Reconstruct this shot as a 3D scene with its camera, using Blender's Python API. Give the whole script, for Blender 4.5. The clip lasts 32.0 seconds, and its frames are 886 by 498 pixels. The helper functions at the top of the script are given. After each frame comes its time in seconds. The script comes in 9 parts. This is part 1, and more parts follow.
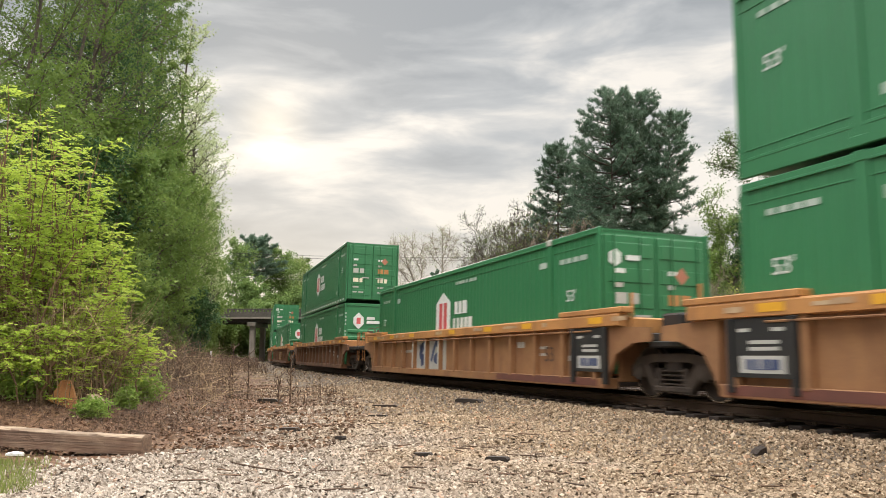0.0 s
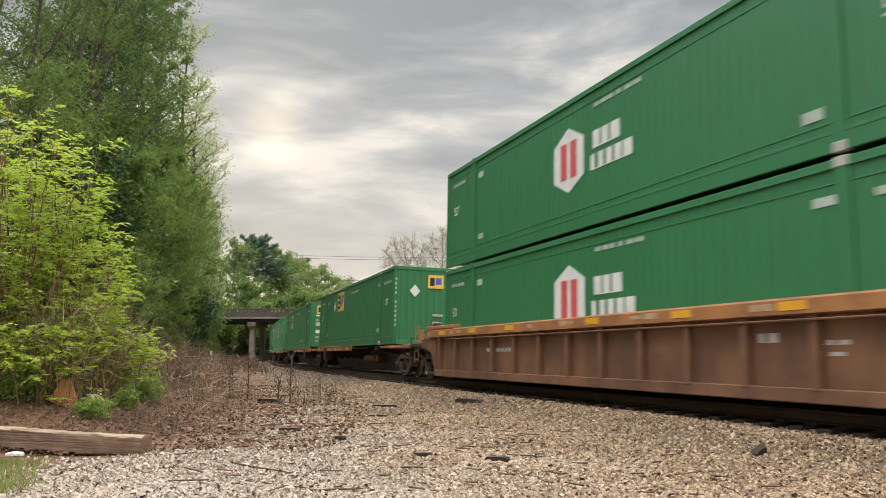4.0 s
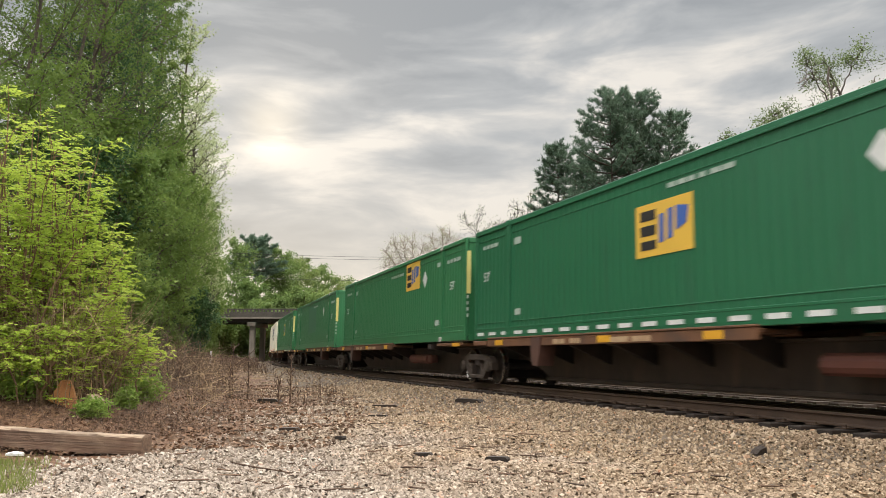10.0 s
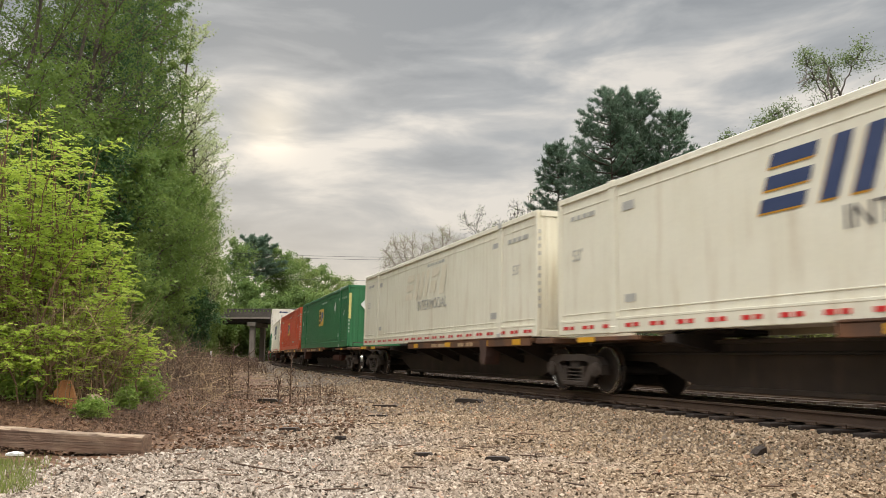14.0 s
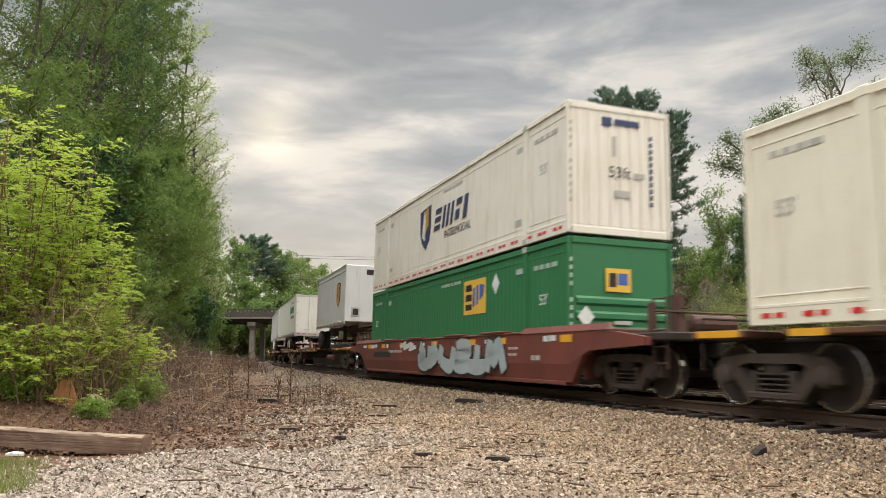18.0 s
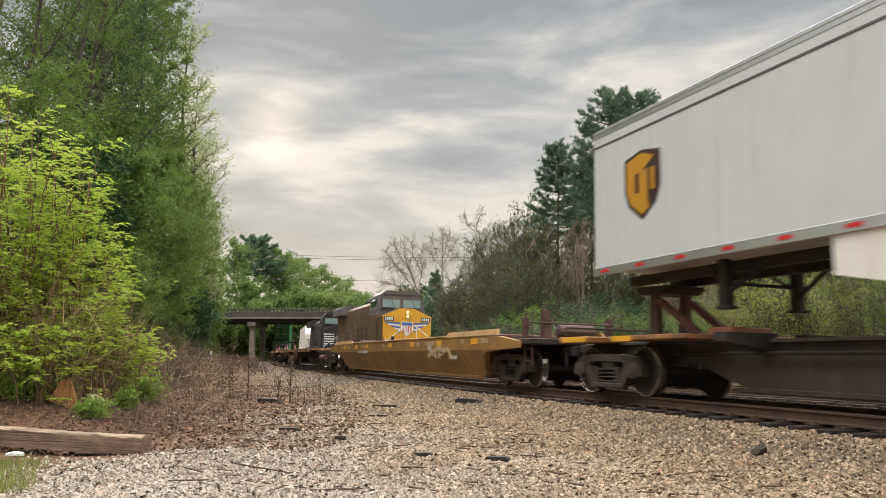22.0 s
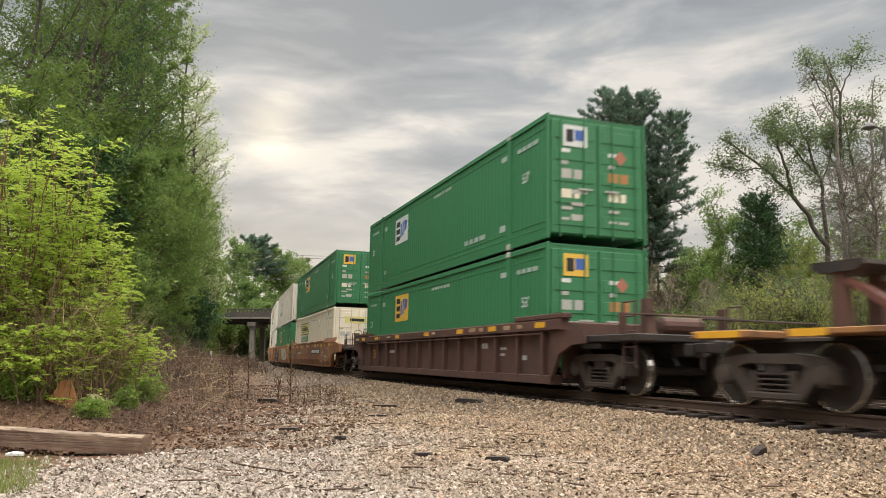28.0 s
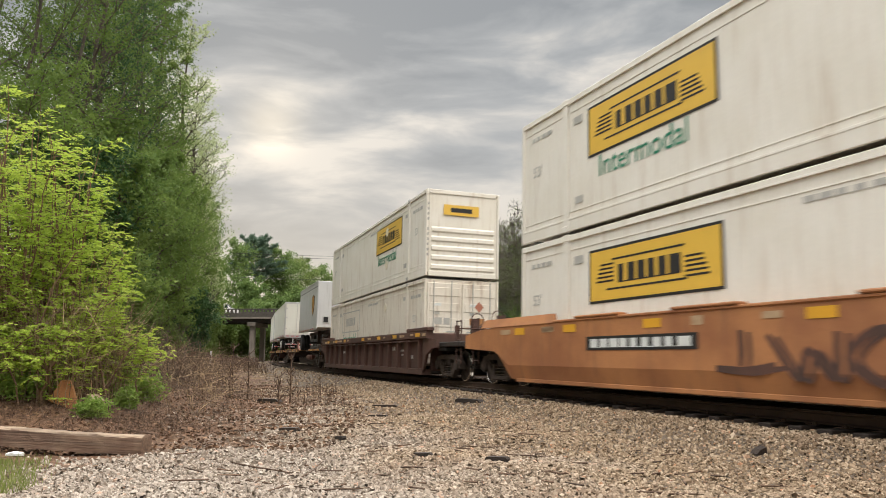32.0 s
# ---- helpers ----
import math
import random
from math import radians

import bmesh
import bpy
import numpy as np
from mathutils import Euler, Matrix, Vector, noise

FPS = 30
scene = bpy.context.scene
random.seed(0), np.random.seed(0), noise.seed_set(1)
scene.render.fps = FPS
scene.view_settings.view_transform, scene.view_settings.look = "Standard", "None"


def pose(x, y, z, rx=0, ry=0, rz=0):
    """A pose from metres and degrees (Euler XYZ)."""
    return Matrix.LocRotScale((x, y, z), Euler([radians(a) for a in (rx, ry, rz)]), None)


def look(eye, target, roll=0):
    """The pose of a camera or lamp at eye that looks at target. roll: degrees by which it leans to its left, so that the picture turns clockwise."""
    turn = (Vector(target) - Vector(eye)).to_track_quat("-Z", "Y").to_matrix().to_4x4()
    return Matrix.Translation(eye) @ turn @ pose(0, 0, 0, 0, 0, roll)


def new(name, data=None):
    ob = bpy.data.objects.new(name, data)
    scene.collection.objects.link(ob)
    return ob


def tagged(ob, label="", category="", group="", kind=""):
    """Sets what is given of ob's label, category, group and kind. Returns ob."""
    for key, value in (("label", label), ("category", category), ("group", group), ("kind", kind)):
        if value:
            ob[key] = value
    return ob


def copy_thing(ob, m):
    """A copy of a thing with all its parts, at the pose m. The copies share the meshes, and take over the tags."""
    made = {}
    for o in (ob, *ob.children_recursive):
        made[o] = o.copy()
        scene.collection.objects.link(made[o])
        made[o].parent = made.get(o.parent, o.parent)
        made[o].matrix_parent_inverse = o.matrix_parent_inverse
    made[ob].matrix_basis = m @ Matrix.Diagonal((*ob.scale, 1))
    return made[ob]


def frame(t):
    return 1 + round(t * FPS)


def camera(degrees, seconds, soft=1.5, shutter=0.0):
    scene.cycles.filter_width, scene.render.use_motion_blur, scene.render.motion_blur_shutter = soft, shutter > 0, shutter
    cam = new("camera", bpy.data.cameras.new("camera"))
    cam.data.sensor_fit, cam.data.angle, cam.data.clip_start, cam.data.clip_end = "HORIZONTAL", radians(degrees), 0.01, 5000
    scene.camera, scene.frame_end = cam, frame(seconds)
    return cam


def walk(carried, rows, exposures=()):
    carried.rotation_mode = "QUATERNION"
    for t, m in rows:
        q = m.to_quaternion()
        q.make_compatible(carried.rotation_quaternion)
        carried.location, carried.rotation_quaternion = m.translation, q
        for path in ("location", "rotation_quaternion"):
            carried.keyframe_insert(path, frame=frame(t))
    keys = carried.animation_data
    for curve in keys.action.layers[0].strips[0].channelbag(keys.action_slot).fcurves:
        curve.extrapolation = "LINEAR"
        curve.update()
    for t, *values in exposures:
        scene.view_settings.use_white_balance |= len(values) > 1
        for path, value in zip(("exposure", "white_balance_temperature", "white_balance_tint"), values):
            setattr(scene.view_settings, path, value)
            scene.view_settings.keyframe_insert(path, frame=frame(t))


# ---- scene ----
from math import sin, cos, pi, sqrt, tan, atan2

# ---------------------------------------------------------------- camera
CAM_Z = 0.759
cam = camera(60.74, 32.0, soft=0.5, shutter=0.22)
walk(cam, [(0.0, pose(0, 0, CAM_Z, 98.0, 0, 0)), (32.0, pose(0, 0, CAM_Z, 98.0, 0, 0))],
     exposures=[(0.0, 0.28), (0.5, 0.08), (1.0, 0.04), (2.0, 0.14), (3.0, 0.06), (7.0, 0.08), (8.2, 0.12), (9.0, -0.03), (10.2, 0.13), (12.5, 0.1), (14.0, -0.06), (17.0, -0.06), (20.0, 0.0), (28.0, 0.03), (29.0, 0.12), (30.0, 0.03), (30.5, -0.12), (31.0, 0.0), (32.0, -0.03)])

# ---------------------------------------------------------------- sky and sun
SUN_AZ, SUN_EL = -13.2, 17.0      # degrees left of the view, above the horizon
sun_dir = Vector((sin(radians(SUN_AZ)) * cos(radians(SUN_EL)), cos(radians(SUN_AZ)) * cos(radians(SUN_EL)), sin(radians(SUN_EL))))


class Nodes:
    """Small helper to write node trees."""

    def __init__(self, tree):
        self.t = tree

    def n(self, kind, ins=None, **attrs):
        node = self.t.nodes.new(kind)
        for k, v in attrs.items():
            setattr(node, k, v)
        for k, v in (ins or {}).items():
            if isinstance(v, bpy.types.NodeSocket):
                self.t.links.new(v, node.inputs[k])
            else:
                node.inputs[k].default_value = v
        return node

    def math(self, op, a, b=0.0, c=0.0, clamp=False):
        return self.n("ShaderNodeMath", {0: a, 1: b, 2: c}, operation=op, use_clamp=clamp).outputs[0]

    def mix(self, f, a, b, blend="MIX"):
        return self.n("ShaderNodeMix", {0: f, 6: a, 7: b}, data_type="RGBA", blend_type=blend).outputs[2]

    def ramp(self, f, stops, interp="LINEAR"):
        node = self.n("ShaderNodeValToRGB", {0: f})
        node.color_ramp.interpolation = interp
        el = node.color_ramp.elements
        while len(el) < len(stops):
            el.new(0.5)
        for e, (p, c) in zip(el, stops):
            e.position, e.color = p, (*c, 1) if len(c) == 3 else c
        return node.outputs[0]

    def noise(self, vec, scale, detail=4.0, rough=0.55, dist=0.0):
        return self.n("ShaderNodeTexNoise", {"Vector": vec, "Scale": scale, "Detail": detail, "Roughness": rough, "Distortion": dist}).outputs[0]

    def mapr(self, v, a, b, c=0.0, d=1.0, kind="SMOOTHSTEP"):
        return self.n("ShaderNodeMapRange", {0: v, 1: a, 2: b, 3: c, 4: d}, interpolation_type=kind).outputs[0]


def build_world():
    world = bpy.data.worlds.new("overcast_sky")
    scene.world = world
    world.use_nodes = True
    w = Nodes(world.node_tree)
    world.node_tree.nodes.clear()
    d = w.n("ShaderNodeTexCoord").outputs["Generated"]
    sep = w.n("ShaderNodeSeparateXYZ", {0: d})
    dz = w.math("MAXIMUM", sep.outputs[2], 0.0)
    den = w.math("ADD", dz, 0.16)
    px = w.math("DIVIDE", sep.outputs[0], den)
    py = w.math("DIVIDE", sep.outputs[1], den)
    flat = w.n("ShaderNodeCombineXYZ", {0: px, 1: w.math("MULTIPLY", py, 1.15), 2: 3.7}).outputs[0]
    level = w.n("ShaderNodeCombineXYZ", {0: sep.outputs[0], 1: w.math("MULTIPLY", dz, 3.4), 2: 6.3}).outputs[0]
    big = w.noise(flat, 0.62, 2.0, 0.5, 0.5)
    mid = w.noise(level, 5.2, 7.0, 0.52, 0.3)
    cl = w.math("ADD", w.math("MULTIPLY", big, 0.36), w.math("MULTIPLY", mid, 0.64))
    # the cover thins towards the right
    cl = w.math("ADD", cl, w.math("MULTIPLY", sep.outputs[0], 0.09))
    # a thinner belt of cloud above the horizon, a heavier one over it
    for mid_z, wide, amount in ((0.285, 0.055, 0.045), (0.40, 0.07, -0.035), (0.56, 0.07, 0.03)):
        off = w.math("DIVIDE", w.math("SUBTRACT", dz, mid_z), wide)
        belt = w.math("POWER", 2.718, w.math("MULTIPLY", w.math("MULTIPLY", off, off), -1.0))
        cl = w.math("ADD", cl, w.math("MULTIPLY", belt, amount))
    body = w.ramp(cl, [(0.37, (0.355, 0.372, 0.388)), (0.46, (0.475, 0.486, 0.492)), (0.515, (0.61, 0.60, 0.58)), (0.58, (0.84, 0.79, 0.72))])
    # brighter, warmer band of thin cloud low in the sky, greyer cover higher up
    low = w.mapr(dz, 0.0, 0.30, 1.0, 0.0)
    warm = w.mix(w.math("MULTIPLY", low, 0.62), body, (0.70, 0.627, 0.53, 1))
    # thin cloud round the veiled sun
    dot = w.n("ShaderNodeVectorMath", {0: d, 1: tuple(sun_dir)}, operation="DOT_PRODUCT").outputs["Value"]
    glow = w.math("POWER", w.math("MAXIMUM", dot, 0.0), 1500.0)
    halo = w.math("POWER", w.math("MAXIMUM", dot, 0.0), 110.0)
    thin = w.mapr(cl, 0.44, 0.58, 0.6, 1.0)
    g1 = w.mix(1.0, warm, w.mix(w.math("MULTIPLY", w.math("MULTIPLY", glow, thin), 0.62), (0, 0, 0, 1), (1.0, 0.80, 0.50, 1)), "ADD")
    g2 = w.mix(1.0, g1, w.mix(w.math("MULTIPLY", w.math("MULTIPLY", halo, thin), 0.05), (0, 0, 0, 1), (1.0, 0.88, 0.68, 1)), "ADD")
    # an overcast sky is brightest overhead
    lift = w.mapr(dz, 0.45, 0.80, 1.0, 7.6)
    cover = w.n("ShaderNodeVectorMath", {0: g2, 3: lift}, operation="SCALE").outputs[0]
    sky = w.n("ShaderNodeTexSky", sky_type="NISHITA", sun_disc=False, sun_elevation=radians(SUN_EL), sun_rotation=radians(SUN_AZ))
    bg_sky = w.n("ShaderNodeBackground", {0: sky.outputs[0], 1: 0.06})
    bg_cloud = w.n("ShaderNodeBackground", {0: cover, 1: 1.0})
    both = w.n("ShaderNodeMixShader", {0: 0.94, 1: bg_sky.outputs[0], 2: bg_cloud.outputs[0]})
    w.n("ShaderNodeOutputWorld", {0: both.outputs[0]})


build_world()
sun = new("sun", bpy.data.lights.new("sun", "SUN"))
sun.data.energy, sun.data.angle, sun.data.color = 0.9, radians(14), (1.0, 0.93, 0.82)
sun.matrix_world = look(sun_dir * 100, (0, 0, 0))


# ---------------------------------------------------------------- materials
def surface(name, color, rough=0.6, metal=0.0, second=None, scale=3.0, amount=0.5, fine=40.0, fine_amount=0.25,
            dirt=None, dirt_amount=0.0, streak=False, bump=0.0, bump_scale=60.0, random_by="", coords="Object", spec=0.5, grain=None):
    """A procedural material: base colour, patches of a second colour, fine grain, dirt and relief."""
    m = bpy.data.materials.new(name)
    m.use_nodes = True
    t = Nodes(m.node_tree)
    bsdf = m.node_tree.nodes["Principled BSDF"]
    vec = t.n("ShaderNodeNewGeometry").outputs["Position"] if coords == "World" else t.n("ShaderNodeTexCoord").outputs["Object"]
    col = t.n("ShaderNodeRGB").outputs[0]
    col.default_value = (*color, 1)
    if second:
        f = t.mapr(t.noise(vec, scale, 5.0), 0.35, 0.68)
        col = t.mix(t.math("MULTIPLY", f, amount), col, (*second, 1))
    g = t.noise(t.n("ShaderNodeMapping", {0: vec, 3: grain}).outputs[0] if grain else vec, fine, 3.0)
    col = t.mix(fine_amount, col, t.mix(1.0, col, t.ramp(g, [(0.3, (0.45, 0.45, 0.45)), (0.7, (1.0, 1.0, 1.0))]), "MULTIPLY"))
    if dirt:
        v2 = vec
        if streak:
            v2 = t.n("ShaderNodeMapping", {0: vec, 3: (2.2, 2.2, 0.22)}).outputs[0]
        f = t.mapr(t.noise(v2, 2.2 if streak else 1.3, 6.0, 0.62), 0.5, 0.78)
        col = t.mix(t.math("MULTIPLY", f, dirt_amount), col, (*dirt, 1))
    if random_by == "object":
        r = t.n("ShaderNodeObjectInfo").outputs["Random"]
        col = t.mix(1.0, col, t.ramp(r, [(0.0, (0.62, 0.62, 0.62)), (0.5, (0.92, 0.92, 0.92)), (1.0, (1.3, 1.25, 1.2))]), "MULTIPLY")
    if random_by == "island":
        r = t.n("ShaderNodeNewGeometry").outputs["Random Per Island"]
        col = t.mix(1.0, col, t.ramp(r, [(0.0, (0.5, 0.5, 0.5)), (0.45, (0.9, 0.9, 0.9)), (1.0, (1.45, 1.42, 1.36))]), "MULTIPLY")
    m.node_tree.links.new(col, bsdf.inputs["Base Color"])
    bsdf.inputs["Roughness"].default_value, bsdf.inputs["Metallic"].default_value = rough, metal
    bsdf.inputs["Specular IOR Level"].default_value = spec
    if bump:
        b = t.n("ShaderNodeBump", {"Strength": bump, "Distance": 0.02, "Height": t.noise(t.n("ShaderNodeMapping", {0: vec, 3: grain}).outputs[0] if grain else vec, bump_scale, 5.0)})
        m.node_tree.links.new(b.outputs[0], bsdf.inputs["Normal"])
    return m


def leaf_material(name, a, b, trans=0.35):
    """Leaves: two greens mixed leaf by leaf, and light that shines through."""
    m = bpy.data.materials.new(name)
    m.use_nodes = True
    t = Nodes(m.node_tree)
    bsdf = m.node_tree.nodes["Principled BSDF"]
    r = t.n("ShaderNodeNewGeometry").outputs["Random Per Island"]
    pos = t.n("ShaderNodeNewGeometry").outputs["Position"]
    patch = t.mapr(t.noise(pos, 0.45, 3.0), 0.35, 0.65)
    f = t.math("ADD", t.math("MULTIPLY", r, 0.55), t.math("MULTIPLY", patch, 0.45))
    col = t.mix(f, (*a, 1), (*b, 1))
    m.node_tree.links.new(col, bsdf.inputs["Base Color"])
    bsdf.inputs["Roughness"].default_value = 0.6
    bsdf.inputs["Specular IOR Level"].default_value = 0.25
    tr = t.n("ShaderNodeBsdfTranslucent", {0: col})
    mx = t.n("ShaderNodeMixShader", {0: trans, 1: bsdf.outputs[0], 2: tr.outputs[0]})
    m.node_tree.links.new(mx.outputs[0], m.node_tree.nodes["Material Output"].inputs[0])
    return m


M = {}
M["green"] = surface("green_container_paint", (0.03, 0.168, 0.066), 0.42, second=(0.036, 0.188, 0.078), scale=0.7, dirt=(0.05, 0.10, 0.06), dirt_amount=0.35, streak=True, fine=25, fine_amount=0.12)
M["green_pale"] = surface("faded_green_container_paint", (0.065, 0.235, 0.105), 0.5, second=(0.045, 0.22, 0.10), scale=0.7, dirt=(0.07, 0.16, 0.09), dirt_amount=0.35, streak=True, fine=25, fine_amount=0.12)
M["green_mid"] = surface("sun_faded_green_container_paint", (0.04, 0.195, 0.08), 0.45, second=(0.034, 0.17, 0.07), scale=0.7, dirt=(0.06, 0.13, 0.075), dirt_amount=0.4, streak=True, fine=25, fine_amount=0.12)
M["green_dark"] = surface("dark_green_container_paint", (0.016, 0.125, 0.055), 0.42, second=(0.02, 0.142, 0.064), scale=0.7, dirt=(0.03, 0.07, 0.045), dirt_amount=0.4, streak=True, fine=25, fine_amount=0.12)
M["green_ghost"] = surface("patched_green_paint", (0.035, 0.16, 0.085), 0.5, second=(0.045, 0.18, 0.10), scale=0.7, fine=25, fine_amount=0.12)
M["white"] = surface("white_container_paint", (0.80, 0.765, 0.69), 0.5, second=(0.71, 0.665, 0.565), scale=0.8, dirt=(0.45, 0.34, 0.23), dirt_amount=0.5, streak=True, fine=25, fine_amount=0.1)
M["white_cream"] = surface("creamy_white_container_paint", (0.80, 0.765, 0.635), 0.5, second=(0.71, 0.67, 0.53), scale=0.8, dirt=(0.45, 0.34, 0.21), dirt_amount=0.55, streak=True, fine=25, fine_amount=0.1)
M["white_trailer"] = surface("white_trailer_paint", (0.76, 0.765, 0.70), 0.45, second=(0.69, 0.69, 0.62), scale=0.8, dirt=(0.5, 0.47, 0.38), dirt_amount=0.4, streak=True, fine=25, fine_amount=0.08)
M["cream"] = surface("cream_container_paint", (0.78, 0.71, 0.56), 0.5, second=(0.66, 0.60, 0.47), scale=0.8, dirt=(0.42, 0.33, 0.23), dirt_amount=0.4, streak=True, fine=25, fine_amount=0.1)
M["red"] = surface("orange_red_container_paint", (0.60, 0.10, 0.042), 0.5, second=(0.50, 0.082, 0.038), scale=0.9, dirt=(0.26, 0.05, 0.03), dirt_amount=0.5, streak=True, fine=25, fine_amount=0.15)
M["grey"] = surface("light_grey_trailer_paint", (0.60, 0.605, 0.605), 0.4, second=(0.53, 0.535, 0.535), scale=0.8, dirt=(0.3, 0.29, 0.27), dirt_amount=0.3, streak=True, fine=25, fine_amount=0.08)
M["alu"] = surface("bare_aluminium", (0.62, 0.62, 0.61), 0.35, 0.8, second=(0.5, 0.5, 0.5), scale=3)
M["orange"] = surface("orange_railcar_paint", (0.50, 0.235, 0.075), 0.62, second=(0.36, 0.16, 0.055), scale=1.6, amount=0.7, dirt=(0.14, 0.075, 0.045), dirt_amount=0.65, streak=True, bump=0.15)
M["rusty_orange"] = surface("weathered_orange_railcar_paint", (0.34, 0.145, 0.055), 0.7, second=(0.22, 0.095, 0.045), scale=1.6, amount=0.7, dirt=(0.10, 0.055, 0.035), dirt_amount=0.7, streak=True, bump=0.15)
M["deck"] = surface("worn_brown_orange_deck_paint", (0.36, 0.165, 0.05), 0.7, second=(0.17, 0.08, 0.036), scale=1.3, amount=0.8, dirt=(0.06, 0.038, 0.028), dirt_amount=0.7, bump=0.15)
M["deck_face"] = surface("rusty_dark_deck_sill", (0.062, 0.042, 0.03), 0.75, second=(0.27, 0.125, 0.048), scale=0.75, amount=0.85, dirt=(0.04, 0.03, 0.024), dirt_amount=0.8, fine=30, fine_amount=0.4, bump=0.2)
# deck paint darkened for loaded cars: the loads' shade is in the colour
M["deck_dark"] = surface("shade_toned_brown_deck_paint", (0.17, 0.075, 0.034), 0.75, second=(0.085, 0.045, 0.028), scale=1.3, amount=0.8, dirt=(0.04, 0.028, 0.022), dirt_amount=0.7, bump=0.15)
M["tan"] = surface("tan_railcar_paint", (0.48, 0.21, 0.08), 0.65, second=(0.29, 0.112, 0.047), scale=0.7, amount=0.9, dirt=(0.15, 0.075, 0.045), dirt_amount=0.6, streak=True, bump=0.1)
M["rubbed_spray"] = surface("rubbed_pale_brown_spray_paint", (0.36, 0.215, 0.135), 0.75, second=(0.25, 0.125, 0.068), scale=2.2, amount=0.9, fine=18, fine_amount=0.5)
M["grey_green"] = surface("dull_grey_green_container_paint", (0.058, 0.115, 0.078), 0.6, second=(0.045, 0.09, 0.062), scale=0.8, amount=0.6, dirt=(0.06, 0.07, 0.05), dirt_amount=0.4, streak=True)
M["tan_brown"] = surface("grimy_tan_brown_railcar_paint", (0.31, 0.128, 0.05), 0.68, second=(0.18, 0.072, 0.033), scale=0.7, amount=0.95, dirt=(0.11, 0.055, 0.035), dirt_amount=0.75, streak=True, bump=0.1)
M["white_worn"] = surface("rust_streaked_white_container_paint", (0.74, 0.69, 0.60), 0.6, second=(0.60, 0.53, 0.43), scale=0.7, dirt=(0.26, 0.15, 0.08), dirt_amount=0.85, streak=True, fine=25, fine_amount=0.15)
M["ochre"] = surface("mustard_railcar_paint", (0.36, 0.195, 0.058), 0.62, second=(0.22, 0.115, 0.038), scale=0.8, amount=0.85, dirt=(0.10, 0.055, 0.03), dirt_amount=0.75, streak=True, bump=0.1)
M["oxide"] = surface("oxide_red_railcar_paint", (0.19, 0.05, 0.035), 0.6, second=(0.13, 0.038, 0.03), scale=1.0, amount=0.75, dirt=(0.07, 0.032, 0.024), dirt_amount=0.7, streak=True, bump=0.1)
M["orange_wall"] = surface("grimy_orange_railcar_paint", (0.33, 0.165, 0.07), 0.7, second=(0.22, 0.10, 0.045), scale=1.1, amount=0.85, dirt=(0.10, 0.052, 0.032), dirt_amount=0.8, streak=True, bump=0.15)
M["rusty_wall"] = surface("rust_stained_railcar_side", (0.21, 0.10, 0.05), 0.75, second=(0.105, 0.05, 0.03), scale=0.9, amount=0.95, dirt=(0.055, 0.034, 0.026), dirt_amount=0.8, streak=True, bump=0.2)
M["chord_orange"] = surface("worn_orange_chord_paint", (0.40, 0.18, 0.06), 0.65, second=(0.24, 0.10, 0.045), scale=1.4, amount=0.85, dirt=(0.14, 0.075, 0.045), dirt_amount=0.6, bump=0.15)
M["chord_pale"] = surface("pale_worn_patch", (0.50, 0.36, 0.22), 0.65, second=(0.36, 0.22, 0.12), scale=5, amount=0.9)
M["brown"] = surface("brown_railcar_paint", (0.105, 0.048, 0.034), 0.75, second=(0.06, 0.032, 0.024), scale=1.2, amount=0.9, dirt=(0.04, 0.026, 0.022), dirt_amount=0.6, streak=True, bump=0.1)
M["grime"] = surface("grimy_dark_steel", (0.022, 0.018, 0.016), 0.75, 0.1, second=(0.045, 0.03, 0.023), scale=2.0, amount=0.8, bump=0.2)
M["spine_steel"] = surface("dusty_dark_steel", (0.069, 0.050, 0.038), 0.75, 0.1, second=(0.042, 0.031, 0.024), scale=1.2, amount=0.8, dirt=(0.135, 0.084, 0.057), dirt_amount=0.5, streak=True, bump=0.2)
M["bogie"] = surface("dusty_brown_bogie_steel", (0.062, 0.044, 0.033), 0.85, 0.0, second=(0.036, 0.026, 0.02), scale=3.0, amount=0.8, dirt=(0.03, 0.024, 0.02), dirt_amount=0.6, bump=0.25)
M["wheel_steel"] = surface("brown_wheel_steel", (0.046, 0.033, 0.025), 0.85, 0.0, second=(0.03, 0.022, 0.017), scale=3.0, amount=0.8, bump=0.1)
M["black"] = surface("black_steel", (0.014, 0.014, 0.015), 0.6, second=(0.03, 0.026, 0.023), scale=3.0, bump=0.1)
M["tread"] = surface("polished_wheel_steel", (0.60, 0.58, 0.55), 0.25, 1.0, second=(0.45, 0.42, 0.4), scale=6)
M["yellow"] = surface("yellow_marking", (0.72, 0.37, 0.025), 0.5, second=(0.6, 0.30, 0.025), scale=2, fine_amount=0.15)
M["logo_yellow"] = surface("yellow_logo_vinyl", (0.76, 0.48, 0.07), 0.45, second=(0.68, 0.43, 0.07), scale=2, fine_amount=0.12)
M["pale_yellow"] = surface("faded_yellow_marking", (0.68, 0.62, 0.22), 0.5, second=(0.6, 0.54, 0.2), scale=2, fine_amount=0.15)
M["mark"] = surface("white_marking", (0.72, 0.74, 0.72), 0.5, second=(0.55, 0.58, 0.56), scale=4, fine_amount=0.2)
M["mark_worn"] = surface("worn_white_marking", (0.44, 0.52, 0.46), 0.55, second=(0.28, 0.38, 0.31), scale=5, fine_amount=0.3)
M["ink"] = surface("dark_blue_marking", (0.03, 0.05, 0.13), 0.5, second=(0.05, 0.07, 0.16), scale=3)
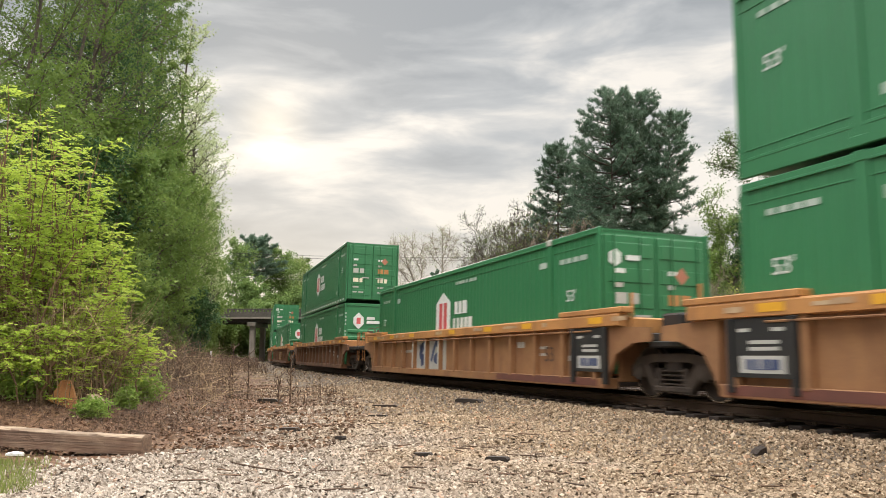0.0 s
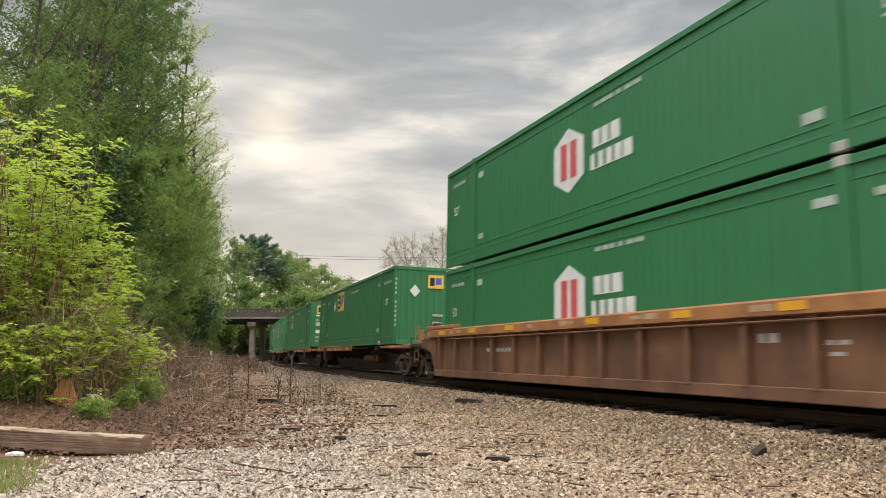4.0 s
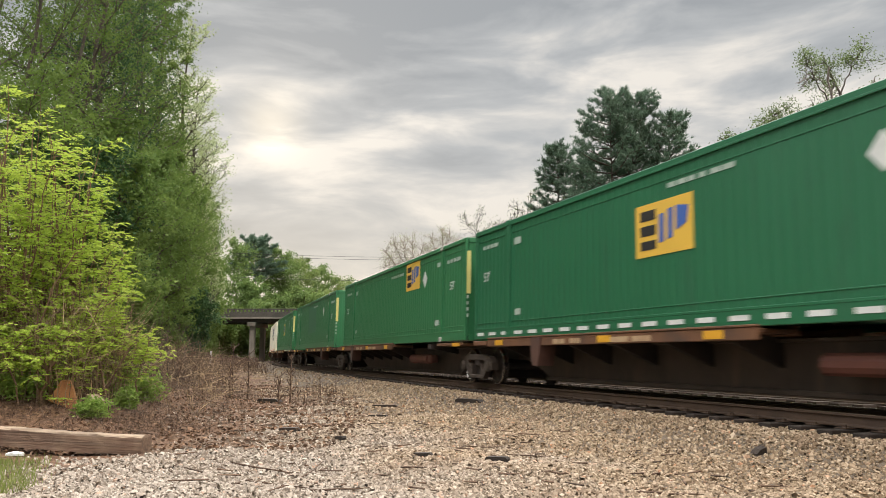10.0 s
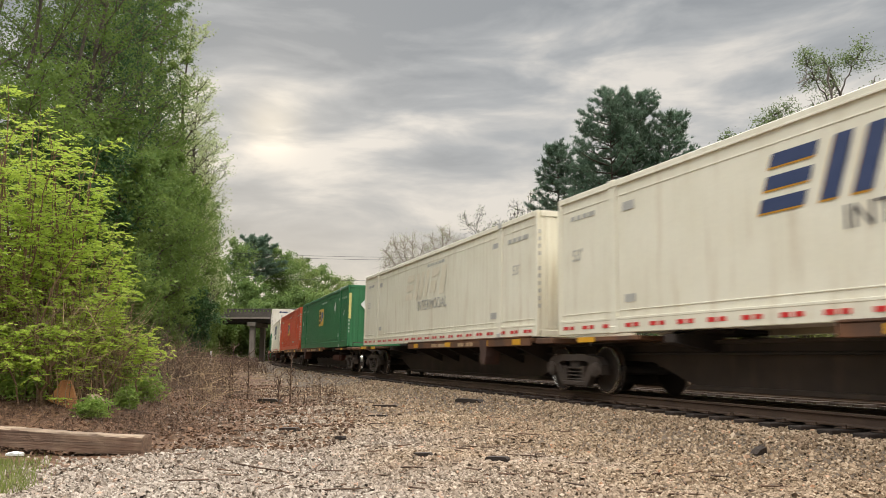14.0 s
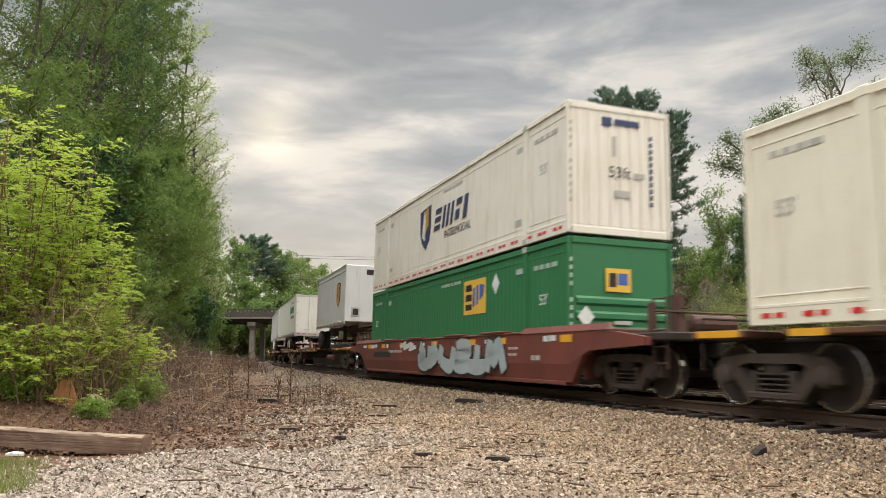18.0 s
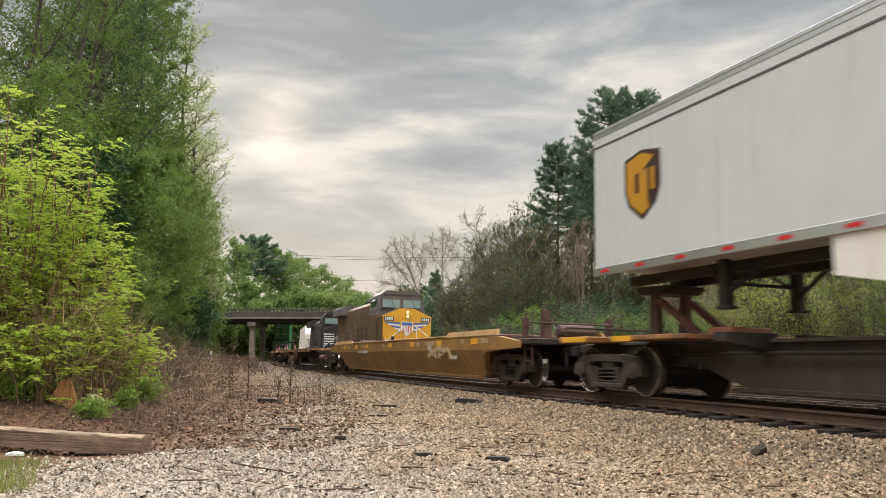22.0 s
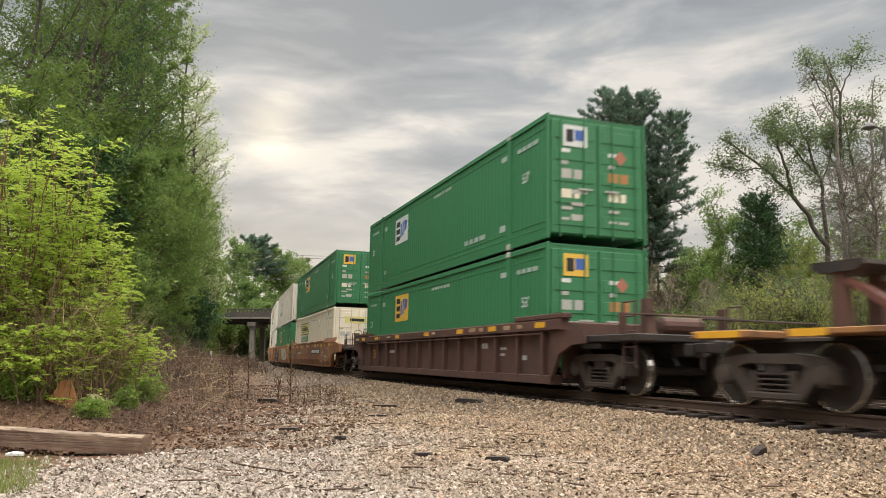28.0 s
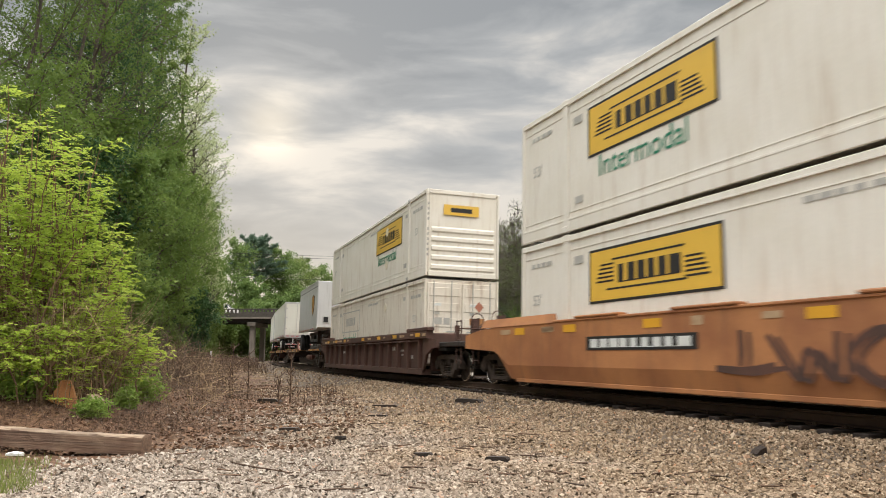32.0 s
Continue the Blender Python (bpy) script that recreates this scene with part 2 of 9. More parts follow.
M["blue"] = surface("blue_marking", (0.05, 0.12, 0.42), 0.5, second=(0.07, 0.15, 0.4), scale=3)
M["pink"] = surface("pink_red_marking", (0.62, 0.09, 0.10), 0.5, second=(0.6, 0.14, 0.13), scale=3)
M["bright_red"] = surface("fresh_bright_red_paint", (0.70, 0.055, 0.035), 0.45, second=(0.60, 0.05, 0.03), scale=3)
M["faded_pink"] = surface("faded_pink_marking", (0.42, 0.16, 0.10), 0.6, second=(0.34, 0.14, 0.085), scale=3, amount=0.8)
M["red_mark"] = surface("red_reflector", (0.65, 0.03, 0.03), 0.35, second=(0.5, 0.03, 0.03), scale=3)
M["teal"] = surface("teal_green_marking", (0.01, 0.22, 0.12), 0.5, second=(0.02, 0.26, 0.15), scale=3)
M["faint"] = surface("faded_grey_marking", (0.42, 0.41, 0.38), 0.6, second=(0.52, 0.51, 0.47), scale=3)
M["pale_spray"] = surface("pale_green_white_spray_paint", (0.42, 0.43, 0.36), 0.55, second=(0.60, 0.62, 0.47), scale=1.2, amount=0.8)
M["silver"] = surface("silver_blue_spray_paint", (0.33, 0.37, 0.38), 0.45, second=(0.42, 0.50, 0.52), scale=1.0, amount=0.8)
M["red_oxide"] = surface("worn_red_paint", (0.15, 0.052, 0.036), 0.7, second=(0.085, 0.033, 0.026), scale=3)
M["gold"] = surface("gold_marking", (0.55, 0.27, 0.02), 0.45, second=(0.5, 0.24, 0.02), scale=3)
M["umber"] = surface("dark_brown_marking", (0.05, 0.022, 0.012), 0.5, second=(0.06, 0.03, 0.015), scale=3)
M["rubber"] = surface("black_rubber", (0.018, 0.018, 0.019), 0.8, second=(0.03, 0.03, 0.03), scale=6, bump=0.1)
M["rail"] = surface("rusty_rail_steel", (0.085, 0.052, 0.034), 0.75, 0.2, second=(0.055, 0.034, 0.024), scale=2.5, amount=0.7, bump=0.15, coords="World")
M["tie"] = surface("creosoted_tie_wood", (0.042, 0.027, 0.019), 0.85, second=(0.024, 0.017, 0.013), scale=5, amount=0.7, fine=60, fine_amount=0.4, bump=0.4, random_by="object")
M["concrete"] = surface("weathered_concrete", (0.20, 0.175, 0.15), 0.85, second=(0.13, 0.115, 0.10), scale=0.5, amount=0.7, dirt=(0.055, 0.05, 0.045), dirt_amount=0.6, streak=True, bump=0.2, coords="World")
M["loco_yellow"] = surface("armour_yellow_paint", (0.70, 0.36, 0.025), 0.4, second=(0.58, 0.28, 0.03), scale=1.0, amount=0.5, dirt=(0.2, 0.11, 0.04), dirt_amount=0.4, streak=True)
# soot on the hood and nose sides, plus their shade put into the colour
M["loco_yellow_flank"] = surface("sooty_shade_toned_yellow_paint", (0.137, 0.077, 0.026), 0.6, second=(0.068, 0.041, 0.018), scale=1.2, amount=0.7, dirt=(0.043, 0.028, 0.019), dirt_amount=0.6, streak=True)
M["loco_grey"] = surface("sooty_grey_paint", (0.115, 0.105, 0.105), 0.55, second=(0.07, 0.065, 0.063), scale=1.2, amount=0.7)
M["glass"] = surface("dark_window_glass", (0.03, 0.045, 0.048), 0.08, 0.0, fine_amount=0.02, spec=0.9)
M["screen"] = surface("pale_teal_windscreen", (0.16, 0.24, 0.24), 0.1, 0.0, fine_amount=0.02, spec=0.8)
M["lamp"] = bpy.data.materials.new("lit_headlight")
M["lamp"].use_nodes = True
M["lamp"].node_tree.nodes["Principled BSDF"].inputs["Emission Color"].default_value = (1.0, 0.85, 0.55, 1)
M["lamp"].node_tree.nodes["Principled BSDF"].inputs["Emission Strength"].default_value = 2.4


# ---------------------------------------------------------------- mesh helpers
class Geo:
    """Collects vertices and faces of one mesh."""

    def __init__(self):
        self.v, self.f = [], []

    def add(self, vs, fs):
        n = len(self.v)
        self.v += [tuple(p) for p in vs]
        self.f += [tuple(i + n for i in f) for f in fs]
        return self

    def box(self, x0, x1, y0, y1, z0, z1, c=0.0):
        """A box, with its edges chamfered by c."""
        if c <= 0:
            return self.add([(x, y, z) for x in (x0, x1) for y in (y0, y1) for z in (z0, z1)],
                            [(0, 1, 3, 2), (4, 6, 7, 5), (0, 4, 5, 1), (2, 3, 7, 6), (0, 2, 6, 4), (1, 5, 7, 3)])
        X, Y, Z = (x0, x1), (y0, y1), (z0, z1)
        vs, ix = [], {}
        for i in (0, 1):
            for j in (0, 1):
                for k in (0, 1):
                    dx, dy, dz = (c if i == 0 else -c), (c if j == 0 else -c), (c if k == 0 else -c)
                    for a, p in enumerate(((X[i], Y[j] + dy, Z[k] + dz), (X[i] + dx, Y[j], Z[k] + dz), (X[i] + dx, Y[j] + dy, Z[k]))):
                        ix[i, j, k, a] = len(vs)
                        vs.append(p)
        fs = []
        for i in (0, 1):
            q = [(i, 0, 0, 0), (i, 1, 0, 0), (i, 1, 1, 0), (i, 0, 1, 0)]
            fs.append([ix[k] for k in (q if i else q[::-1])])
            q = [(0, i, 0, 1), (0, i, 1, 1), (1, i, 1, 1), (1, i, 0, 1)]
            fs.append([ix[k] for k in (q if i else q[::-1])])
            q = [(0, 0, i, 2), (1, 0, i, 2), (1, 1, i, 2), (0, 1, i, 2)]
            fs.append([ix[k] for k in (q if i else q[::-1])])
        for i in (0, 1):
            for j in (0, 1):
                fs.append([ix[i, j, 0, 0], ix[i, j, 1, 0], ix[i, j, 1, 1], ix[i, j, 0, 1]])
                fs.append([ix[i, 0, j, 0], ix[i, 1, j, 0], ix[i, 1, j, 2], ix[i, 0, j, 2]])
                fs.append([ix[0, i, j, 1], ix[1, i, j, 1], ix[1, i, j, 2], ix[0, i, j, 2]])
        for i in (0, 1):
            for j in (0, 1):
                for k in (0, 1):
                    fs.append([ix[i, j, k, 0], ix[i, j, k, 1], ix[i, j, k, 2]])
        return self.add(vs, fs)

    def prism(self, pts, axis, a, b):
        """A flat outline swept along an axis from a to b. For axis y the outline is (x, z), for x (y, z), for z (x, y)."""
        def at(p, d):
            return {"y": (p[0], d, p[1]), "x": (d, p[0], p[1]), "z": (p[0], p[1], d)}[axis]
        n = len(pts)
        vs = [at(p, a) for p in pts] + [at(p, b) for p in pts]
        fs = [tuple(range(n)), tuple(range(2 * n - 1, n - 1, -1))] + [(i, i + n, (i + 1) % n + n, (i + 1) % n) for i in range(n)]
        return self.add(vs, fs)

    def tube(self, p, q, r0, r1=None, n=8):
        """A tapered round bar from p to q."""
        r1 = r0 if r1 is None else r1
        p, q = Vector(p), Vector(q)
        d = (q - p).normalized()
        a = d.orthogonal().normalized()
        b = d.cross(a)
        vs = [p + (a * cos(2 * pi * i / n) + b * sin(2 * pi * i / n)) * r0 for i in range(n)]
        vs += [q + (a * cos(2 * pi * i / n) + b * sin(2 * pi * i / n)) * r1 for i in range(n)]
        return self.add(vs, [tuple(range(n - 1, -1, -1)), tuple(range(n, 2 * n))] + [(i, (i + 1) % n, (i + 1) % n + n, i + n) for i in range(n)])

    def path(self, pts, r, n=5):
        """One round bar through several points."""
        vs = []
        for i, p in enumerate(pts):
            d = (Vector(pts[min(i + 1, len(pts) - 1)]) - Vector(pts[max(i - 1, 0)])).normalized()
            a = d.cross(Vector((0, 0, 1))).normalized()
            b = d.cross(a)
            vs += [Vector(p) + (a * cos(2 * pi * j / n) + b * sin(2 * pi * j / n)) * r for j in range(n)]
        m = len(pts)
        return self.add(vs, [tuple(range(n - 1, -1, -1)), tuple(range((m - 1) * n, m * n))] + [(k * n + j, k * n + (j + 1) % n, (k + 1) * n + (j + 1) % n, (k + 1) * n + j) for k in range(m - 1) for j in range(n)])

    def ring(self, center, R, r, n=14, m=5):
        """A ring of round section, its axis along x."""
        vs = [(center[0] + r * sin(2 * pi * j / m), center[1] + (R + r * cos(2 * pi * j / m)) * cos(2 * pi * i / n), center[2] + (R + r * cos(2 * pi * j / m)) * sin(2 * pi * i / n)) for i in range(n) for j in range(m)]
        return self.add(vs, [(i * m + j, i * m + (j + 1) % m, (i + 1) % n * m + (j + 1) % m, (i + 1) % n * m + j) for i in range(n) for j in range(m)])

    def lathe(self, profile, center, axis="y", n=24, caps=True):
        """A turned body: profile of (distance along the axis, radius)."""
        vs, fs = [], []
        for d, r in profile:
            for i in range(n):
                u, w = r * cos(2 * pi * i / n), r * sin(2 * pi * i / n)
                o = {"y": (u, d, w), "x": (d, u, w), "z": (u, w, d)}[axis]
                vs.append((center[0] + o[0], center[1] + o[1], center[2] + o[2]))
        m = len(profile)
        for k in range(m - 1):
            for i in range(n):
                j = (i + 1) % n
                fs.append((k * n + i, k * n + j, (k + 1) * n + j, (k + 1) * n + i))
        if caps:
            fs += [tuple(range(n - 1, -1, -1)), tuple(range((m - 1) * n, m * n))]
        return self.add(vs, fs)

    def mesh(self, name, material, smooth=False):
        me = bpy.data.meshes.new(name)
        me.from_pydata(self.v, [], self.f)
        bm = bmesh.new()
        bm.from_mesh(me)
        bmesh.ops.recalc_face_normals(bm, faces=bm.faces)
        bm.to_mesh(me)
        bm.free()
        me.materials.append(material)
        if smooth:
            me.polygons.foreach_set("use_smooth", [True] * len(me.polygons))
        return me


def part(name, geo, material, parent, label="", smooth=False, at=None):
    """Links a mesh as one object under a thing or a part. geo: a Geo, or a mesh that alike parts share."""
    me = geo.mesh(name, material, smooth) if isinstance(geo, Geo) else geo
    ob = new(name, me)
    ob.parent = parent
    if at is not None:
        ob.matrix_basis = at
    if label:
        ob["label"] = label
    return ob


def thing(name, label, category, group="", at=None, geo=None, material=None, kind="", smooth=False):
    """A top-level thing: an Empty at its base, or one mesh."""
    ob = new(name, geo.mesh(name, material, smooth) if geo else None)
    if at is not None:
        ob.matrix_basis = at
    return tagged(ob, label, category, group, kind)


def big_mesh(name, verts, faces, material, smooth=False):
    """A large mesh from arrays; all faces have the same number of corners."""
    me = bpy.data.meshes.new(name)
    verts, faces = np.asarray(verts, dtype=np.float32), np.asarray(faces, dtype=np.int32)
    k = faces.shape[1]
    me.vertices.add(len(verts))
    me.vertices.foreach_set("co", verts.ravel())
    me.loops.add(faces.size)
    me.loops.foreach_set("vertex_index", faces.ravel())
    me.polygons.add(len(faces))
    me.polygons.foreach_set("loop_start", np.arange(0, faces.size, k, dtype=np.int32))
    me.polygons.foreach_set("use_smooth", np.full(len(faces), smooth))
    me.update(calc_edges=True)
    me.materials.append(material)
    return me


# ---------------------------------------------------------------- the line of the track
X0, HEAD, BEND, CANT, SPEED = 10.007, radians(-21.99), -0.0015, 1.236, 19.4
S_FAR, S_NEAR = 150.0, -40.0


def track_point(s, side=0.0):
    """The near track's centre line, s metres away along it: a curve to the right with straight ends. side: metres to the far side."""
    e = max(S_NEAR, min(S_FAR, s))
    th = HEAD - BEND * e
    x = X0 + (cos(th) - cos(HEAD)) / BEND
    y = (sin(HEAD) - sin(th)) / BEND
    x, y = x + sin(th) * (s - e), y + cos(th) * (s - e)
    return Vector((x + cos(th) * side, y - sin(th) * side, 0.0)), th


def car_pose(s, half, side=0.0, dx=0.0, dz=0.0, turned=False):
    """The pose of a car whose two bogies stand half a bogie distance before and behind s. Local x points the way the train goes."""
    a, _ = track_point(s - half, side)
    b, _ = track_point(s + half, side)
    d = a - b
    m = Matrix.Translation((a + b) / 2) @ Matrix.Rotation(atan2(d.y, d.x), 4, "Z") @ Matrix.Rotation(radians(-CANT), 4, "X")
    return m @ Matrix.Translation((dx, 0, dz)) @ Matrix.Rotation(pi if turned else 0.0, 4, "Z")


RUN = []        # (thing, offset along the train, half bogie distance, dx, dz)


def runs(ob, offset, half=8.5, dx=0.0, dz=0.0, turned=False):
    """Notes a thing that travels with the train; motions() keys it. turned: it rides with its rear end first."""
    RUN.append((ob, offset, half, dx, dz, turned))
    ob.matrix_basis = car_pose(offset, half, 0, dx, dz, turned)
    return ob

# ---------------------------------------------------------------- ground
RAD = 1.0 / abs(BEND)
CEN = np.array([X0 + RAD * cos(HEAD), -RAD * sin(HEAD)])
PLAIN = -0.45


def lateral(x, y):
    """Metres from the near track's centre line, positive on the camera's side."""
    return np.hypot(x - CEN[0], y - CEN[1]) - RAD


def smooth01(v, a, b):
    t = np.clip((v - a) / (b - a), 0, 1)
    return t * t * (3 - 2 * t)


def gravel_edge(y):
    """How far from the track the gravel reaches; the bank and its brush begin there."""
    return 3.2 + 58.0 / np.maximum(y, 3.0)


def ground_z(x, y):
    x, y = np.asarray(x, float), np.asarray(y, float)
    lat = lateral(x, y)
    edge = gravel_edge(y)
    z = PLAIN + 0.215 * (1 - smooth01(lat, 1.55, 2.9)) * smooth01(lat, -7.6, -6.2)
    bump = 0.03 * np.sin(x * 1.7 + np.sin(y * 0.9)) + 0.025 * np.sin(y * 2.3 + 1.3 * np.sin(x * 1.1))
    z = z + bump * smooth01(lat, 2.6, 3.6)
    z = z + 0.75 * smooth01(lat - edge, 0.6, 4.5) * smooth01(y, 9.6, 14.0) + 2.0 * smooth01(lat - edge, 4.5, 30.0) * smooth01(y, 8.0, 30.0)
    z = z + 1.2 * smooth01(-lat, 9.0, 20.0)
    return z


def spread(a, b, lo, hi, step, grow):
    """Grid lines: even between a and b, then wider and wider to lo and hi."""
    v = list(np.arange(a, b + step, step))
    d, e = step, step
    while v[-1] < hi:
        d *= grow
        v.append(v[-1] + d)
    while v[0] > lo:
        e *= grow
        v.insert(0, v[0] - e)
    return np.array(v)


def build_ground():
    xs, ys = spread(-16, 16, -1500, 1500, 0.3, 1.13), spread(2, 34, -1200, 2500, 0.3, 1.10)
    gx, gy = np.meshgrid(xs, ys)
    v = np.stack([gx.ravel(), gy.ravel(), ground_z(gx, gy).ravel()], 1)
    nx = len(xs)
    i = (np.arange(len(ys) - 1)[:, None] * nx + np.arange(nx - 1)[None]).ravel()
    f = np.stack([i, i + 1, i + nx + 1, i + nx], 1)
    m = bpy.data.materials.new("gravelly_ground")
    m.use_nodes = True
    t = Nodes(m.node_tree)
    bsdf = m.node_tree.nodes["Principled BSDF"]
    pos = t.n("ShaderNodeNewGeometry").outputs["Position"]
    sep = t.n("ShaderNodeSeparateXYZ", {0: pos})
    dx = t.math("SUBTRACT", sep.outputs[0], float(CEN[0]))
    dy = t.math("SUBTRACT", sep.outputs[1], float(CEN[1]))
    lat = t.math("SUBTRACT", t.math("SQRT", t.math("ADD", t.math("MULTIPLY", dx, dx), t.math("MULTIPLY", dy, dy))), RAD)
    wob = t.math("MULTIPLY", t.math("SUBTRACT", t.noise(pos, 0.5, 5.0, 0.6), 0.5), 5.0)
    edge = t.math("ADD", t.math("DIVIDE", 58.0, t.math("MAXIMUM", sep.outputs[1], 3.0)), 3.2)
    lw = t.math("ADD", t.math("SUBTRACT", lat, edge), wob)
    vor = t.n("ShaderNodeTexVoronoi", {"Vector": pos, "Scale": 30.0})
    stone = t.ramp(vor.outputs["Color"], [(0.2, (0.16, 0.12, 0.085)), (0.5, (0.255, 0.195, 0.14)), (0.8, (0.36, 0.295, 0.225))])
    stone = t.mix(t.mapr(vor.outputs["Distance"], 0.02, 0.03), stone, (0.12, 0.09, 0.065, 1))
    litter_n = t.noise(pos, 9.0, 8.0, 0.7)
    litter = t.ramp(litter_n, [(0.3, (0.043, 0.024, 0.014)), (0.5, (0.109, 0.059, 0.035)), (0.7, (0.195, 0.118, 0.070))])
    wood = t.ramp(t.noise(pos, 5.0, 7.0, 0.7), [(0.3, (0.03, 0.035, 0.015)), (0.55, (0.09, 0.08, 0.035)), (0.75, (0.12, 0.13, 0.04))])
    col = t.mix(t.mapr(lw, -1.2, 0.4), stone, litter)
    col = t.mix(t.mapr(lw, 3.5, 6.0), col, wood)
    col = t.mix(t.mapr(lat, -8.0, -9.5), col, wood)
    m.node_tree.links.new(col, bsdf.inputs["Base Color"])
    bsdf.inputs["Roughness"].default_value = 0.9
    bsdf.inputs["Specular IOR Level"].default_value = 0.2
    h = t.math("ADD", t.math("MULTIPLY", vor.outputs["Distance"], -0.8), t.math("MULTIPLY", litter_n, 0.5))
    b = t.n("ShaderNodeBump", {"Strength": 0.8, "Distance": 0.03, "Height": h})
    m.node_tree.links.new(b.outputs[0], bsdf.inputs["Normal"])
    tagged(new("ground", big_mesh("ground", v, f, m, True)), "gravel clearing, leaf litter and low grassy bank", "ground", kind="structure")


build_ground()
rng = np.random.default_rng(7)


def stones(n_xy, sizes, material, name, label, kind="stuff", sink=0.3):
    """Broken stones: jittered blocks, each turned its own way, lying on the ground."""
    n = len(n_xy)
    a = np.arange(5) * 2 * np.pi / 5
    b = np.arange(3) * 2 * np.pi / 3 + 0.4
    foot = np.concatenate([np.stack([np.cos(a), np.sin(a), np.full(5, -0.7)], 1), np.stack([0.72 * np.cos(b), 0.72 * np.sin(b), np.full(3, 1.0)], 1)])
    tri = np.array([(0, 1, 5), (1, 6, 5), (1, 2, 6), (2, 3, 6), (3, 7, 6), (3, 4, 7), (4, 0, 7), (0, 5, 7), (5, 6, 7)])
    loc = foot[None] * rng.uniform(0.68, 1.12, (n, 8, 3))
    loc *= (np.stack([rng.uniform(0.85, 1.35, n), rng.uniform(0.7, 1.05, n), rng.uniform(0.55, 0.85, n)], 1) * sizes[:, None])[:, None, :] * 0.5
    q = rng.normal(size=(n, 4))
    q[:, 1:3] *= 0.45
    q /= np.linalg.norm(q, axis=1, keepdims=True)
    w, x, y, z = q.T
    R = np.stack([1 - 2 * (y * y + z * z), 2 * (x * y - z * w), 2 * (x * z + y * w), 2 * (x * y + z * w), 1 - 2 * (x * x + z * z), 2 * (y * z - x * w), 2 * (x * z - y * w), 2 * (y * z + x * w), 1 - 2 * (x * x + y * y)], 1).reshape(n, 3, 3)
    loc = np.einsum("nij,nkj->nki", R, loc)
    loc[:, :, 0] += n_xy[:, 0:1]
    loc[:, :, 1] += n_xy[:, 1:2]
    loc[:, :, 2] += (ground_z(n_xy[:, 0], n_xy[:, 1]) + sizes * (0.5 - sink) * 0.55)[:, None]
    f = (tri[None] + (np.arange(n) * 8)[:, None, None]).reshape(-1, 3)
    return tagged(new(name, big_mesh(name, loc.reshape(-1, 3), f, material)), label, "gravel", kind=kind)


def fan(n, d0, d1, spread_deg=36):
    """Random places in front of the camera between two distances."""
    d = np.sqrt(rng.uniform(d0 * d0, d1 * d1, n))
    a = np.radians(rng.uniform(-spread_deg, spread_deg, n))
    return np.stack([np.sin(a) * d, np.cos(a) * d], 1)


def gravel_material():
    """Crushed granite: tan on the ballast, paler grey on the old gravel away from the track, each stone its own shade."""
    m = bpy.data.materials.new("crushed_granite")
    m.use_nodes = True
    t = Nodes(m.node_tree)
    bsdf = m.node_tree.nodes["Principled BSDF"]
    geo = t.n("ShaderNodeNewGeometry")
    pos, r = geo.outputs["Position"], geo.outputs["Random Per Island"]
    sep = t.n("ShaderNodeSeparateXYZ", {0: pos})
    dx = t.math("SUBTRACT", sep.outputs[0], float(CEN[0]))
    dy = t.math("SUBTRACT", sep.outputs[1], float(CEN[1]))
    lat = t.math("SUBTRACT", t.math("SQRT", t.math("ADD", t.math("MULTIPLY", dx, dx), t.math("MULTIPLY", dy, dy))), RAD)
    wob = t.math("MULTIPLY", t.math("SUBTRACT", t.noise(pos, 0.6, 4.0), 0.5), 6.0)
    f = t.mapr(t.math("ADD", lat, wob), 3.5, 8.5)
    tan_c = t.ramp(r, [(0.0, (0.153, 0.106, 0.067)), (0.3, (0.264, 0.189, 0.124)), (0.75, (0.376, 0.283, 0.192)), (0.95, (0.487, 0.389, 0.283)), (1.0, (0.407, 0.207, 0.115))])
    grey_c = t.ramp(r, [(0.0, (0.222, 0.182, 0.148)), (0.3, (0.303, 0.252, 0.208)), (0.7, (0.388, 0.334, 0.280)), (0.95, (0.488, 0.431, 0.370)), (1.0, (0.404, 0.257, 0.180))])
    col = t.mix(f, tan_c, grey_c)
    # earth-stained patches
    col = t.mix(t.math("MULTIPLY", t.mapr(t.noise(pos, 0.8, 5.0, 0.65), 0.5, 0.68), 0.32), col, (0.25, 0.175, 0.125, 1))
    col = t.mix(0.5, col, t.mix(1.0, col, t.ramp(t.noise(pos, 70.0, 3.0), [(0.3, (0.6, 0.58, 0.56)), (0.7, (1.1, 1.1, 1.1))]), "MULTIPLY"))
    m.node_tree.links.new(col, bsdf.inputs["Base Color"])
    bsdf.inputs["Roughness"].default_value = 0.9
    bsdf.inputs["Specular IOR Level"].default_value = 0.2
    return m


M["gravel"] = gravel_material()


def build_gravel():
    xy, sz = [], []
    for n, d0, d1, s in ((46000, 4.5, 9.0, 0.033), (74000, 9.0, 16.0, 0.036), (64000, 16.0, 30.0, 0.048), (22000, 30.0, 62.0, 0.08)):
        p = fan(n, d0, d1)
        lat = lateral(p[:, 0], p[:, 1])
        wob = 1.2 * np.sin(p[:, 1] * 0.7) + 0.8 * np.sin(p[:, 0] * 1.9 + 2)
        keep = (lat > -8) & ((lat + wob * 0.5) < gravel_edge(p[:, 1]) - 0.3 + rng.normal(0, 0.7, n))
        # thin out under the trains
        keep &= (lat > 0.2) | (rng.random(n) < 0.6)
        p = p[keep]
        xy.append(p)
        sz.append(s * rng.lognormal(0, 0.32, len(p)))
    stones(np.concatenate(xy), np.concatenate(sz), M["gravel"], "gravel", "grey and tan crushed-stone ballast and gravel")


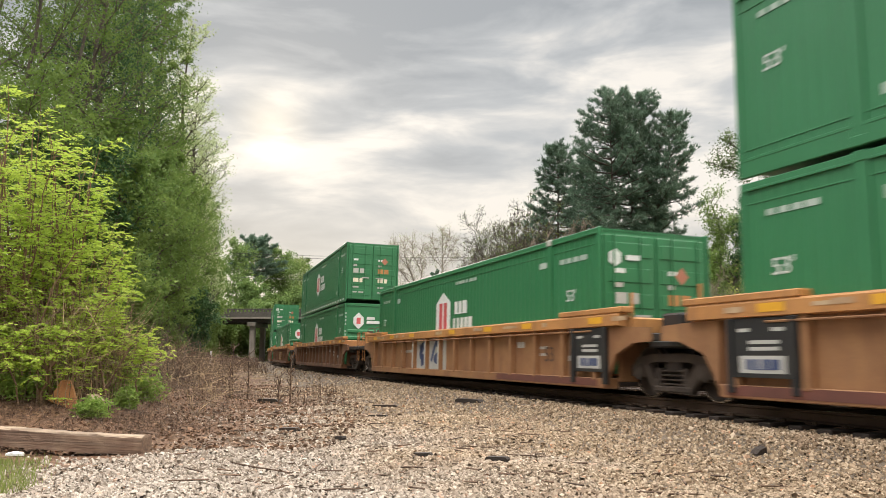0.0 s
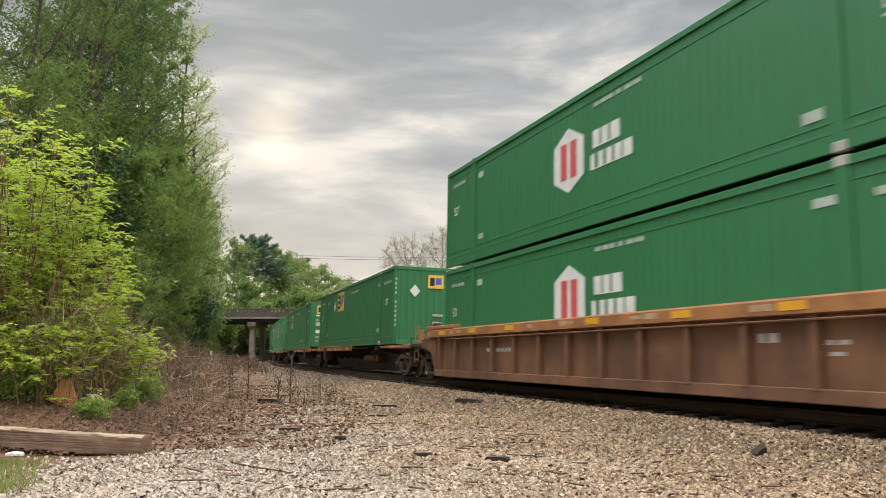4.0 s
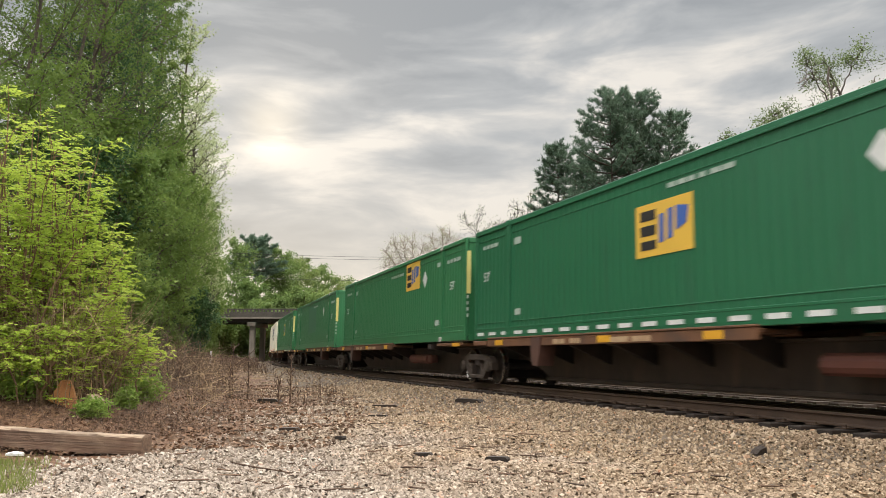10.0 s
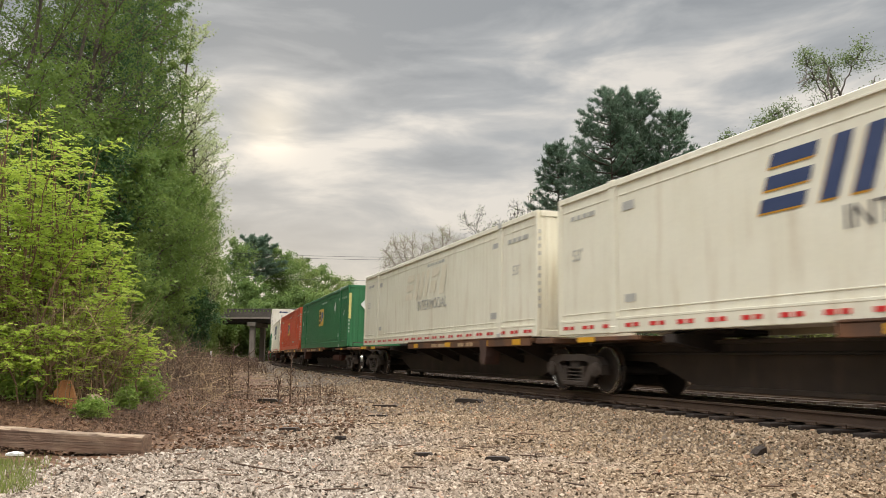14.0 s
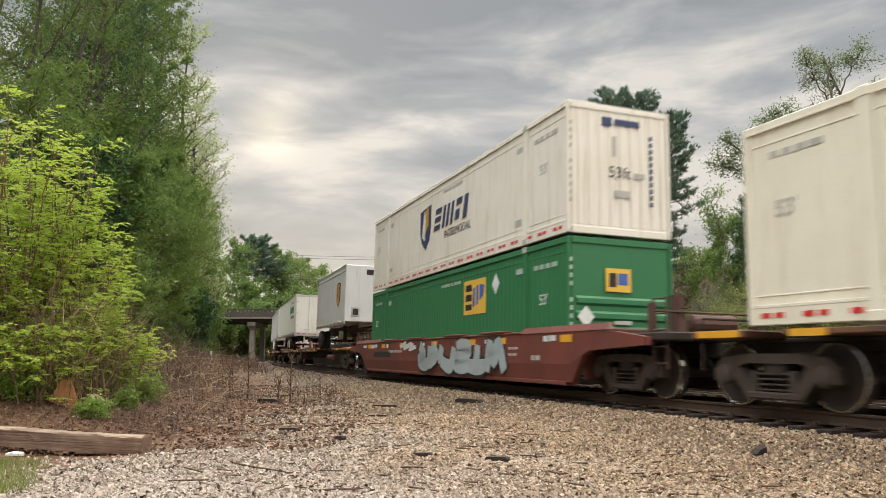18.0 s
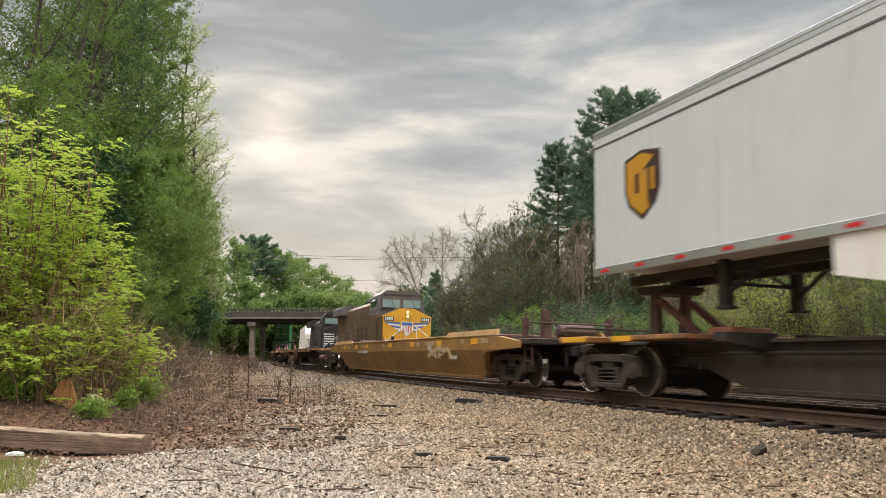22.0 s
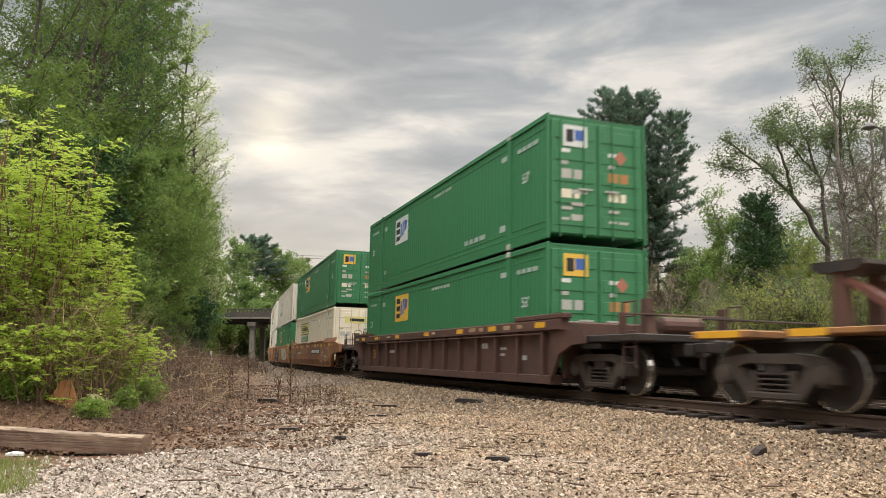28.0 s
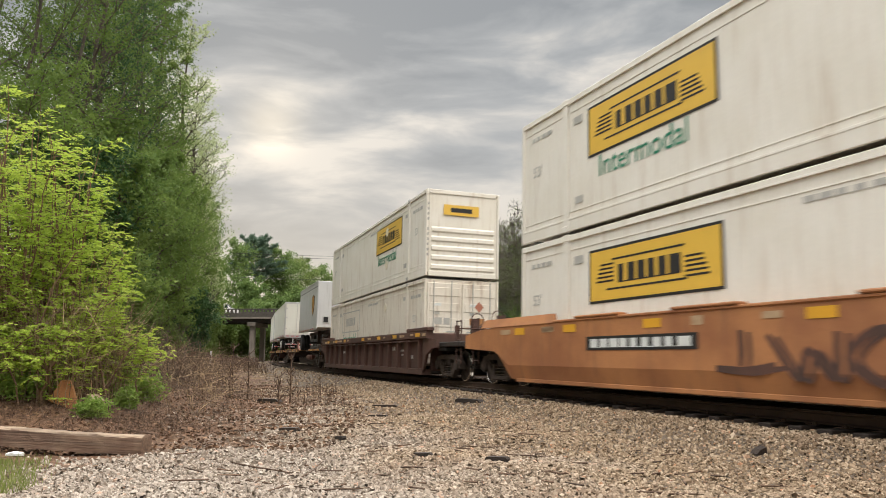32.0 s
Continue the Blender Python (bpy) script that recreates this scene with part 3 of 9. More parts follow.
build_gravel()


# ---------------------------------------------------------------- railway tracks
def track_basis(s, side):
    p, th = track_point(s, side)
    return Matrix.Translation(p) @ Matrix.Rotation(pi / 2 - th, 4, "Z") @ Matrix.Rotation(radians(CANT), 4, "X")


def build_track(side, name, separate):
    """Two rails and their ties. side: metres to the far side of the near track."""
    tr = tagged(new(name), "rusty standard-gauge railway track on wooden ties", "railway track", kind="structure")
    prof = [(-0.07, -0.17), (0.07, -0.17), (0.07, -0.155), (0.012, -0.135), (0.01, -0.045), (0.036, -0.035), (0.036, -0.006), (0.028, 0.0), (-0.028, 0.0), (-0.036, -0.006), (-0.036, -0.035), (-0.01, -0.045), (-0.012, -0.135), (-0.07, -0.155)]
    ss = np.concatenate([np.arange(-60, -6, 6.0), np.arange(-6, 160, 1.5), np.arange(160, 420, 20.0)])
    n = len(prof)
    for sy in (-1, 1):
        v, f = [], []
        for s in ss:
            m = track_basis(s, side)
            v += [tuple(m @ Vector((0, sy * 0.7535 + a, b))) for a, b in prof]
        for k in range(len(ss) - 1):
            f += [(k * n + i, k * n + (i + 1) % n, (k + 1) * n + (i + 1) % n, (k + 1) * n + i) for i in range(n)]
        me = big_mesh("rail", v, f, M["rail"])
        me.materials.append(M["tread"])
        idx = np.zeros(len(f), dtype=np.int32)
        idx[7::n] = 1
        me.polygons.foreach_set("material_index", idx)
        part("rail", me, None, tr, "rusty steel rail with a polished head")
    tie = Geo().box(-0.115, 0.115, -1.22, 1.22, -0.34, -0.185, 0.012).mesh("tie", M["tie"])
    plate = Geo()
    for sy in (-1, 1):
        plate.box(-0.09, 0.09, sy * 0.7535 - 0.18, sy * 0.7535 + 0.18, -0.178, -0.165)
        for a in (-0.11, 0.11):
            plate.box(-0.03, 0.03, sy * 0.7535 + a - 0.015, sy * 0.7535 + a + 0.015, -0.165, -0.135)
    plate = plate.mesh("tie_plate", M["rail"])
    rnd = random.Random(3)
    if separate:
        for i in range(230):
            m = track_basis(-6 + i * 0.53 + rnd.uniform(-0.04, 0.04), side) @ pose(0, rnd.uniform(-0.05, 0.05), rnd.uniform(-0.012, 0.0), 0, 0, rnd.uniform(-1, 1))
            part("tie", tie, None, tr, at=m)
            if i < 70:
                part("tie_plate", plate, None, tr, at=m)
    else:
        g = Geo()
        for i in range(230):
            m = track_basis(-6 + i * 0.53, side)
            k = len(g.v)
            g.v += [tuple(m @ Vector((x, y, z))) for x in (-0.115, 0.115) for y in (-1.3, 1.3) for z in (-0.34, -0.175)]
            g.f += [tuple(j + k for j in q) for q in ((0, 1, 3, 2), (4, 6, 7, 5), (0, 4, 5, 1), (2, 3, 7, 6), (0, 2, 6, 4), (1, 5, 7, 3))]
        tagged(part("ties", g, M["tie"], tr), kind="stuff")


SIDE2 = 4.3
build_track(0.0, "railway_track_near", True)
build_track(SIDE2, "railway_track_far", False)


# ---------------------------------------------------------------- plants
def tubes(P, Q, r0, r1, n=5):
    """Tapered bars between rows of points, as arrays."""
    P, Q = np.asarray(P, float), np.asarray(Q, float)
    d = Q - P
    d /= np.linalg.norm(d, axis=1, keepdims=True) + 1e-9
    h = np.where(np.abs(d[:, 2:3]) < 0.9, np.array([[0, 0, 1.0]]), np.array([[1.0, 0, 0]]))
    a = np.cross(d, h)
    a /= np.linalg.norm(a, axis=1, keepdims=True)
    b = np.cross(d, a)
    ang = 2 * np.pi * np.arange(n) / n
    ring = a[:, None] * np.cos(ang)[None, :, None] + b[:, None] * np.sin(ang)[None, :, None]
    v = np.concatenate([P[:, None] + ring * np.asarray(r0)[:, None, None], Q[:, None] + ring * np.asarray(r1)[:, None, None]], 1)
    i = np.arange(n)
    f = np.stack([i, (i + 1) % n, (i + 1) % n + n, i + n], 1)
    F = (f[None] + (np.arange(len(P)) * 2 * n)[:, None, None]).reshape(-1, 4)
    return v.reshape(-1, 3), F


def leaf_quads(C, size, rs, droop=0.0, long=1.6, three=False, flat=0.7):
    """Pointed leaves of four or three corners at places C, turned at random."""
    n = len(C)
    u = rs.normal(size=(n, 3))
    u[:, 2] = u[:, 2] * flat - droop
    u /= np.linalg.norm(u, axis=1, keepdims=True)
    w = np.cross(u, rs.normal(size=(n, 3)))
    w /= np.linalg.norm(w, axis=1, keepdims=True) + 1e-9
    s = size * rs.uniform(0.6, 1.3, n)[:, None]
    if three:
        v = np.stack([C - u * s * long / 2 + w * s * 0.25, C + w * s * 0.85, C + u * s * long / 2 - w * s * 0.35], 1)
        return v.reshape(-1, 3), np.arange(3 * n).reshape(n, 3)
    nn = np.cross(u, w)
    v = np.stack([C - u * s * long / 2, C + w * s / 2 + nn * s * 0.12, C + u * s * long / 2, C - w * s / 2 + nn * s * 0.12], 1)
    return v.reshape(-1, 3), np.arange(4 * n).reshape(n, 4)


M["bark"] = surface("grey_brown_bark", (0.10, 0.08, 0.062), 0.9, second=(0.06, 0.048, 0.038), scale=4, amount=0.8, fine=50, fine_amount=0.4, bump=0.5, bump_scale=30, coords="World")
M["bark_pale"] = surface("pale_weathered_bark", (0.22, 0.19, 0.165), 0.9, second=(0.13, 0.105, 0.09), scale=3, amount=0.8, fine=50, fine_amount=0.4, bump=0.5, bump_scale=30, coords="World")
M["twig"] = surface("brown_twigs", (0.10, 0.082, 0.062), 0.9, second=(0.06, 0.05, 0.038), scale=3, amount=0.8, coords="World")
M["stem"] = surface("red_brown_stems", (0.20, 0.12, 0.07), 0.85, second=(0.13, 0.075, 0.045), scale=3, amount=0.8, coords="World")
M["leaf_bright"] = leaf_material("bright_spring_leaves", (0.25, 0.36, 0.042), (0.45, 0.55, 0.10), 0.6)
M["leaf_mid"] = leaf_material("green_spring_leaves", (0.09, 0.158, 0.035), (0.20, 0.275, 0.07), 0.5)
M["leaf_pale"] = leaf_material("pale_young_leaves", (0.31, 0.37, 0.17), (0.52, 0.57, 0.33), 0.5)
# deep green; in the left wood it also carries the hollow's shade
M["leaf_deep"] = leaf_material("deep_green_leaves", (0.03, 0.075, 0.028), (0.065, 0.125, 0.042), 0.3)
M["leaf_olive"] = leaf_material("olive_spring_leaves", (0.16, 0.185, 0.05), (0.29, 0.31, 0.085), 0.5)
M["leaf_thicket"] = leaf_material("yellow_green_thicket_leaves", (0.19, 0.22, 0.055), (0.34, 0.37, 0.10), 0.5)
# darker tone, also used to put shade into the left wood's leaves
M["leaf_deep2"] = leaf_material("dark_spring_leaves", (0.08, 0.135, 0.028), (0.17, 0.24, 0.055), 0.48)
M["needles"] = leaf_material("blue_green_needles", (0.085, 0.145, 0.10), (0.165, 0.235, 0.16), 0.35)
M["leaf_dusty"] = leaf_material("dusty_grey_green_leaves", (0.12, 0.165, 0.06), (0.21, 0.27, 0.12), 0.4)
M["leaf_spring"] = leaf_material("fresh_light_green_leaves", (0.15, 0.24, 0.055), (0.27, 0.36, 0.105), 0.5)
M["leaf_far"] = leaf_material("far_green_leaves", (0.10, 0.165, 0.05), (0.20, 0.28, 0.08), 0.4)
M["leaf_fresh"] = leaf_material("far_yellow_green_leaves", (0.13, 0.19, 0.055), (0.25, 0.31, 0.10), 0.4)
M["leaf_blossom"] = leaf_material("pale_blossom_and_leaves", (0.12, 0.15, 0.08), (0.32, 0.34, 0.26), 0.4)
M["bark_silver"] = surface("silvery_tan_twigs", (0.40, 0.35, 0.29), 0.9, second=(0.28, 0.235, 0.19), scale=3, amount=0.8, coords="World")
M["bark_tan"] = surface("pale_tan_bark", (0.27, 0.215, 0.16), 0.9, second=(0.17, 0.13, 0.10), scale=3, amount=0.8, coords="World")


def skeleton_tree(rs, base, height, radius, lo, n_limbs, subs, wig=0.05, up=0.45, trunk_r=0.2, profile="oval", lean=(0, 0), stems=1, fork=3):
    """Bars of a tree, and the places where its leaves sit. lo: where the crown begins, as a part of the height."""
    bars, tips = [], []
    for st in range(stems):
        b0 = np.array(base, float) + (rs.normal(0, radius * 0.25, 3) * [1, 1, 0] if stems > 1 else 0)
        ln = np.array([lean[0], lean[1]]) + (np.clip(rs.normal(0, 0.15, 2), -0.22, 0.22) if stems > 1 else 0)
        hh = height * (rs.uniform(0.65, 1.0) if stems > 1 else 1.0)
        k = 9
        pts = [b0]
        for i in range(1, k + 1):
            f = i / k
            j = rs.normal(0, wig * hh / k, 2)
            pts.append(np.array([b0[0] + ln[0] * hh * f + j[0], b0[1] + ln[1] * hh * f + j[1], b0[2] + hh * f]))
        pts = np.array(pts)
        tr = trunk_r * (0.5 if stems > 1 else 1)
        rad = tr * (1 - np.linspace(0, 1, k + 1)) ** 0.8 + 0.012
        for i in range(k):
            bars.append((pts[i], pts[i + 1], rad[i], rad[i + 1]))
        nl = max(3, n_limbs // stems)
        for i in range(nl):
            f = lo + (0.98 - lo) * ((i + rs.random()) / nl)
            p = np.array([np.interp(f * k, np.arange(k + 1), pts[:, c]) for c in range(3)])
            g = (f - lo) / (1 - lo)
            if profile == "oval":
                ext = radius * (0.35 + 1.3 * sqrt(max(0, g * (1 - g))) + 0.1)
            elif profile == "cone":
                ext = radius * (1.05 - 0.85 * g) * rs.uniform(0.75, 1.1)
            elif profile == "pine":
                ext = radius * (1.15 - 0.75 * g * g) * rs.uniform(0.55, 1.2)
            else:
                ext = radius * (0.8 + 0.3 * rs.random())
            az = i * 2.39996 + rs.normal(0, 0.3)
            d = np.array([cos(az), sin(az), up + rs.normal(0, 0.12)])
            d /= np.linalg.norm(d)
            r0 = max(0.015, float(np.interp(f * k, np.arange(k + 1), rad)) * 0.55)
            q, seg = p, 4
            for j in range(seg):
                d2 = d + np.array([0, 0, 0.10 * j if up > 0 else -0.03 * j]) + rs.normal(0, 0.13, 3)
                d2 /= np.linalg.norm(d2)
                nq = q + d2 * ext / seg
                bars.append((q, nq, r0 * (1 - j / seg) + 0.006, r0 * (1 - (j + 1) / seg) + 0.006))
                for _ in range(subs):
                    e = d2 + rs.normal(0, 0.6, 3) + np.array([0, 0, 0.12])
                    e /= np.linalg.norm(e)
                    ln2 = ext * rs.uniform(0.16, 0.38)
                    s0 = q + (nq - q) * rs.random()
                    s1 = s0 + e * ln2
                    bars.append((s0, s1, 0.012 + 0.15 * r0, 0.005))
                    tips.append((s0 + (s1 - s0) * 0.5, ln2, e))
                    tips.append((s1, ln2, e))
                    for _ in range(fork):
                        e2 = e + rs.normal(0, 0.6, 3)
                        e2 /= np.linalg.norm(e2)
                        s2 = s1 + e2 * ln2 * rs.uniform(0.4, 0.8)
                        bars.append((s1, s2, 0.007, 0.003))
                        tips.append((s2, ln2, e2))
                q = nq
            tips.append((q, ext * 0.2, d))
    return bars, tips




def tree(name, label, base, height, radius, lo=0.2, n_limbs=26, subs=3, leaves=12000, leaf=0.12, mat="leaf_mid", bark="bark", seed=0, up=0.45,
         trunk_r=0.22, profile="oval", lean=(0, 0), stems=1, puff=0.45, group="", category="tree", droop=0.1, long=1.6, fork=3, wig=0.05, min_r=0.0, spray=0.0):
    """A tree: a branching trunk, and a crown of separate leaves gathered in clumps round its twigs."""
    rs = np.random.default_rng(seed)
    z = float(ground_z(base[0], base[1])) - 0.1 if len(base) == 2 else base[2]
    bars, tips = skeleton_tree(rs, (0, 0, 0), height, radius, lo, n_limbs, subs, wig=wig, up=up, trunk_r=trunk_r, profile=profile, lean=lean, stems=stems, fork=fork)
    P, Q = np.array([b[0] for b in bars]), np.array([b[1] for b in bars])
    R0, R1 = np.maximum(np.array([b[2] for b in bars]), min_r), np.maximum(np.array([b[3] for b in bars]), min_r)
    t = thing(name, label, category, group, at=pose(base[0], base[1], z))
    # thin twigs are three-sided, and left out under a full far crown
    raw = np.array([b[2] for b in bars])
    fine = raw < 0.03
    show = fine & ((raw > 0.0075) | (leaves < 5000))
    v, f = tubes(P[~fine], Q[~fine], R0[~fine], R1[~fine], 6)
    v2, f2 = tubes(P[show], Q[show], R0[show], R1[show], 3)
    v, f = np.concatenate([v, v2]), np.concatenate([f, f2 + len(v)])
    part("trunk", big_mesh("trunk", v, f, M[bark], True), None, t, "branching trunk and twigs")
    if leaves:
        C = np.array([p[0] for p in tips])
        S = np.array([p[1] for p in tips])
        D = np.array([p[2] for p in tips])
        leaves = int(leaves * 0.66) if leaves > 8000 else leaves
        leaf = leaf * (1.2 if leaves > 5300 else 1.0)
        pick = rs.integers(0, len(C), leaves)
        pos = C[pick] + rs.normal(0, 1, (leaves, 3)) * (S[pick] * puff)[:, None] * np.array([1, 1, 0.75]) + D[pick] * (S[pick] * rs.uniform(-spray, spray, leaves))[:, None]
        pos = pos[pos[:, 2] > 0.05]
        v, f = leaf_quads(pos, leaf, rs, droop, long, three=True)
        part("crown", big_mesh("crown", v, f, M[mat]), None, t, "clumped leaves")
    return t


def needle_tufts(C, D, rs, n, length, width):
    """Bundles of pointed needles at places C, fanning out along D and a little upwards."""
    C, D = np.repeat(C, n, 0), np.repeat(D, n, 0)
    u = D * 0.7 + rs.normal(0, 0.55, C.shape) + np.array([0, 0, 0.3])
    u /= np.linalg.norm(u, axis=1, keepdims=True)
    w = np.cross(u, rs.normal(size=u.shape))
    w /= np.linalg.norm(w, axis=1, keepdims=True) + 1e-9
    ln = length * rs.uniform(0.6, 1.25, (len(C), 1))
    v = np.stack([C - w * width, C + w * width, C + u * ln], 1).reshape(-1, 3)
    return v, np.arange(len(v)).reshape(-1, 3)


def pine(label, base, height, radius, lo, seed, tier=0.62, lean=(0.0, 0.0), needle=0.34, trunk_r=0.18, limbs=6, dens=1.05):
    """A white pine: whorls of level limbs in tiers, flat sprays of twigs, and a tuft of needles on every twig."""
    rs = np.random.default_rng(seed)
    z = float(ground_z(*base)) - 0.1
    P, Q, R0, R1, C, D = [], [], [], [], [], []

    def bar3(p, q, a, b):
        P.append(p); Q.append(q); R0.append(a); R1.append(b)

    def axis(f):
        return np.array([lean[0] * height * f ** 1.3 + 0.12 * sin(f * 5 + seed), lean[1] * height * f, height * f])
    k = 12
    for i in range(k):
        bar3(axis(i / k), axis((i + 1) / k), trunk_r * (1 - 0.93 * i / k), trunk_r * (1 - 0.93 * (i + 1) / k))
    f = lo
    turn = 0.0
    while f < 0.985:
        g = (f - lo) / (1 - lo)
        span = radius * (0.2 + 0.95 * (1 - g) ** 0.62 * (0.6 + 0.4 * min(1.0, g / 0.2)))
        turn += 0.7
        for j in range(limbs if g < 0.85 else 4):
            if rs.random() < 0.45 - g:
                continue
            ext = span * rs.uniform(0.62, 1.2)
            az = turn + j * 2 * pi / limbs + rs.normal(0, 0.25)
            p = axis(f + rs.uniform(-0.012, 0.012))
            rise = 0.05 + 0.75 * g * g + rs.normal(0, 0.06)
            d = np.array([cos(az), sin(az), rise])
            q = p
            m = 5
            for i in range(m):
                d2 = d + np.array([0, 0, -0.12 + 0.09 * i]) + rs.normal(0, 0.06, 3)
                d2 /= np.linalg.norm(d2)
                nq = q + d2 * ext / m
                r = 0.05 * (ext / 3.0) * (1 - i / m) + 0.012
                bar3(q, nq, r, r * 0.8)
                if i >= 1 or ext < 1.0:
                    for _ in range(max(2, round((2 + i) * dens * 0.8))):
                        sd = 1 if rs.random() < 0.5 else -1
                        e = d2 * rs.uniform(0.5, 1.0) + np.array([-d2[1], d2[0], 0]) * sd * rs.uniform(0.3, 1.0) + np.array([0, 0, rs.uniform(0.0, 0.35)])
                        e /= np.linalg.norm(e)
                        s0 = q + (nq - q) * rs.random()
                        ln = (0.28 + 0.2 * ext) * rs.uniform(0.55, 1.15) * (1.1 - 0.1 * i)
                        s1 = s0 + e * ln
                        bar3(s0, s1, 0.011, 0.006)
                        for u in np.arange(0.25, 1.1, 0.2 / max(ln, 0.3)):
                            C.append(s0 + (s1 - s0) * u + rs.normal(0, 0.1, 3)); D.append(e)
                q = nq
            C.append(q); D.append(d)
        f += tier / height * rs.uniform(0.85, 1.15)
    t = thing("pine_tree", label, "tree", "trees beyond the line", at=pose(base[0], base[1], z))
    R0, R1 = np.array(R0), np.array(R1)
    P, Q = np.array(P), np.array(Q)
    thick = R0 > 0.02
    v, fa = tubes(P[thick], Q[thick], R0[thick], R1[thick], 6)
    v2, f2 = tubes(P[~thick], Q[~thick], R0[~thick], R1[~thick], 3)
    part("trunk", big_mesh("trunk", np.concatenate([v, v2]), np.concatenate([fa, f2 + len(v)]), M["bark"], True), None, t, "straight trunk with whorled limbs")
    v, fa = needle_tufts(np.array(C), np.array(D), rs, 11, needle, needle * 0.065)
    part("crown", big_mesh("crown", v, fa, M["needles"]), None, t, "tiered tufts of needles")
    return t


def crooked_tree(label, base, limbs, seed, leaves=160, leaf=0.085, mat="leaf_dusty", bark="bark", r0=0.2, bare=0.35, twig=0.55, droop=0.0, sprigs=2):
    """A tree of a few long crooked limbs; each limb is a path of (x, y, z) in metres from the base. Leaf clumps sit on the outer twigs."""
    rs = np.random.default_rng(seed)
    z = float(ground_z(*base)) - 0.1
    P, Q, R0, R1, C = [], [], [], [], []
    for pts, ra, rb, leafy in limbs:
        pts = [np.array(p, float) for p in pts]
        n = (len(pts) - 1) * 5
        line = []
        for i in range(n + 1):
            u = i / 5
            a = min(int(u), len(pts) - 2)
            line.append(pts[a] + (pts[a + 1] - pts[a]) * (u - a) + rs.normal(0, 0.05, 3) * (0 < i))
        for i in range(n):
            a, b = ra + (rb - ra) * i / n, ra + (rb - ra) * (i + 1) / n
            P.append(line[i]); Q.append(line[i + 1]); R0.append(a * 0.72); R1.append(b * 0.72)
            if i / n < bare:
                continue
            for _ in range(sprigs):
                d = (line[i + 1] - line[i]) / (np.linalg.norm(line[i + 1] - line[i]) + 1e-6) * 0.5 + rs.normal(0, 0.75, 3) + np.array([0, 0, 0.2])
                d /= np.linalg.norm(d)
                ln = twig * rs.uniform(0.7, 2.2)
                s0, s1 = line[i], line[i] + d * ln
                mid = s0 + (s1 - s0) * 0.5 + rs.normal(0, 0.08, 3) * ln
                P += [s0, mid]; Q += [mid, s1]; R0 += [0.03, 0.02]; R1 += [0.02, 0.011]
                for _ in range(5):
                    e = d * 0.6 + rs.normal(0, 0.65, 3) + np.array([0, 0, -droop])
                    e /= np.linalg.norm(e)
                    w = s0 + (s1 - s0) * rs.uniform(0.35, 1.0)
                    w1 = w + e * ln * rs.uniform(0.3, 0.75)
                    P.append(w); Q.append(w1); R0.append(0.013); R1.append(0.008)
                    if rs.random() < leafy:
                        C.append(w1); C.append((w + w1) / 2)
    t = thing("leaning_tree", label, "tree", "trees beyond the line", at=pose(base[0], base[1], z))
    R0, R1 = np.array(R0), np.array(R1)
    P, Q = np.array(P), np.array(Q)
    thick = R0 > 0.025
    v, fa = tubes(P[thick], Q[thick], R0[thick], R1[thick], 7)
    v2, f2 = tubes(P[~thick], Q[~thick], R0[~thick], R1[~thick], 3)
    part("trunk", big_mesh("trunk", np.concatenate([v, v2]), np.concatenate([fa, f2 + len(v)]), M[bark], True), None, t, "crooked trunk, limbs and twigs")
    if C:
        C = np.repeat(np.array(C), max(1, leaves // 7), 0)
        C = C + rs.normal(0, 0.24, C.shape)
        v, fa = leaf_quads(C, leaf, rs, 0.15, 1.6, three=True)
        part("crown", big_mesh("crown", v, fa, M[mat]), None, t, "clumps of small grey-green leaves")
    return t


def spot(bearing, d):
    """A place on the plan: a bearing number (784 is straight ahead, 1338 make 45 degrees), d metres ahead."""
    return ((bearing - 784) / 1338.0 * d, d)


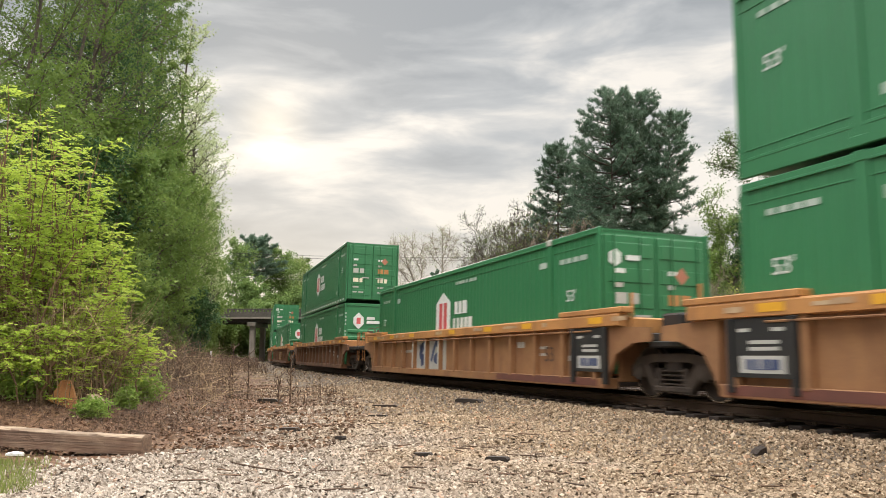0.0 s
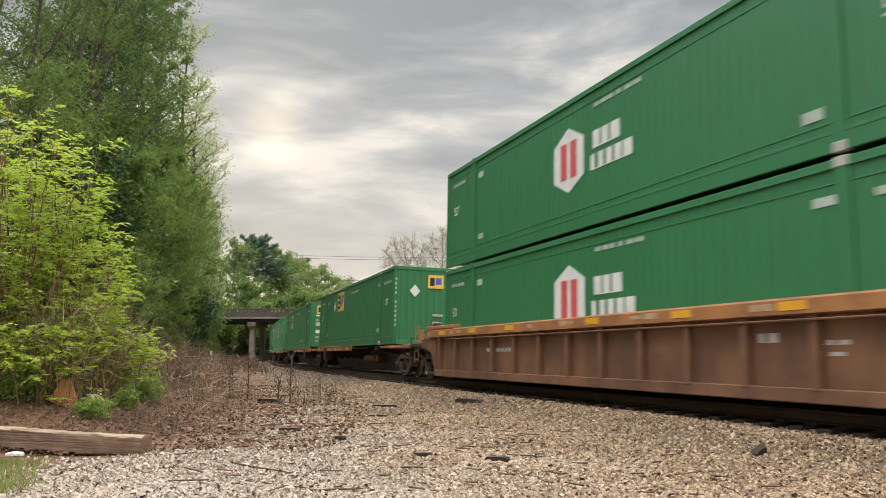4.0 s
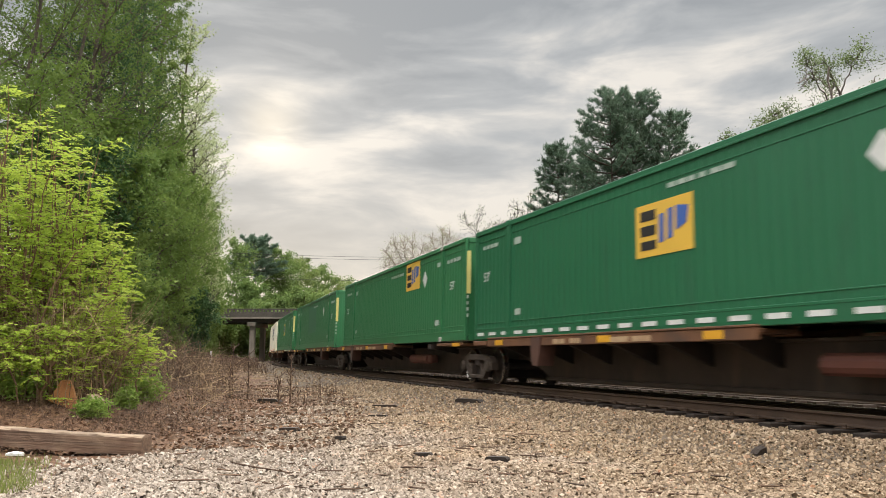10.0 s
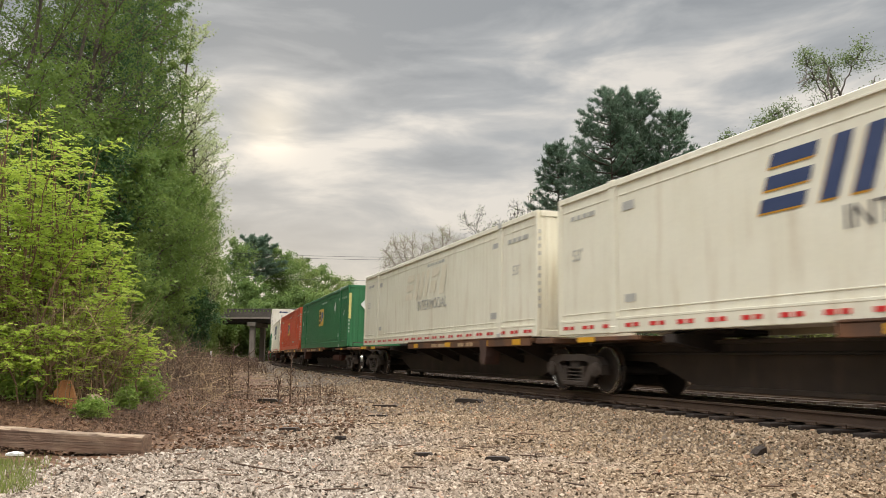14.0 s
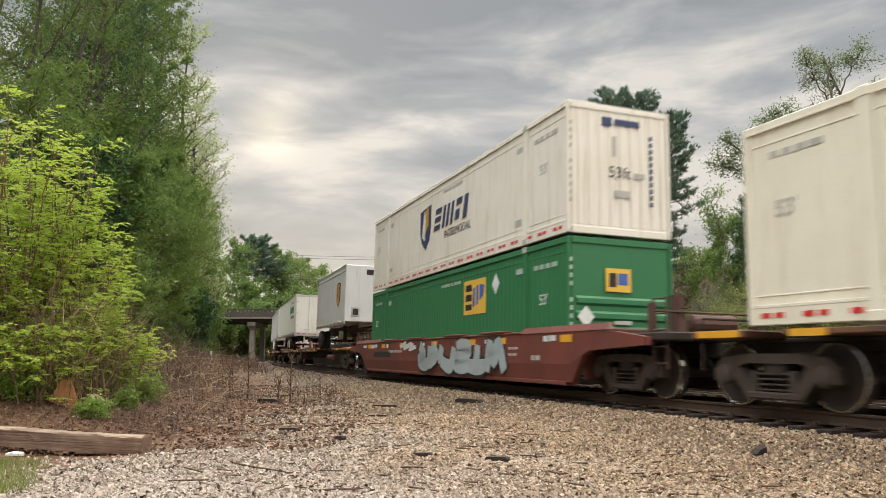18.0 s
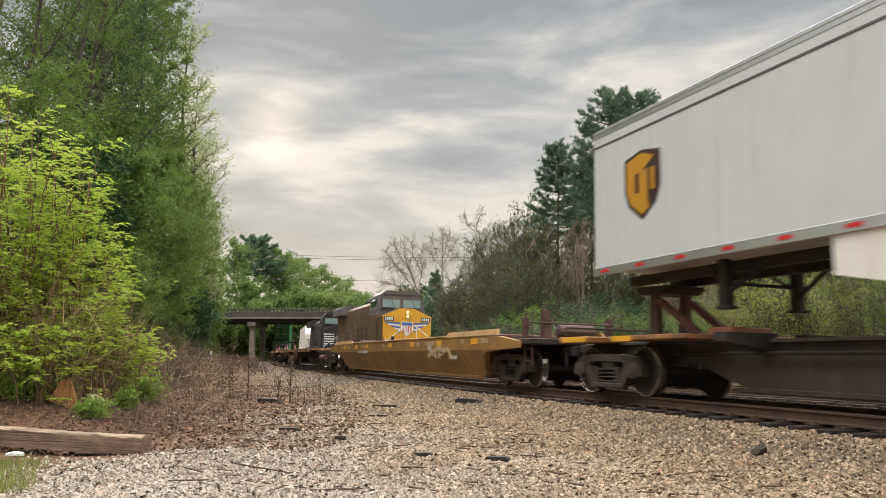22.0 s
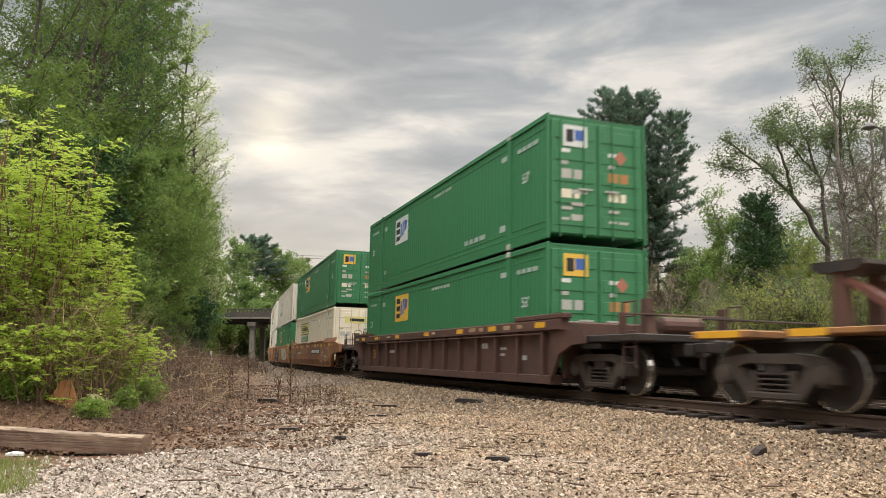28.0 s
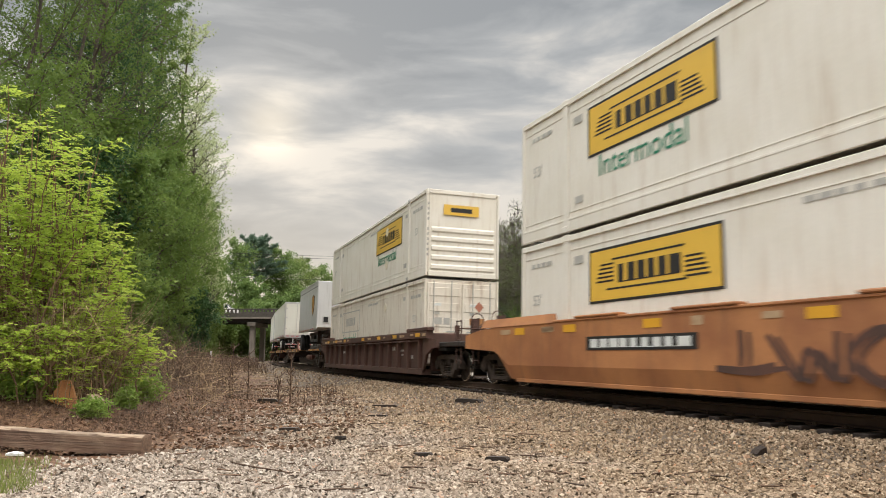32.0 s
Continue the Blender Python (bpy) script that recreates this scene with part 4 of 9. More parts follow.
def feather_bush(base, height, reach, n_stems, seed, lean=(0.0, 0.0)):
    """A tall bush: arching brown stems, and level sprays of small paired leaflets."""
    rs = np.random.default_rng(seed)
    z = float(ground_z(*base)) - 0.1
    P, Q, R0, R1, leaves, dirs = [], [], [], [], [], []
    for _ in range(n_stems):
        az = rs.uniform(0, 2 * pi)
        out = reach * rs.uniform(0.25, 1.0)
        h = height * rs.uniform(0.5, 1.0) * (1.1 - 0.35 * out / reach)
        b = np.array([rs.normal(0, reach * 0.28), rs.normal(0, reach * 0.28), 0.0])
        top = np.array([cos(az) * out + lean[0] * h, sin(az) * out + lean[1] * h, h])
        k = 8
        pts = [b + np.array([top[0] * (i / k) ** 1.6, top[1] * (i / k) ** 1.6, top[2] * (1 - (1 - i / k) ** 1.25)]) + rs.normal(0, 0.02, 3) * (i > 0) for i in range(k + 1)]
        r = 0.023 * rs.uniform(0.6, 1.3)
        for i in range(k):
            P.append(pts[i]); Q.append(pts[i + 1]); R0.append(r * (1 - 0.8 * i / k)); R1.append(r * (1 - 0.8 * (i + 1) / k))
        for j in range(9):
            f = 0.14 + 0.86 * ((j + rs.random()) / 9) ** 0.7
            u = f * k
            i = min(int(u), k - 1)
            s0 = pts[i] + (pts[i + 1] - pts[i]) * (u - i)
            a2 = az + rs.normal(0, 1.3)
            ln = rs.uniform(0.3, 0.75) * (1.15 - 0.5 * f)
            d = np.array([cos(a2), sin(a2), rs.uniform(-0.1, 0.9)])
            d /= np.linalg.norm(d)
            s1 = s0 + d * ln
            P.append(s0); Q.append(s1); R0.append(0.006); R1.append(0.003)
            for m in range(6):
                g = 0.2 + 0.8 * m / 5
                c0 = s0 + (s1 - s0) * g
                side = 1 if m % 2 else -1
                e = d * 0.55 + np.array([-d[1], d[0], 0]) * side * rs.uniform(0.5, 0.9) + np.array([0, 0, rs.uniform(-0.5, 0.3)])
                e /= np.linalg.norm(e)
                l2 = rs.uniform(0.13, 0.24)
                w = np.cross(e, (0, 0, 1.0))
                w /= np.linalg.norm(w) + 1e-6
                for q in range(9):
                    t = (q // 2 + 1) / 5
                    sgn = 1 if q % 2 else -1
                    if q == 8:
                        sgn = 0
                    c = c0 + e * l2 * t + w * sgn * 0.024 - np.array([0, 0, 0.05 * t * t])
                    leaves.append(c)
                    dirs.append(e * 0.5 + w * sgn + rs.normal(0, 0.12, 3))
    C, U = np.array(leaves), np.array(dirs)
    keep = C[:, 2] > 0.1
    C, U = C[keep], U[keep]
    U /= np.linalg.norm(U, axis=1, keepdims=True)
    up = np.tile([[0, 0, 1.0]], (len(C), 1)) + rs.normal(0, 0.7, (len(C), 3))
    W = np.cross(U, up)
    W /= np.linalg.norm(W, axis=1, keepdims=True)
    sz = rs.uniform(0.6, 1.35, (len(C), 1))
    v = np.stack([C - U * 0.034 * sz, C + W * 0.015 * sz, C + U * 0.037 * sz, C - W * 0.015 * sz], 1).reshape(-1, 3)
    t = thing("bush", "bright yellow-green feathery bush with upright brown stems", "bush", "bushes", at=pose(base[0], base[1], z))
    tv, tf = tubes(P, Q, np.array(R0), np.array(R1), 5)
    part("trunk", big_mesh("trunk", tv, tf, M["stem"], True), None, t, "branching upright brown stems")
    part("foliage", big_mesh("foliage", v, np.arange(len(v)).reshape(-1, 4), M["leaf_bright"]), None, t, "sprays of small paired leaflets")
    return t


def build_plants():
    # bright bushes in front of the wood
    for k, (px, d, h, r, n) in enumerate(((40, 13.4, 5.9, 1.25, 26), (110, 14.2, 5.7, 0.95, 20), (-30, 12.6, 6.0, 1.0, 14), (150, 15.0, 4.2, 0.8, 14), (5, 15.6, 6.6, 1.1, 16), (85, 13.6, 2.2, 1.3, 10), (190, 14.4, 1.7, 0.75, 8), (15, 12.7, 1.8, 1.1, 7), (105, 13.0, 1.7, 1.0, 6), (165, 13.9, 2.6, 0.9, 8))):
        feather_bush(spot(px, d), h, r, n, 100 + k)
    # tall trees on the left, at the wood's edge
    # the darker leaf colours among these carry the shade of the hollow
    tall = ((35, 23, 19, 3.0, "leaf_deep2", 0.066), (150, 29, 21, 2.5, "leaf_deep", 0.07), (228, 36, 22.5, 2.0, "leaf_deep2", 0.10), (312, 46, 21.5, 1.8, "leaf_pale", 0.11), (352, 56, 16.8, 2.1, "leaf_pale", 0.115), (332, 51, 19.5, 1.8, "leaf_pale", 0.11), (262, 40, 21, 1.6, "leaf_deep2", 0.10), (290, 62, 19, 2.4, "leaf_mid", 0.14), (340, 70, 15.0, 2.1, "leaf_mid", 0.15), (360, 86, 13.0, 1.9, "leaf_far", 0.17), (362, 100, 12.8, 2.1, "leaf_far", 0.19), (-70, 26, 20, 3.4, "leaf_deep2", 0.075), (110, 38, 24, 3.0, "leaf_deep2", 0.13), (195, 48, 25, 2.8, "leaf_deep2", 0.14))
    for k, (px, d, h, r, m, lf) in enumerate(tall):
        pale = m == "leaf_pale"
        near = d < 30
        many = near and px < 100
        tree("tall_tree", "tall pale young-leaved tree with visible limbs" if pale else "tall spring-leaved tree at the wood's edge", spot(px, d), h, r, 0.15 if not near else 0.25, 46, 3, 16000 if pale else (56000 if near else 36000), lf * (0.78 if near else 0.66), m, "bark", 200 + k, trunk_r=0.2, group="wood on the bank", puff=0.15 if pale else (0.2 if near else 0.25), spray=0.6, up=0.8 if pale else (0.65 if near else 0.45), min_r=0.016 if pale else 0.01, stems=4 if many else 1)
    # low trees; dark leaf colours in the hollow again carry its shade
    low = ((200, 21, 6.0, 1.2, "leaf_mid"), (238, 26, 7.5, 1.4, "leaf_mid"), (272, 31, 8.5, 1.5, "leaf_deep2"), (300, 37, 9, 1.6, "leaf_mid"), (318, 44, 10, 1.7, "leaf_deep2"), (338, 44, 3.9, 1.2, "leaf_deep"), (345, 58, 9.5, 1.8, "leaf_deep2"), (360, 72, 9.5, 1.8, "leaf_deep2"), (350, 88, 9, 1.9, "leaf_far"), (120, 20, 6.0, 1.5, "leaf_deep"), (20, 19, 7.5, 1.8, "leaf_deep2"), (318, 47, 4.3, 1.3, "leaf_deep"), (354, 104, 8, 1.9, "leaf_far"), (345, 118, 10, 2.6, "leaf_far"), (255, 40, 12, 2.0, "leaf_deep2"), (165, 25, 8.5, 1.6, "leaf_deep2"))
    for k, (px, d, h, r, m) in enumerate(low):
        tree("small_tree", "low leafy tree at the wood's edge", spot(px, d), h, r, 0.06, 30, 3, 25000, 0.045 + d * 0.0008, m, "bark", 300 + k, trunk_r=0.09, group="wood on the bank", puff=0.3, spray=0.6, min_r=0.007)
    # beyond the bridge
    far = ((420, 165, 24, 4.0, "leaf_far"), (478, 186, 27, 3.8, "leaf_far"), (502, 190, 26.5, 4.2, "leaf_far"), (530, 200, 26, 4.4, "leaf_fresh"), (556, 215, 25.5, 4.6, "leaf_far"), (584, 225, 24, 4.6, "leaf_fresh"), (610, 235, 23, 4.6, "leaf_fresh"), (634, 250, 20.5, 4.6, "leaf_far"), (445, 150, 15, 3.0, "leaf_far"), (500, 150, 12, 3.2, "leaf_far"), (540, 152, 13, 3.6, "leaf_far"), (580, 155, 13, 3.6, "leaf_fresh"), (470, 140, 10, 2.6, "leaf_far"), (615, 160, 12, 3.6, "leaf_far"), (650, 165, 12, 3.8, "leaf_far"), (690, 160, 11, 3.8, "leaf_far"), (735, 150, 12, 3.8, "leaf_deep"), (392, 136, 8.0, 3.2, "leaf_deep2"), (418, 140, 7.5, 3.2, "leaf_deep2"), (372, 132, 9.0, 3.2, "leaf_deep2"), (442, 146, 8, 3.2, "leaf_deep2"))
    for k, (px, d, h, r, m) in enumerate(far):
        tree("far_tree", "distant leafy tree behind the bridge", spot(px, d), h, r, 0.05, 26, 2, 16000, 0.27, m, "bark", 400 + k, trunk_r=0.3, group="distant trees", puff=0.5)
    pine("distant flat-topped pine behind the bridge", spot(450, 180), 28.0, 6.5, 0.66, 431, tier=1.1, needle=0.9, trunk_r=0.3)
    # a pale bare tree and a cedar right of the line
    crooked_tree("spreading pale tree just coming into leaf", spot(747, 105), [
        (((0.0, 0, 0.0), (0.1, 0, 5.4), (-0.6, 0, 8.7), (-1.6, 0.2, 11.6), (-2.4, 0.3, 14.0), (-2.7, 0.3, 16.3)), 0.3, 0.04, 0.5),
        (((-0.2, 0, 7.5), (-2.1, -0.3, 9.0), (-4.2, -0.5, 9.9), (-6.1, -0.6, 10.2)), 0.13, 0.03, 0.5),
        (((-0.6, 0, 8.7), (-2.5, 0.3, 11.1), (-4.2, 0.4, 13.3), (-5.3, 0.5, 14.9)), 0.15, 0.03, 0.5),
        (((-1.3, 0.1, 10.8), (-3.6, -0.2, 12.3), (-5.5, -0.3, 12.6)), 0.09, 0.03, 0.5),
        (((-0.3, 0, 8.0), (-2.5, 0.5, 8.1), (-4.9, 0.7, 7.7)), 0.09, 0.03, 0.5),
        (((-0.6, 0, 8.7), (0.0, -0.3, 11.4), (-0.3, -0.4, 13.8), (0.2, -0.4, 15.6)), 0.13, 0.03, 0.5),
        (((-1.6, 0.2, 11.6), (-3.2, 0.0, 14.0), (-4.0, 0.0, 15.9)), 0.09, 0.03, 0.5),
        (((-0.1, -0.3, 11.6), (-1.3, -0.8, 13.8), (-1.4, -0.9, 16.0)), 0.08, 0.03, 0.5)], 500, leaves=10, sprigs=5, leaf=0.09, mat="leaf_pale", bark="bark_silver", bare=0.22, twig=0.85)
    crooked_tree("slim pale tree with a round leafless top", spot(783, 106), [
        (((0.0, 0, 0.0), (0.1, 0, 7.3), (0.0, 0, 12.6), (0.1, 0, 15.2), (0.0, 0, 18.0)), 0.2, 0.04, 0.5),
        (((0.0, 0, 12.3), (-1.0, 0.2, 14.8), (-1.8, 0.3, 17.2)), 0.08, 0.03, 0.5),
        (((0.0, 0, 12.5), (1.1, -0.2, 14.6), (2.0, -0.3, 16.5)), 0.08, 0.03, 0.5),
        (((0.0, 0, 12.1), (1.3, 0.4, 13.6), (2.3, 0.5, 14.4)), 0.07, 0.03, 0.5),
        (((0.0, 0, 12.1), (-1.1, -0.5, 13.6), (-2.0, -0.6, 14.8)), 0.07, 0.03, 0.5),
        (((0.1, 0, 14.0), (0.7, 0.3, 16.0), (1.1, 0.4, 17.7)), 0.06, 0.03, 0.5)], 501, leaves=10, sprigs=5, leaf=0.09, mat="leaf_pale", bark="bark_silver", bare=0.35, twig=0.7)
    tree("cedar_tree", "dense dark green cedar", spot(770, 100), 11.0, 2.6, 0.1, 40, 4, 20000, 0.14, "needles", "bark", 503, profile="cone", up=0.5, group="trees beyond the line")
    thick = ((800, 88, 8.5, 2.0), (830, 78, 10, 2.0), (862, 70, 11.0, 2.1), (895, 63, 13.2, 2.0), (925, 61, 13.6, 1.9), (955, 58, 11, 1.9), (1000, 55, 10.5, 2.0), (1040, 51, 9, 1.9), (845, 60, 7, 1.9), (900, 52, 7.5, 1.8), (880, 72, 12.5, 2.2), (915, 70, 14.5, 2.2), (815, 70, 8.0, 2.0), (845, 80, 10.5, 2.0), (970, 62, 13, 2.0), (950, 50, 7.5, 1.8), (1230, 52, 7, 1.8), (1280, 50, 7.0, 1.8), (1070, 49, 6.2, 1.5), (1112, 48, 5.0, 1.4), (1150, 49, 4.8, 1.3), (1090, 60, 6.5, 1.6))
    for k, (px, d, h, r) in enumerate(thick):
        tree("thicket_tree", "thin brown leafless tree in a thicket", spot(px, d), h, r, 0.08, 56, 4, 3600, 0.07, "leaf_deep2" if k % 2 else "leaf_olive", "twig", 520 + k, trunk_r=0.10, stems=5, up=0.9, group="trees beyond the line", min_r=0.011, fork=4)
    # pines
    tall_pine = "tall dark blue-green white pine with bare lower trunk"
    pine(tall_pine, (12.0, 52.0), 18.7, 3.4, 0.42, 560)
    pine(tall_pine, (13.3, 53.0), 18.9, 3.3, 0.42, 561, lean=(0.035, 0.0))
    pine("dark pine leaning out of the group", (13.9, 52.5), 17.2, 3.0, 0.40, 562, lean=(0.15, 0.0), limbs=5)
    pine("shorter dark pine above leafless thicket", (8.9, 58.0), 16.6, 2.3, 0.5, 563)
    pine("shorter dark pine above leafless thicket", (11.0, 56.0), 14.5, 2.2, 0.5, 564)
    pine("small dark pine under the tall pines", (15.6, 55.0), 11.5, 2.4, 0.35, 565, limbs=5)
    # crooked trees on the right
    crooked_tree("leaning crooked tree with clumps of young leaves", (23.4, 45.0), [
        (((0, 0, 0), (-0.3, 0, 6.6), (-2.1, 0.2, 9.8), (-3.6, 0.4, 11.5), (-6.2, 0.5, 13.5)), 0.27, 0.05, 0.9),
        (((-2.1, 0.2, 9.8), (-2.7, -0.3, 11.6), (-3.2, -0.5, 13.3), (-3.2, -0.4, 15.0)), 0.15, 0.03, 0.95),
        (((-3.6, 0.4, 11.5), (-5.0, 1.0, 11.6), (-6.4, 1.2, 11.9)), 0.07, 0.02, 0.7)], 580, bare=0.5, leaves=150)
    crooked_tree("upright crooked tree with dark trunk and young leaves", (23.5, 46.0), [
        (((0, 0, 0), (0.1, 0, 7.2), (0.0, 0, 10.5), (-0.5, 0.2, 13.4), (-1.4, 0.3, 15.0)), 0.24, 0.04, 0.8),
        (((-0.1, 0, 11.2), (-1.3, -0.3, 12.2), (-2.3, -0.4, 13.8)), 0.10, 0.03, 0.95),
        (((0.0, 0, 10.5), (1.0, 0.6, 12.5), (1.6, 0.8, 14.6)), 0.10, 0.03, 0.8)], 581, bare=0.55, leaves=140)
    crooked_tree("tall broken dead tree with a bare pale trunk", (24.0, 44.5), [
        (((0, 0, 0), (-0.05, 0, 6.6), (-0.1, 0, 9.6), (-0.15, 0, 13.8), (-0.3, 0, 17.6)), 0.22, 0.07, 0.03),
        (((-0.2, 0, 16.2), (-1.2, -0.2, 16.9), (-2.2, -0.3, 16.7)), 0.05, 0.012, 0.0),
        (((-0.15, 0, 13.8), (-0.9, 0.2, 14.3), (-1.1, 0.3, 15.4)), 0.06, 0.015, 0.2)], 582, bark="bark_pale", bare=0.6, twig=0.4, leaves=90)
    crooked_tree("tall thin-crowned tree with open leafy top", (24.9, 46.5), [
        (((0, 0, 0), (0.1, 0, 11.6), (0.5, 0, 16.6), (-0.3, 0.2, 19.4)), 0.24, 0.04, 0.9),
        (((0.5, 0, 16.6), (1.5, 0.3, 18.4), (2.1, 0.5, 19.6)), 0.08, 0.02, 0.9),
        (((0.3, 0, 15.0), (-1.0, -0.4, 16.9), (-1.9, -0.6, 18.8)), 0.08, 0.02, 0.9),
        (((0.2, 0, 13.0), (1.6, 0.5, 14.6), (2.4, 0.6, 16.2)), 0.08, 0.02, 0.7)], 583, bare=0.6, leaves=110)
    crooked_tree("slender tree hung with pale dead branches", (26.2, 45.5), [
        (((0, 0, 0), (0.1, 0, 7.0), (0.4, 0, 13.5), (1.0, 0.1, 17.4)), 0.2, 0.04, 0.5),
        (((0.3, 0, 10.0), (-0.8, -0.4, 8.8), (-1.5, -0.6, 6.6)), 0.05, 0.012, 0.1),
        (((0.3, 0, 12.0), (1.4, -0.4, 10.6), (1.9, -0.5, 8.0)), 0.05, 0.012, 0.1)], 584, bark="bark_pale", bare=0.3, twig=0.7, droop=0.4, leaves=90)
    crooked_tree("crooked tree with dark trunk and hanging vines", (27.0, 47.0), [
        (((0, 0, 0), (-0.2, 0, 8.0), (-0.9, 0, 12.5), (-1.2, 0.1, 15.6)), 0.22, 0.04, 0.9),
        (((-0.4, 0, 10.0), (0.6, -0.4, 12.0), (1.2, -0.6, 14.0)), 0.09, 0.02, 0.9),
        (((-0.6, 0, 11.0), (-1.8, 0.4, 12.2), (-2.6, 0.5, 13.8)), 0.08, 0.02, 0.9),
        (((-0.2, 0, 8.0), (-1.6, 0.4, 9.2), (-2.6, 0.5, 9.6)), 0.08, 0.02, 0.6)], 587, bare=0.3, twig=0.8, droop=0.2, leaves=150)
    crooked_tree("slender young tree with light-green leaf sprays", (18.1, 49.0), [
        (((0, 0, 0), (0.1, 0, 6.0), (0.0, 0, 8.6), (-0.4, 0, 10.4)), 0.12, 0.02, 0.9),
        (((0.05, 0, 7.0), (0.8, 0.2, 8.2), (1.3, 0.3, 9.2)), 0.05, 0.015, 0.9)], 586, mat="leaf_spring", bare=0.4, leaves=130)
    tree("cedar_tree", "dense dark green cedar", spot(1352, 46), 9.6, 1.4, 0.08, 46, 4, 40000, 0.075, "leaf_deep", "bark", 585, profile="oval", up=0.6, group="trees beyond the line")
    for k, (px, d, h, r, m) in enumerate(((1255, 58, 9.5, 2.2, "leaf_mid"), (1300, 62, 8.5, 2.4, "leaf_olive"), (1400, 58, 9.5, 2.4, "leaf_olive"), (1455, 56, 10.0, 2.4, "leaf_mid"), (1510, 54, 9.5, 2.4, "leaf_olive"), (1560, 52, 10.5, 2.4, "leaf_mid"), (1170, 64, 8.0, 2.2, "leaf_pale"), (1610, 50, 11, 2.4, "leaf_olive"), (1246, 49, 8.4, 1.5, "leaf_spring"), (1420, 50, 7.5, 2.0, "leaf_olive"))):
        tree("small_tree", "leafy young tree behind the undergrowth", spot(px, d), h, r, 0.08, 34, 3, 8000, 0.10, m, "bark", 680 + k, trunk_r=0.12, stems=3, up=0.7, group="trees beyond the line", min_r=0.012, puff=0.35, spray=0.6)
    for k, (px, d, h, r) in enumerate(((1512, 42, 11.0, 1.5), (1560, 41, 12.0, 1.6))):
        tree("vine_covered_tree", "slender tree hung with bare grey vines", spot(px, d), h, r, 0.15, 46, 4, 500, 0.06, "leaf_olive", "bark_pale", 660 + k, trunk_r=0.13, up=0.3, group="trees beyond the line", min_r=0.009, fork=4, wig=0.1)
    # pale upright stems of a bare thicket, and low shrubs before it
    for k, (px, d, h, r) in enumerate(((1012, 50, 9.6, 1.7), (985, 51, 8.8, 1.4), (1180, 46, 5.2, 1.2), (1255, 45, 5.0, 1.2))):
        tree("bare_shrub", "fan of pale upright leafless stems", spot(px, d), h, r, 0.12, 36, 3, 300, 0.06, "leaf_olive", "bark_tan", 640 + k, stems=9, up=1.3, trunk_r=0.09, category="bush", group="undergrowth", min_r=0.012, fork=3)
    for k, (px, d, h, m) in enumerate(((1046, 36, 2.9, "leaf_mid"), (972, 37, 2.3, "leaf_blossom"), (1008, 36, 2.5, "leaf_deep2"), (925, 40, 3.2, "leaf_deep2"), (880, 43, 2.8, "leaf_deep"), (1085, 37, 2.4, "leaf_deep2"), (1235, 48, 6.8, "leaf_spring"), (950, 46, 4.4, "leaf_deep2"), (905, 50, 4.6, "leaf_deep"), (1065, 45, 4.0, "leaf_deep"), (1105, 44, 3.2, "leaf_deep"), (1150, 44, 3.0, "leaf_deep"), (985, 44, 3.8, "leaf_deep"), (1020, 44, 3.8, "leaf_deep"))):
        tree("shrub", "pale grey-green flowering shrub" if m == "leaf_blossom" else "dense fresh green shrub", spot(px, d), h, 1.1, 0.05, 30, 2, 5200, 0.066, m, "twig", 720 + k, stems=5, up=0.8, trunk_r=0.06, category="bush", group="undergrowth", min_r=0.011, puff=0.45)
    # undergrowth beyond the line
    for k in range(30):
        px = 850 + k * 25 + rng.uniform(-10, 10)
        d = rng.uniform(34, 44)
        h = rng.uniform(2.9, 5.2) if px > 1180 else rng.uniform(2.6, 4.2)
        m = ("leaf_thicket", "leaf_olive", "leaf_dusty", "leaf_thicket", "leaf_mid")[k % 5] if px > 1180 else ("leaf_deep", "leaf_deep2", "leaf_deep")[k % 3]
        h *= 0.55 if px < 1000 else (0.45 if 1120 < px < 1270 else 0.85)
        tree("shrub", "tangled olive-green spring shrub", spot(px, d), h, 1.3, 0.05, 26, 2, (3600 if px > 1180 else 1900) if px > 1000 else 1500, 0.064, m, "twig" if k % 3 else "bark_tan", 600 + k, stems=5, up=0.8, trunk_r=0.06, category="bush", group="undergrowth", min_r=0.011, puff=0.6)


build_plants()

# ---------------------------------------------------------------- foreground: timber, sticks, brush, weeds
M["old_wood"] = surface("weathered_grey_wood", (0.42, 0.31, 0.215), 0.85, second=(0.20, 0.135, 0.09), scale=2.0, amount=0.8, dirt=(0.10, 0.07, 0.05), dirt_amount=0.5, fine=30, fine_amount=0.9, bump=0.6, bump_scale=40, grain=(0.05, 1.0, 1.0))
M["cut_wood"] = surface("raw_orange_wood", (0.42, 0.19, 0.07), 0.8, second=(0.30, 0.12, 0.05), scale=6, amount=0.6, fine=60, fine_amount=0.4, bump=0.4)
# creosoted sides of the tie, with their shade put into the colour
M["beam_side"] = surface("creosoted_beam_shade_toned", (0.19, 0.115, 0.078), 0.85, second=(0.30, 0.205, 0.14), scale=3.0, amount=0.8, dirt=(0.05, 0.034, 0.026), dirt_amount=0.6, fine=28, fine_amount=1.0, grain=(0.04, 1.0, 1.0), bump=0.8, bump_scale=40)
M["dead_tan"] = surface("pale_tan_stalks", (0.34, 0.25, 0.15), 0.9, second=(0.22, 0.15, 0.09), scale=1.2, amount=0.8, coords="World", random_by="island")
M["dead_grey"] = surface("dead_grey_stems", (0.125, 0.094, 0.07), 0.9, second=(0.07, 0.05, 0.038), scale=1.2, amount=0.8, coords="World", random_by="island")
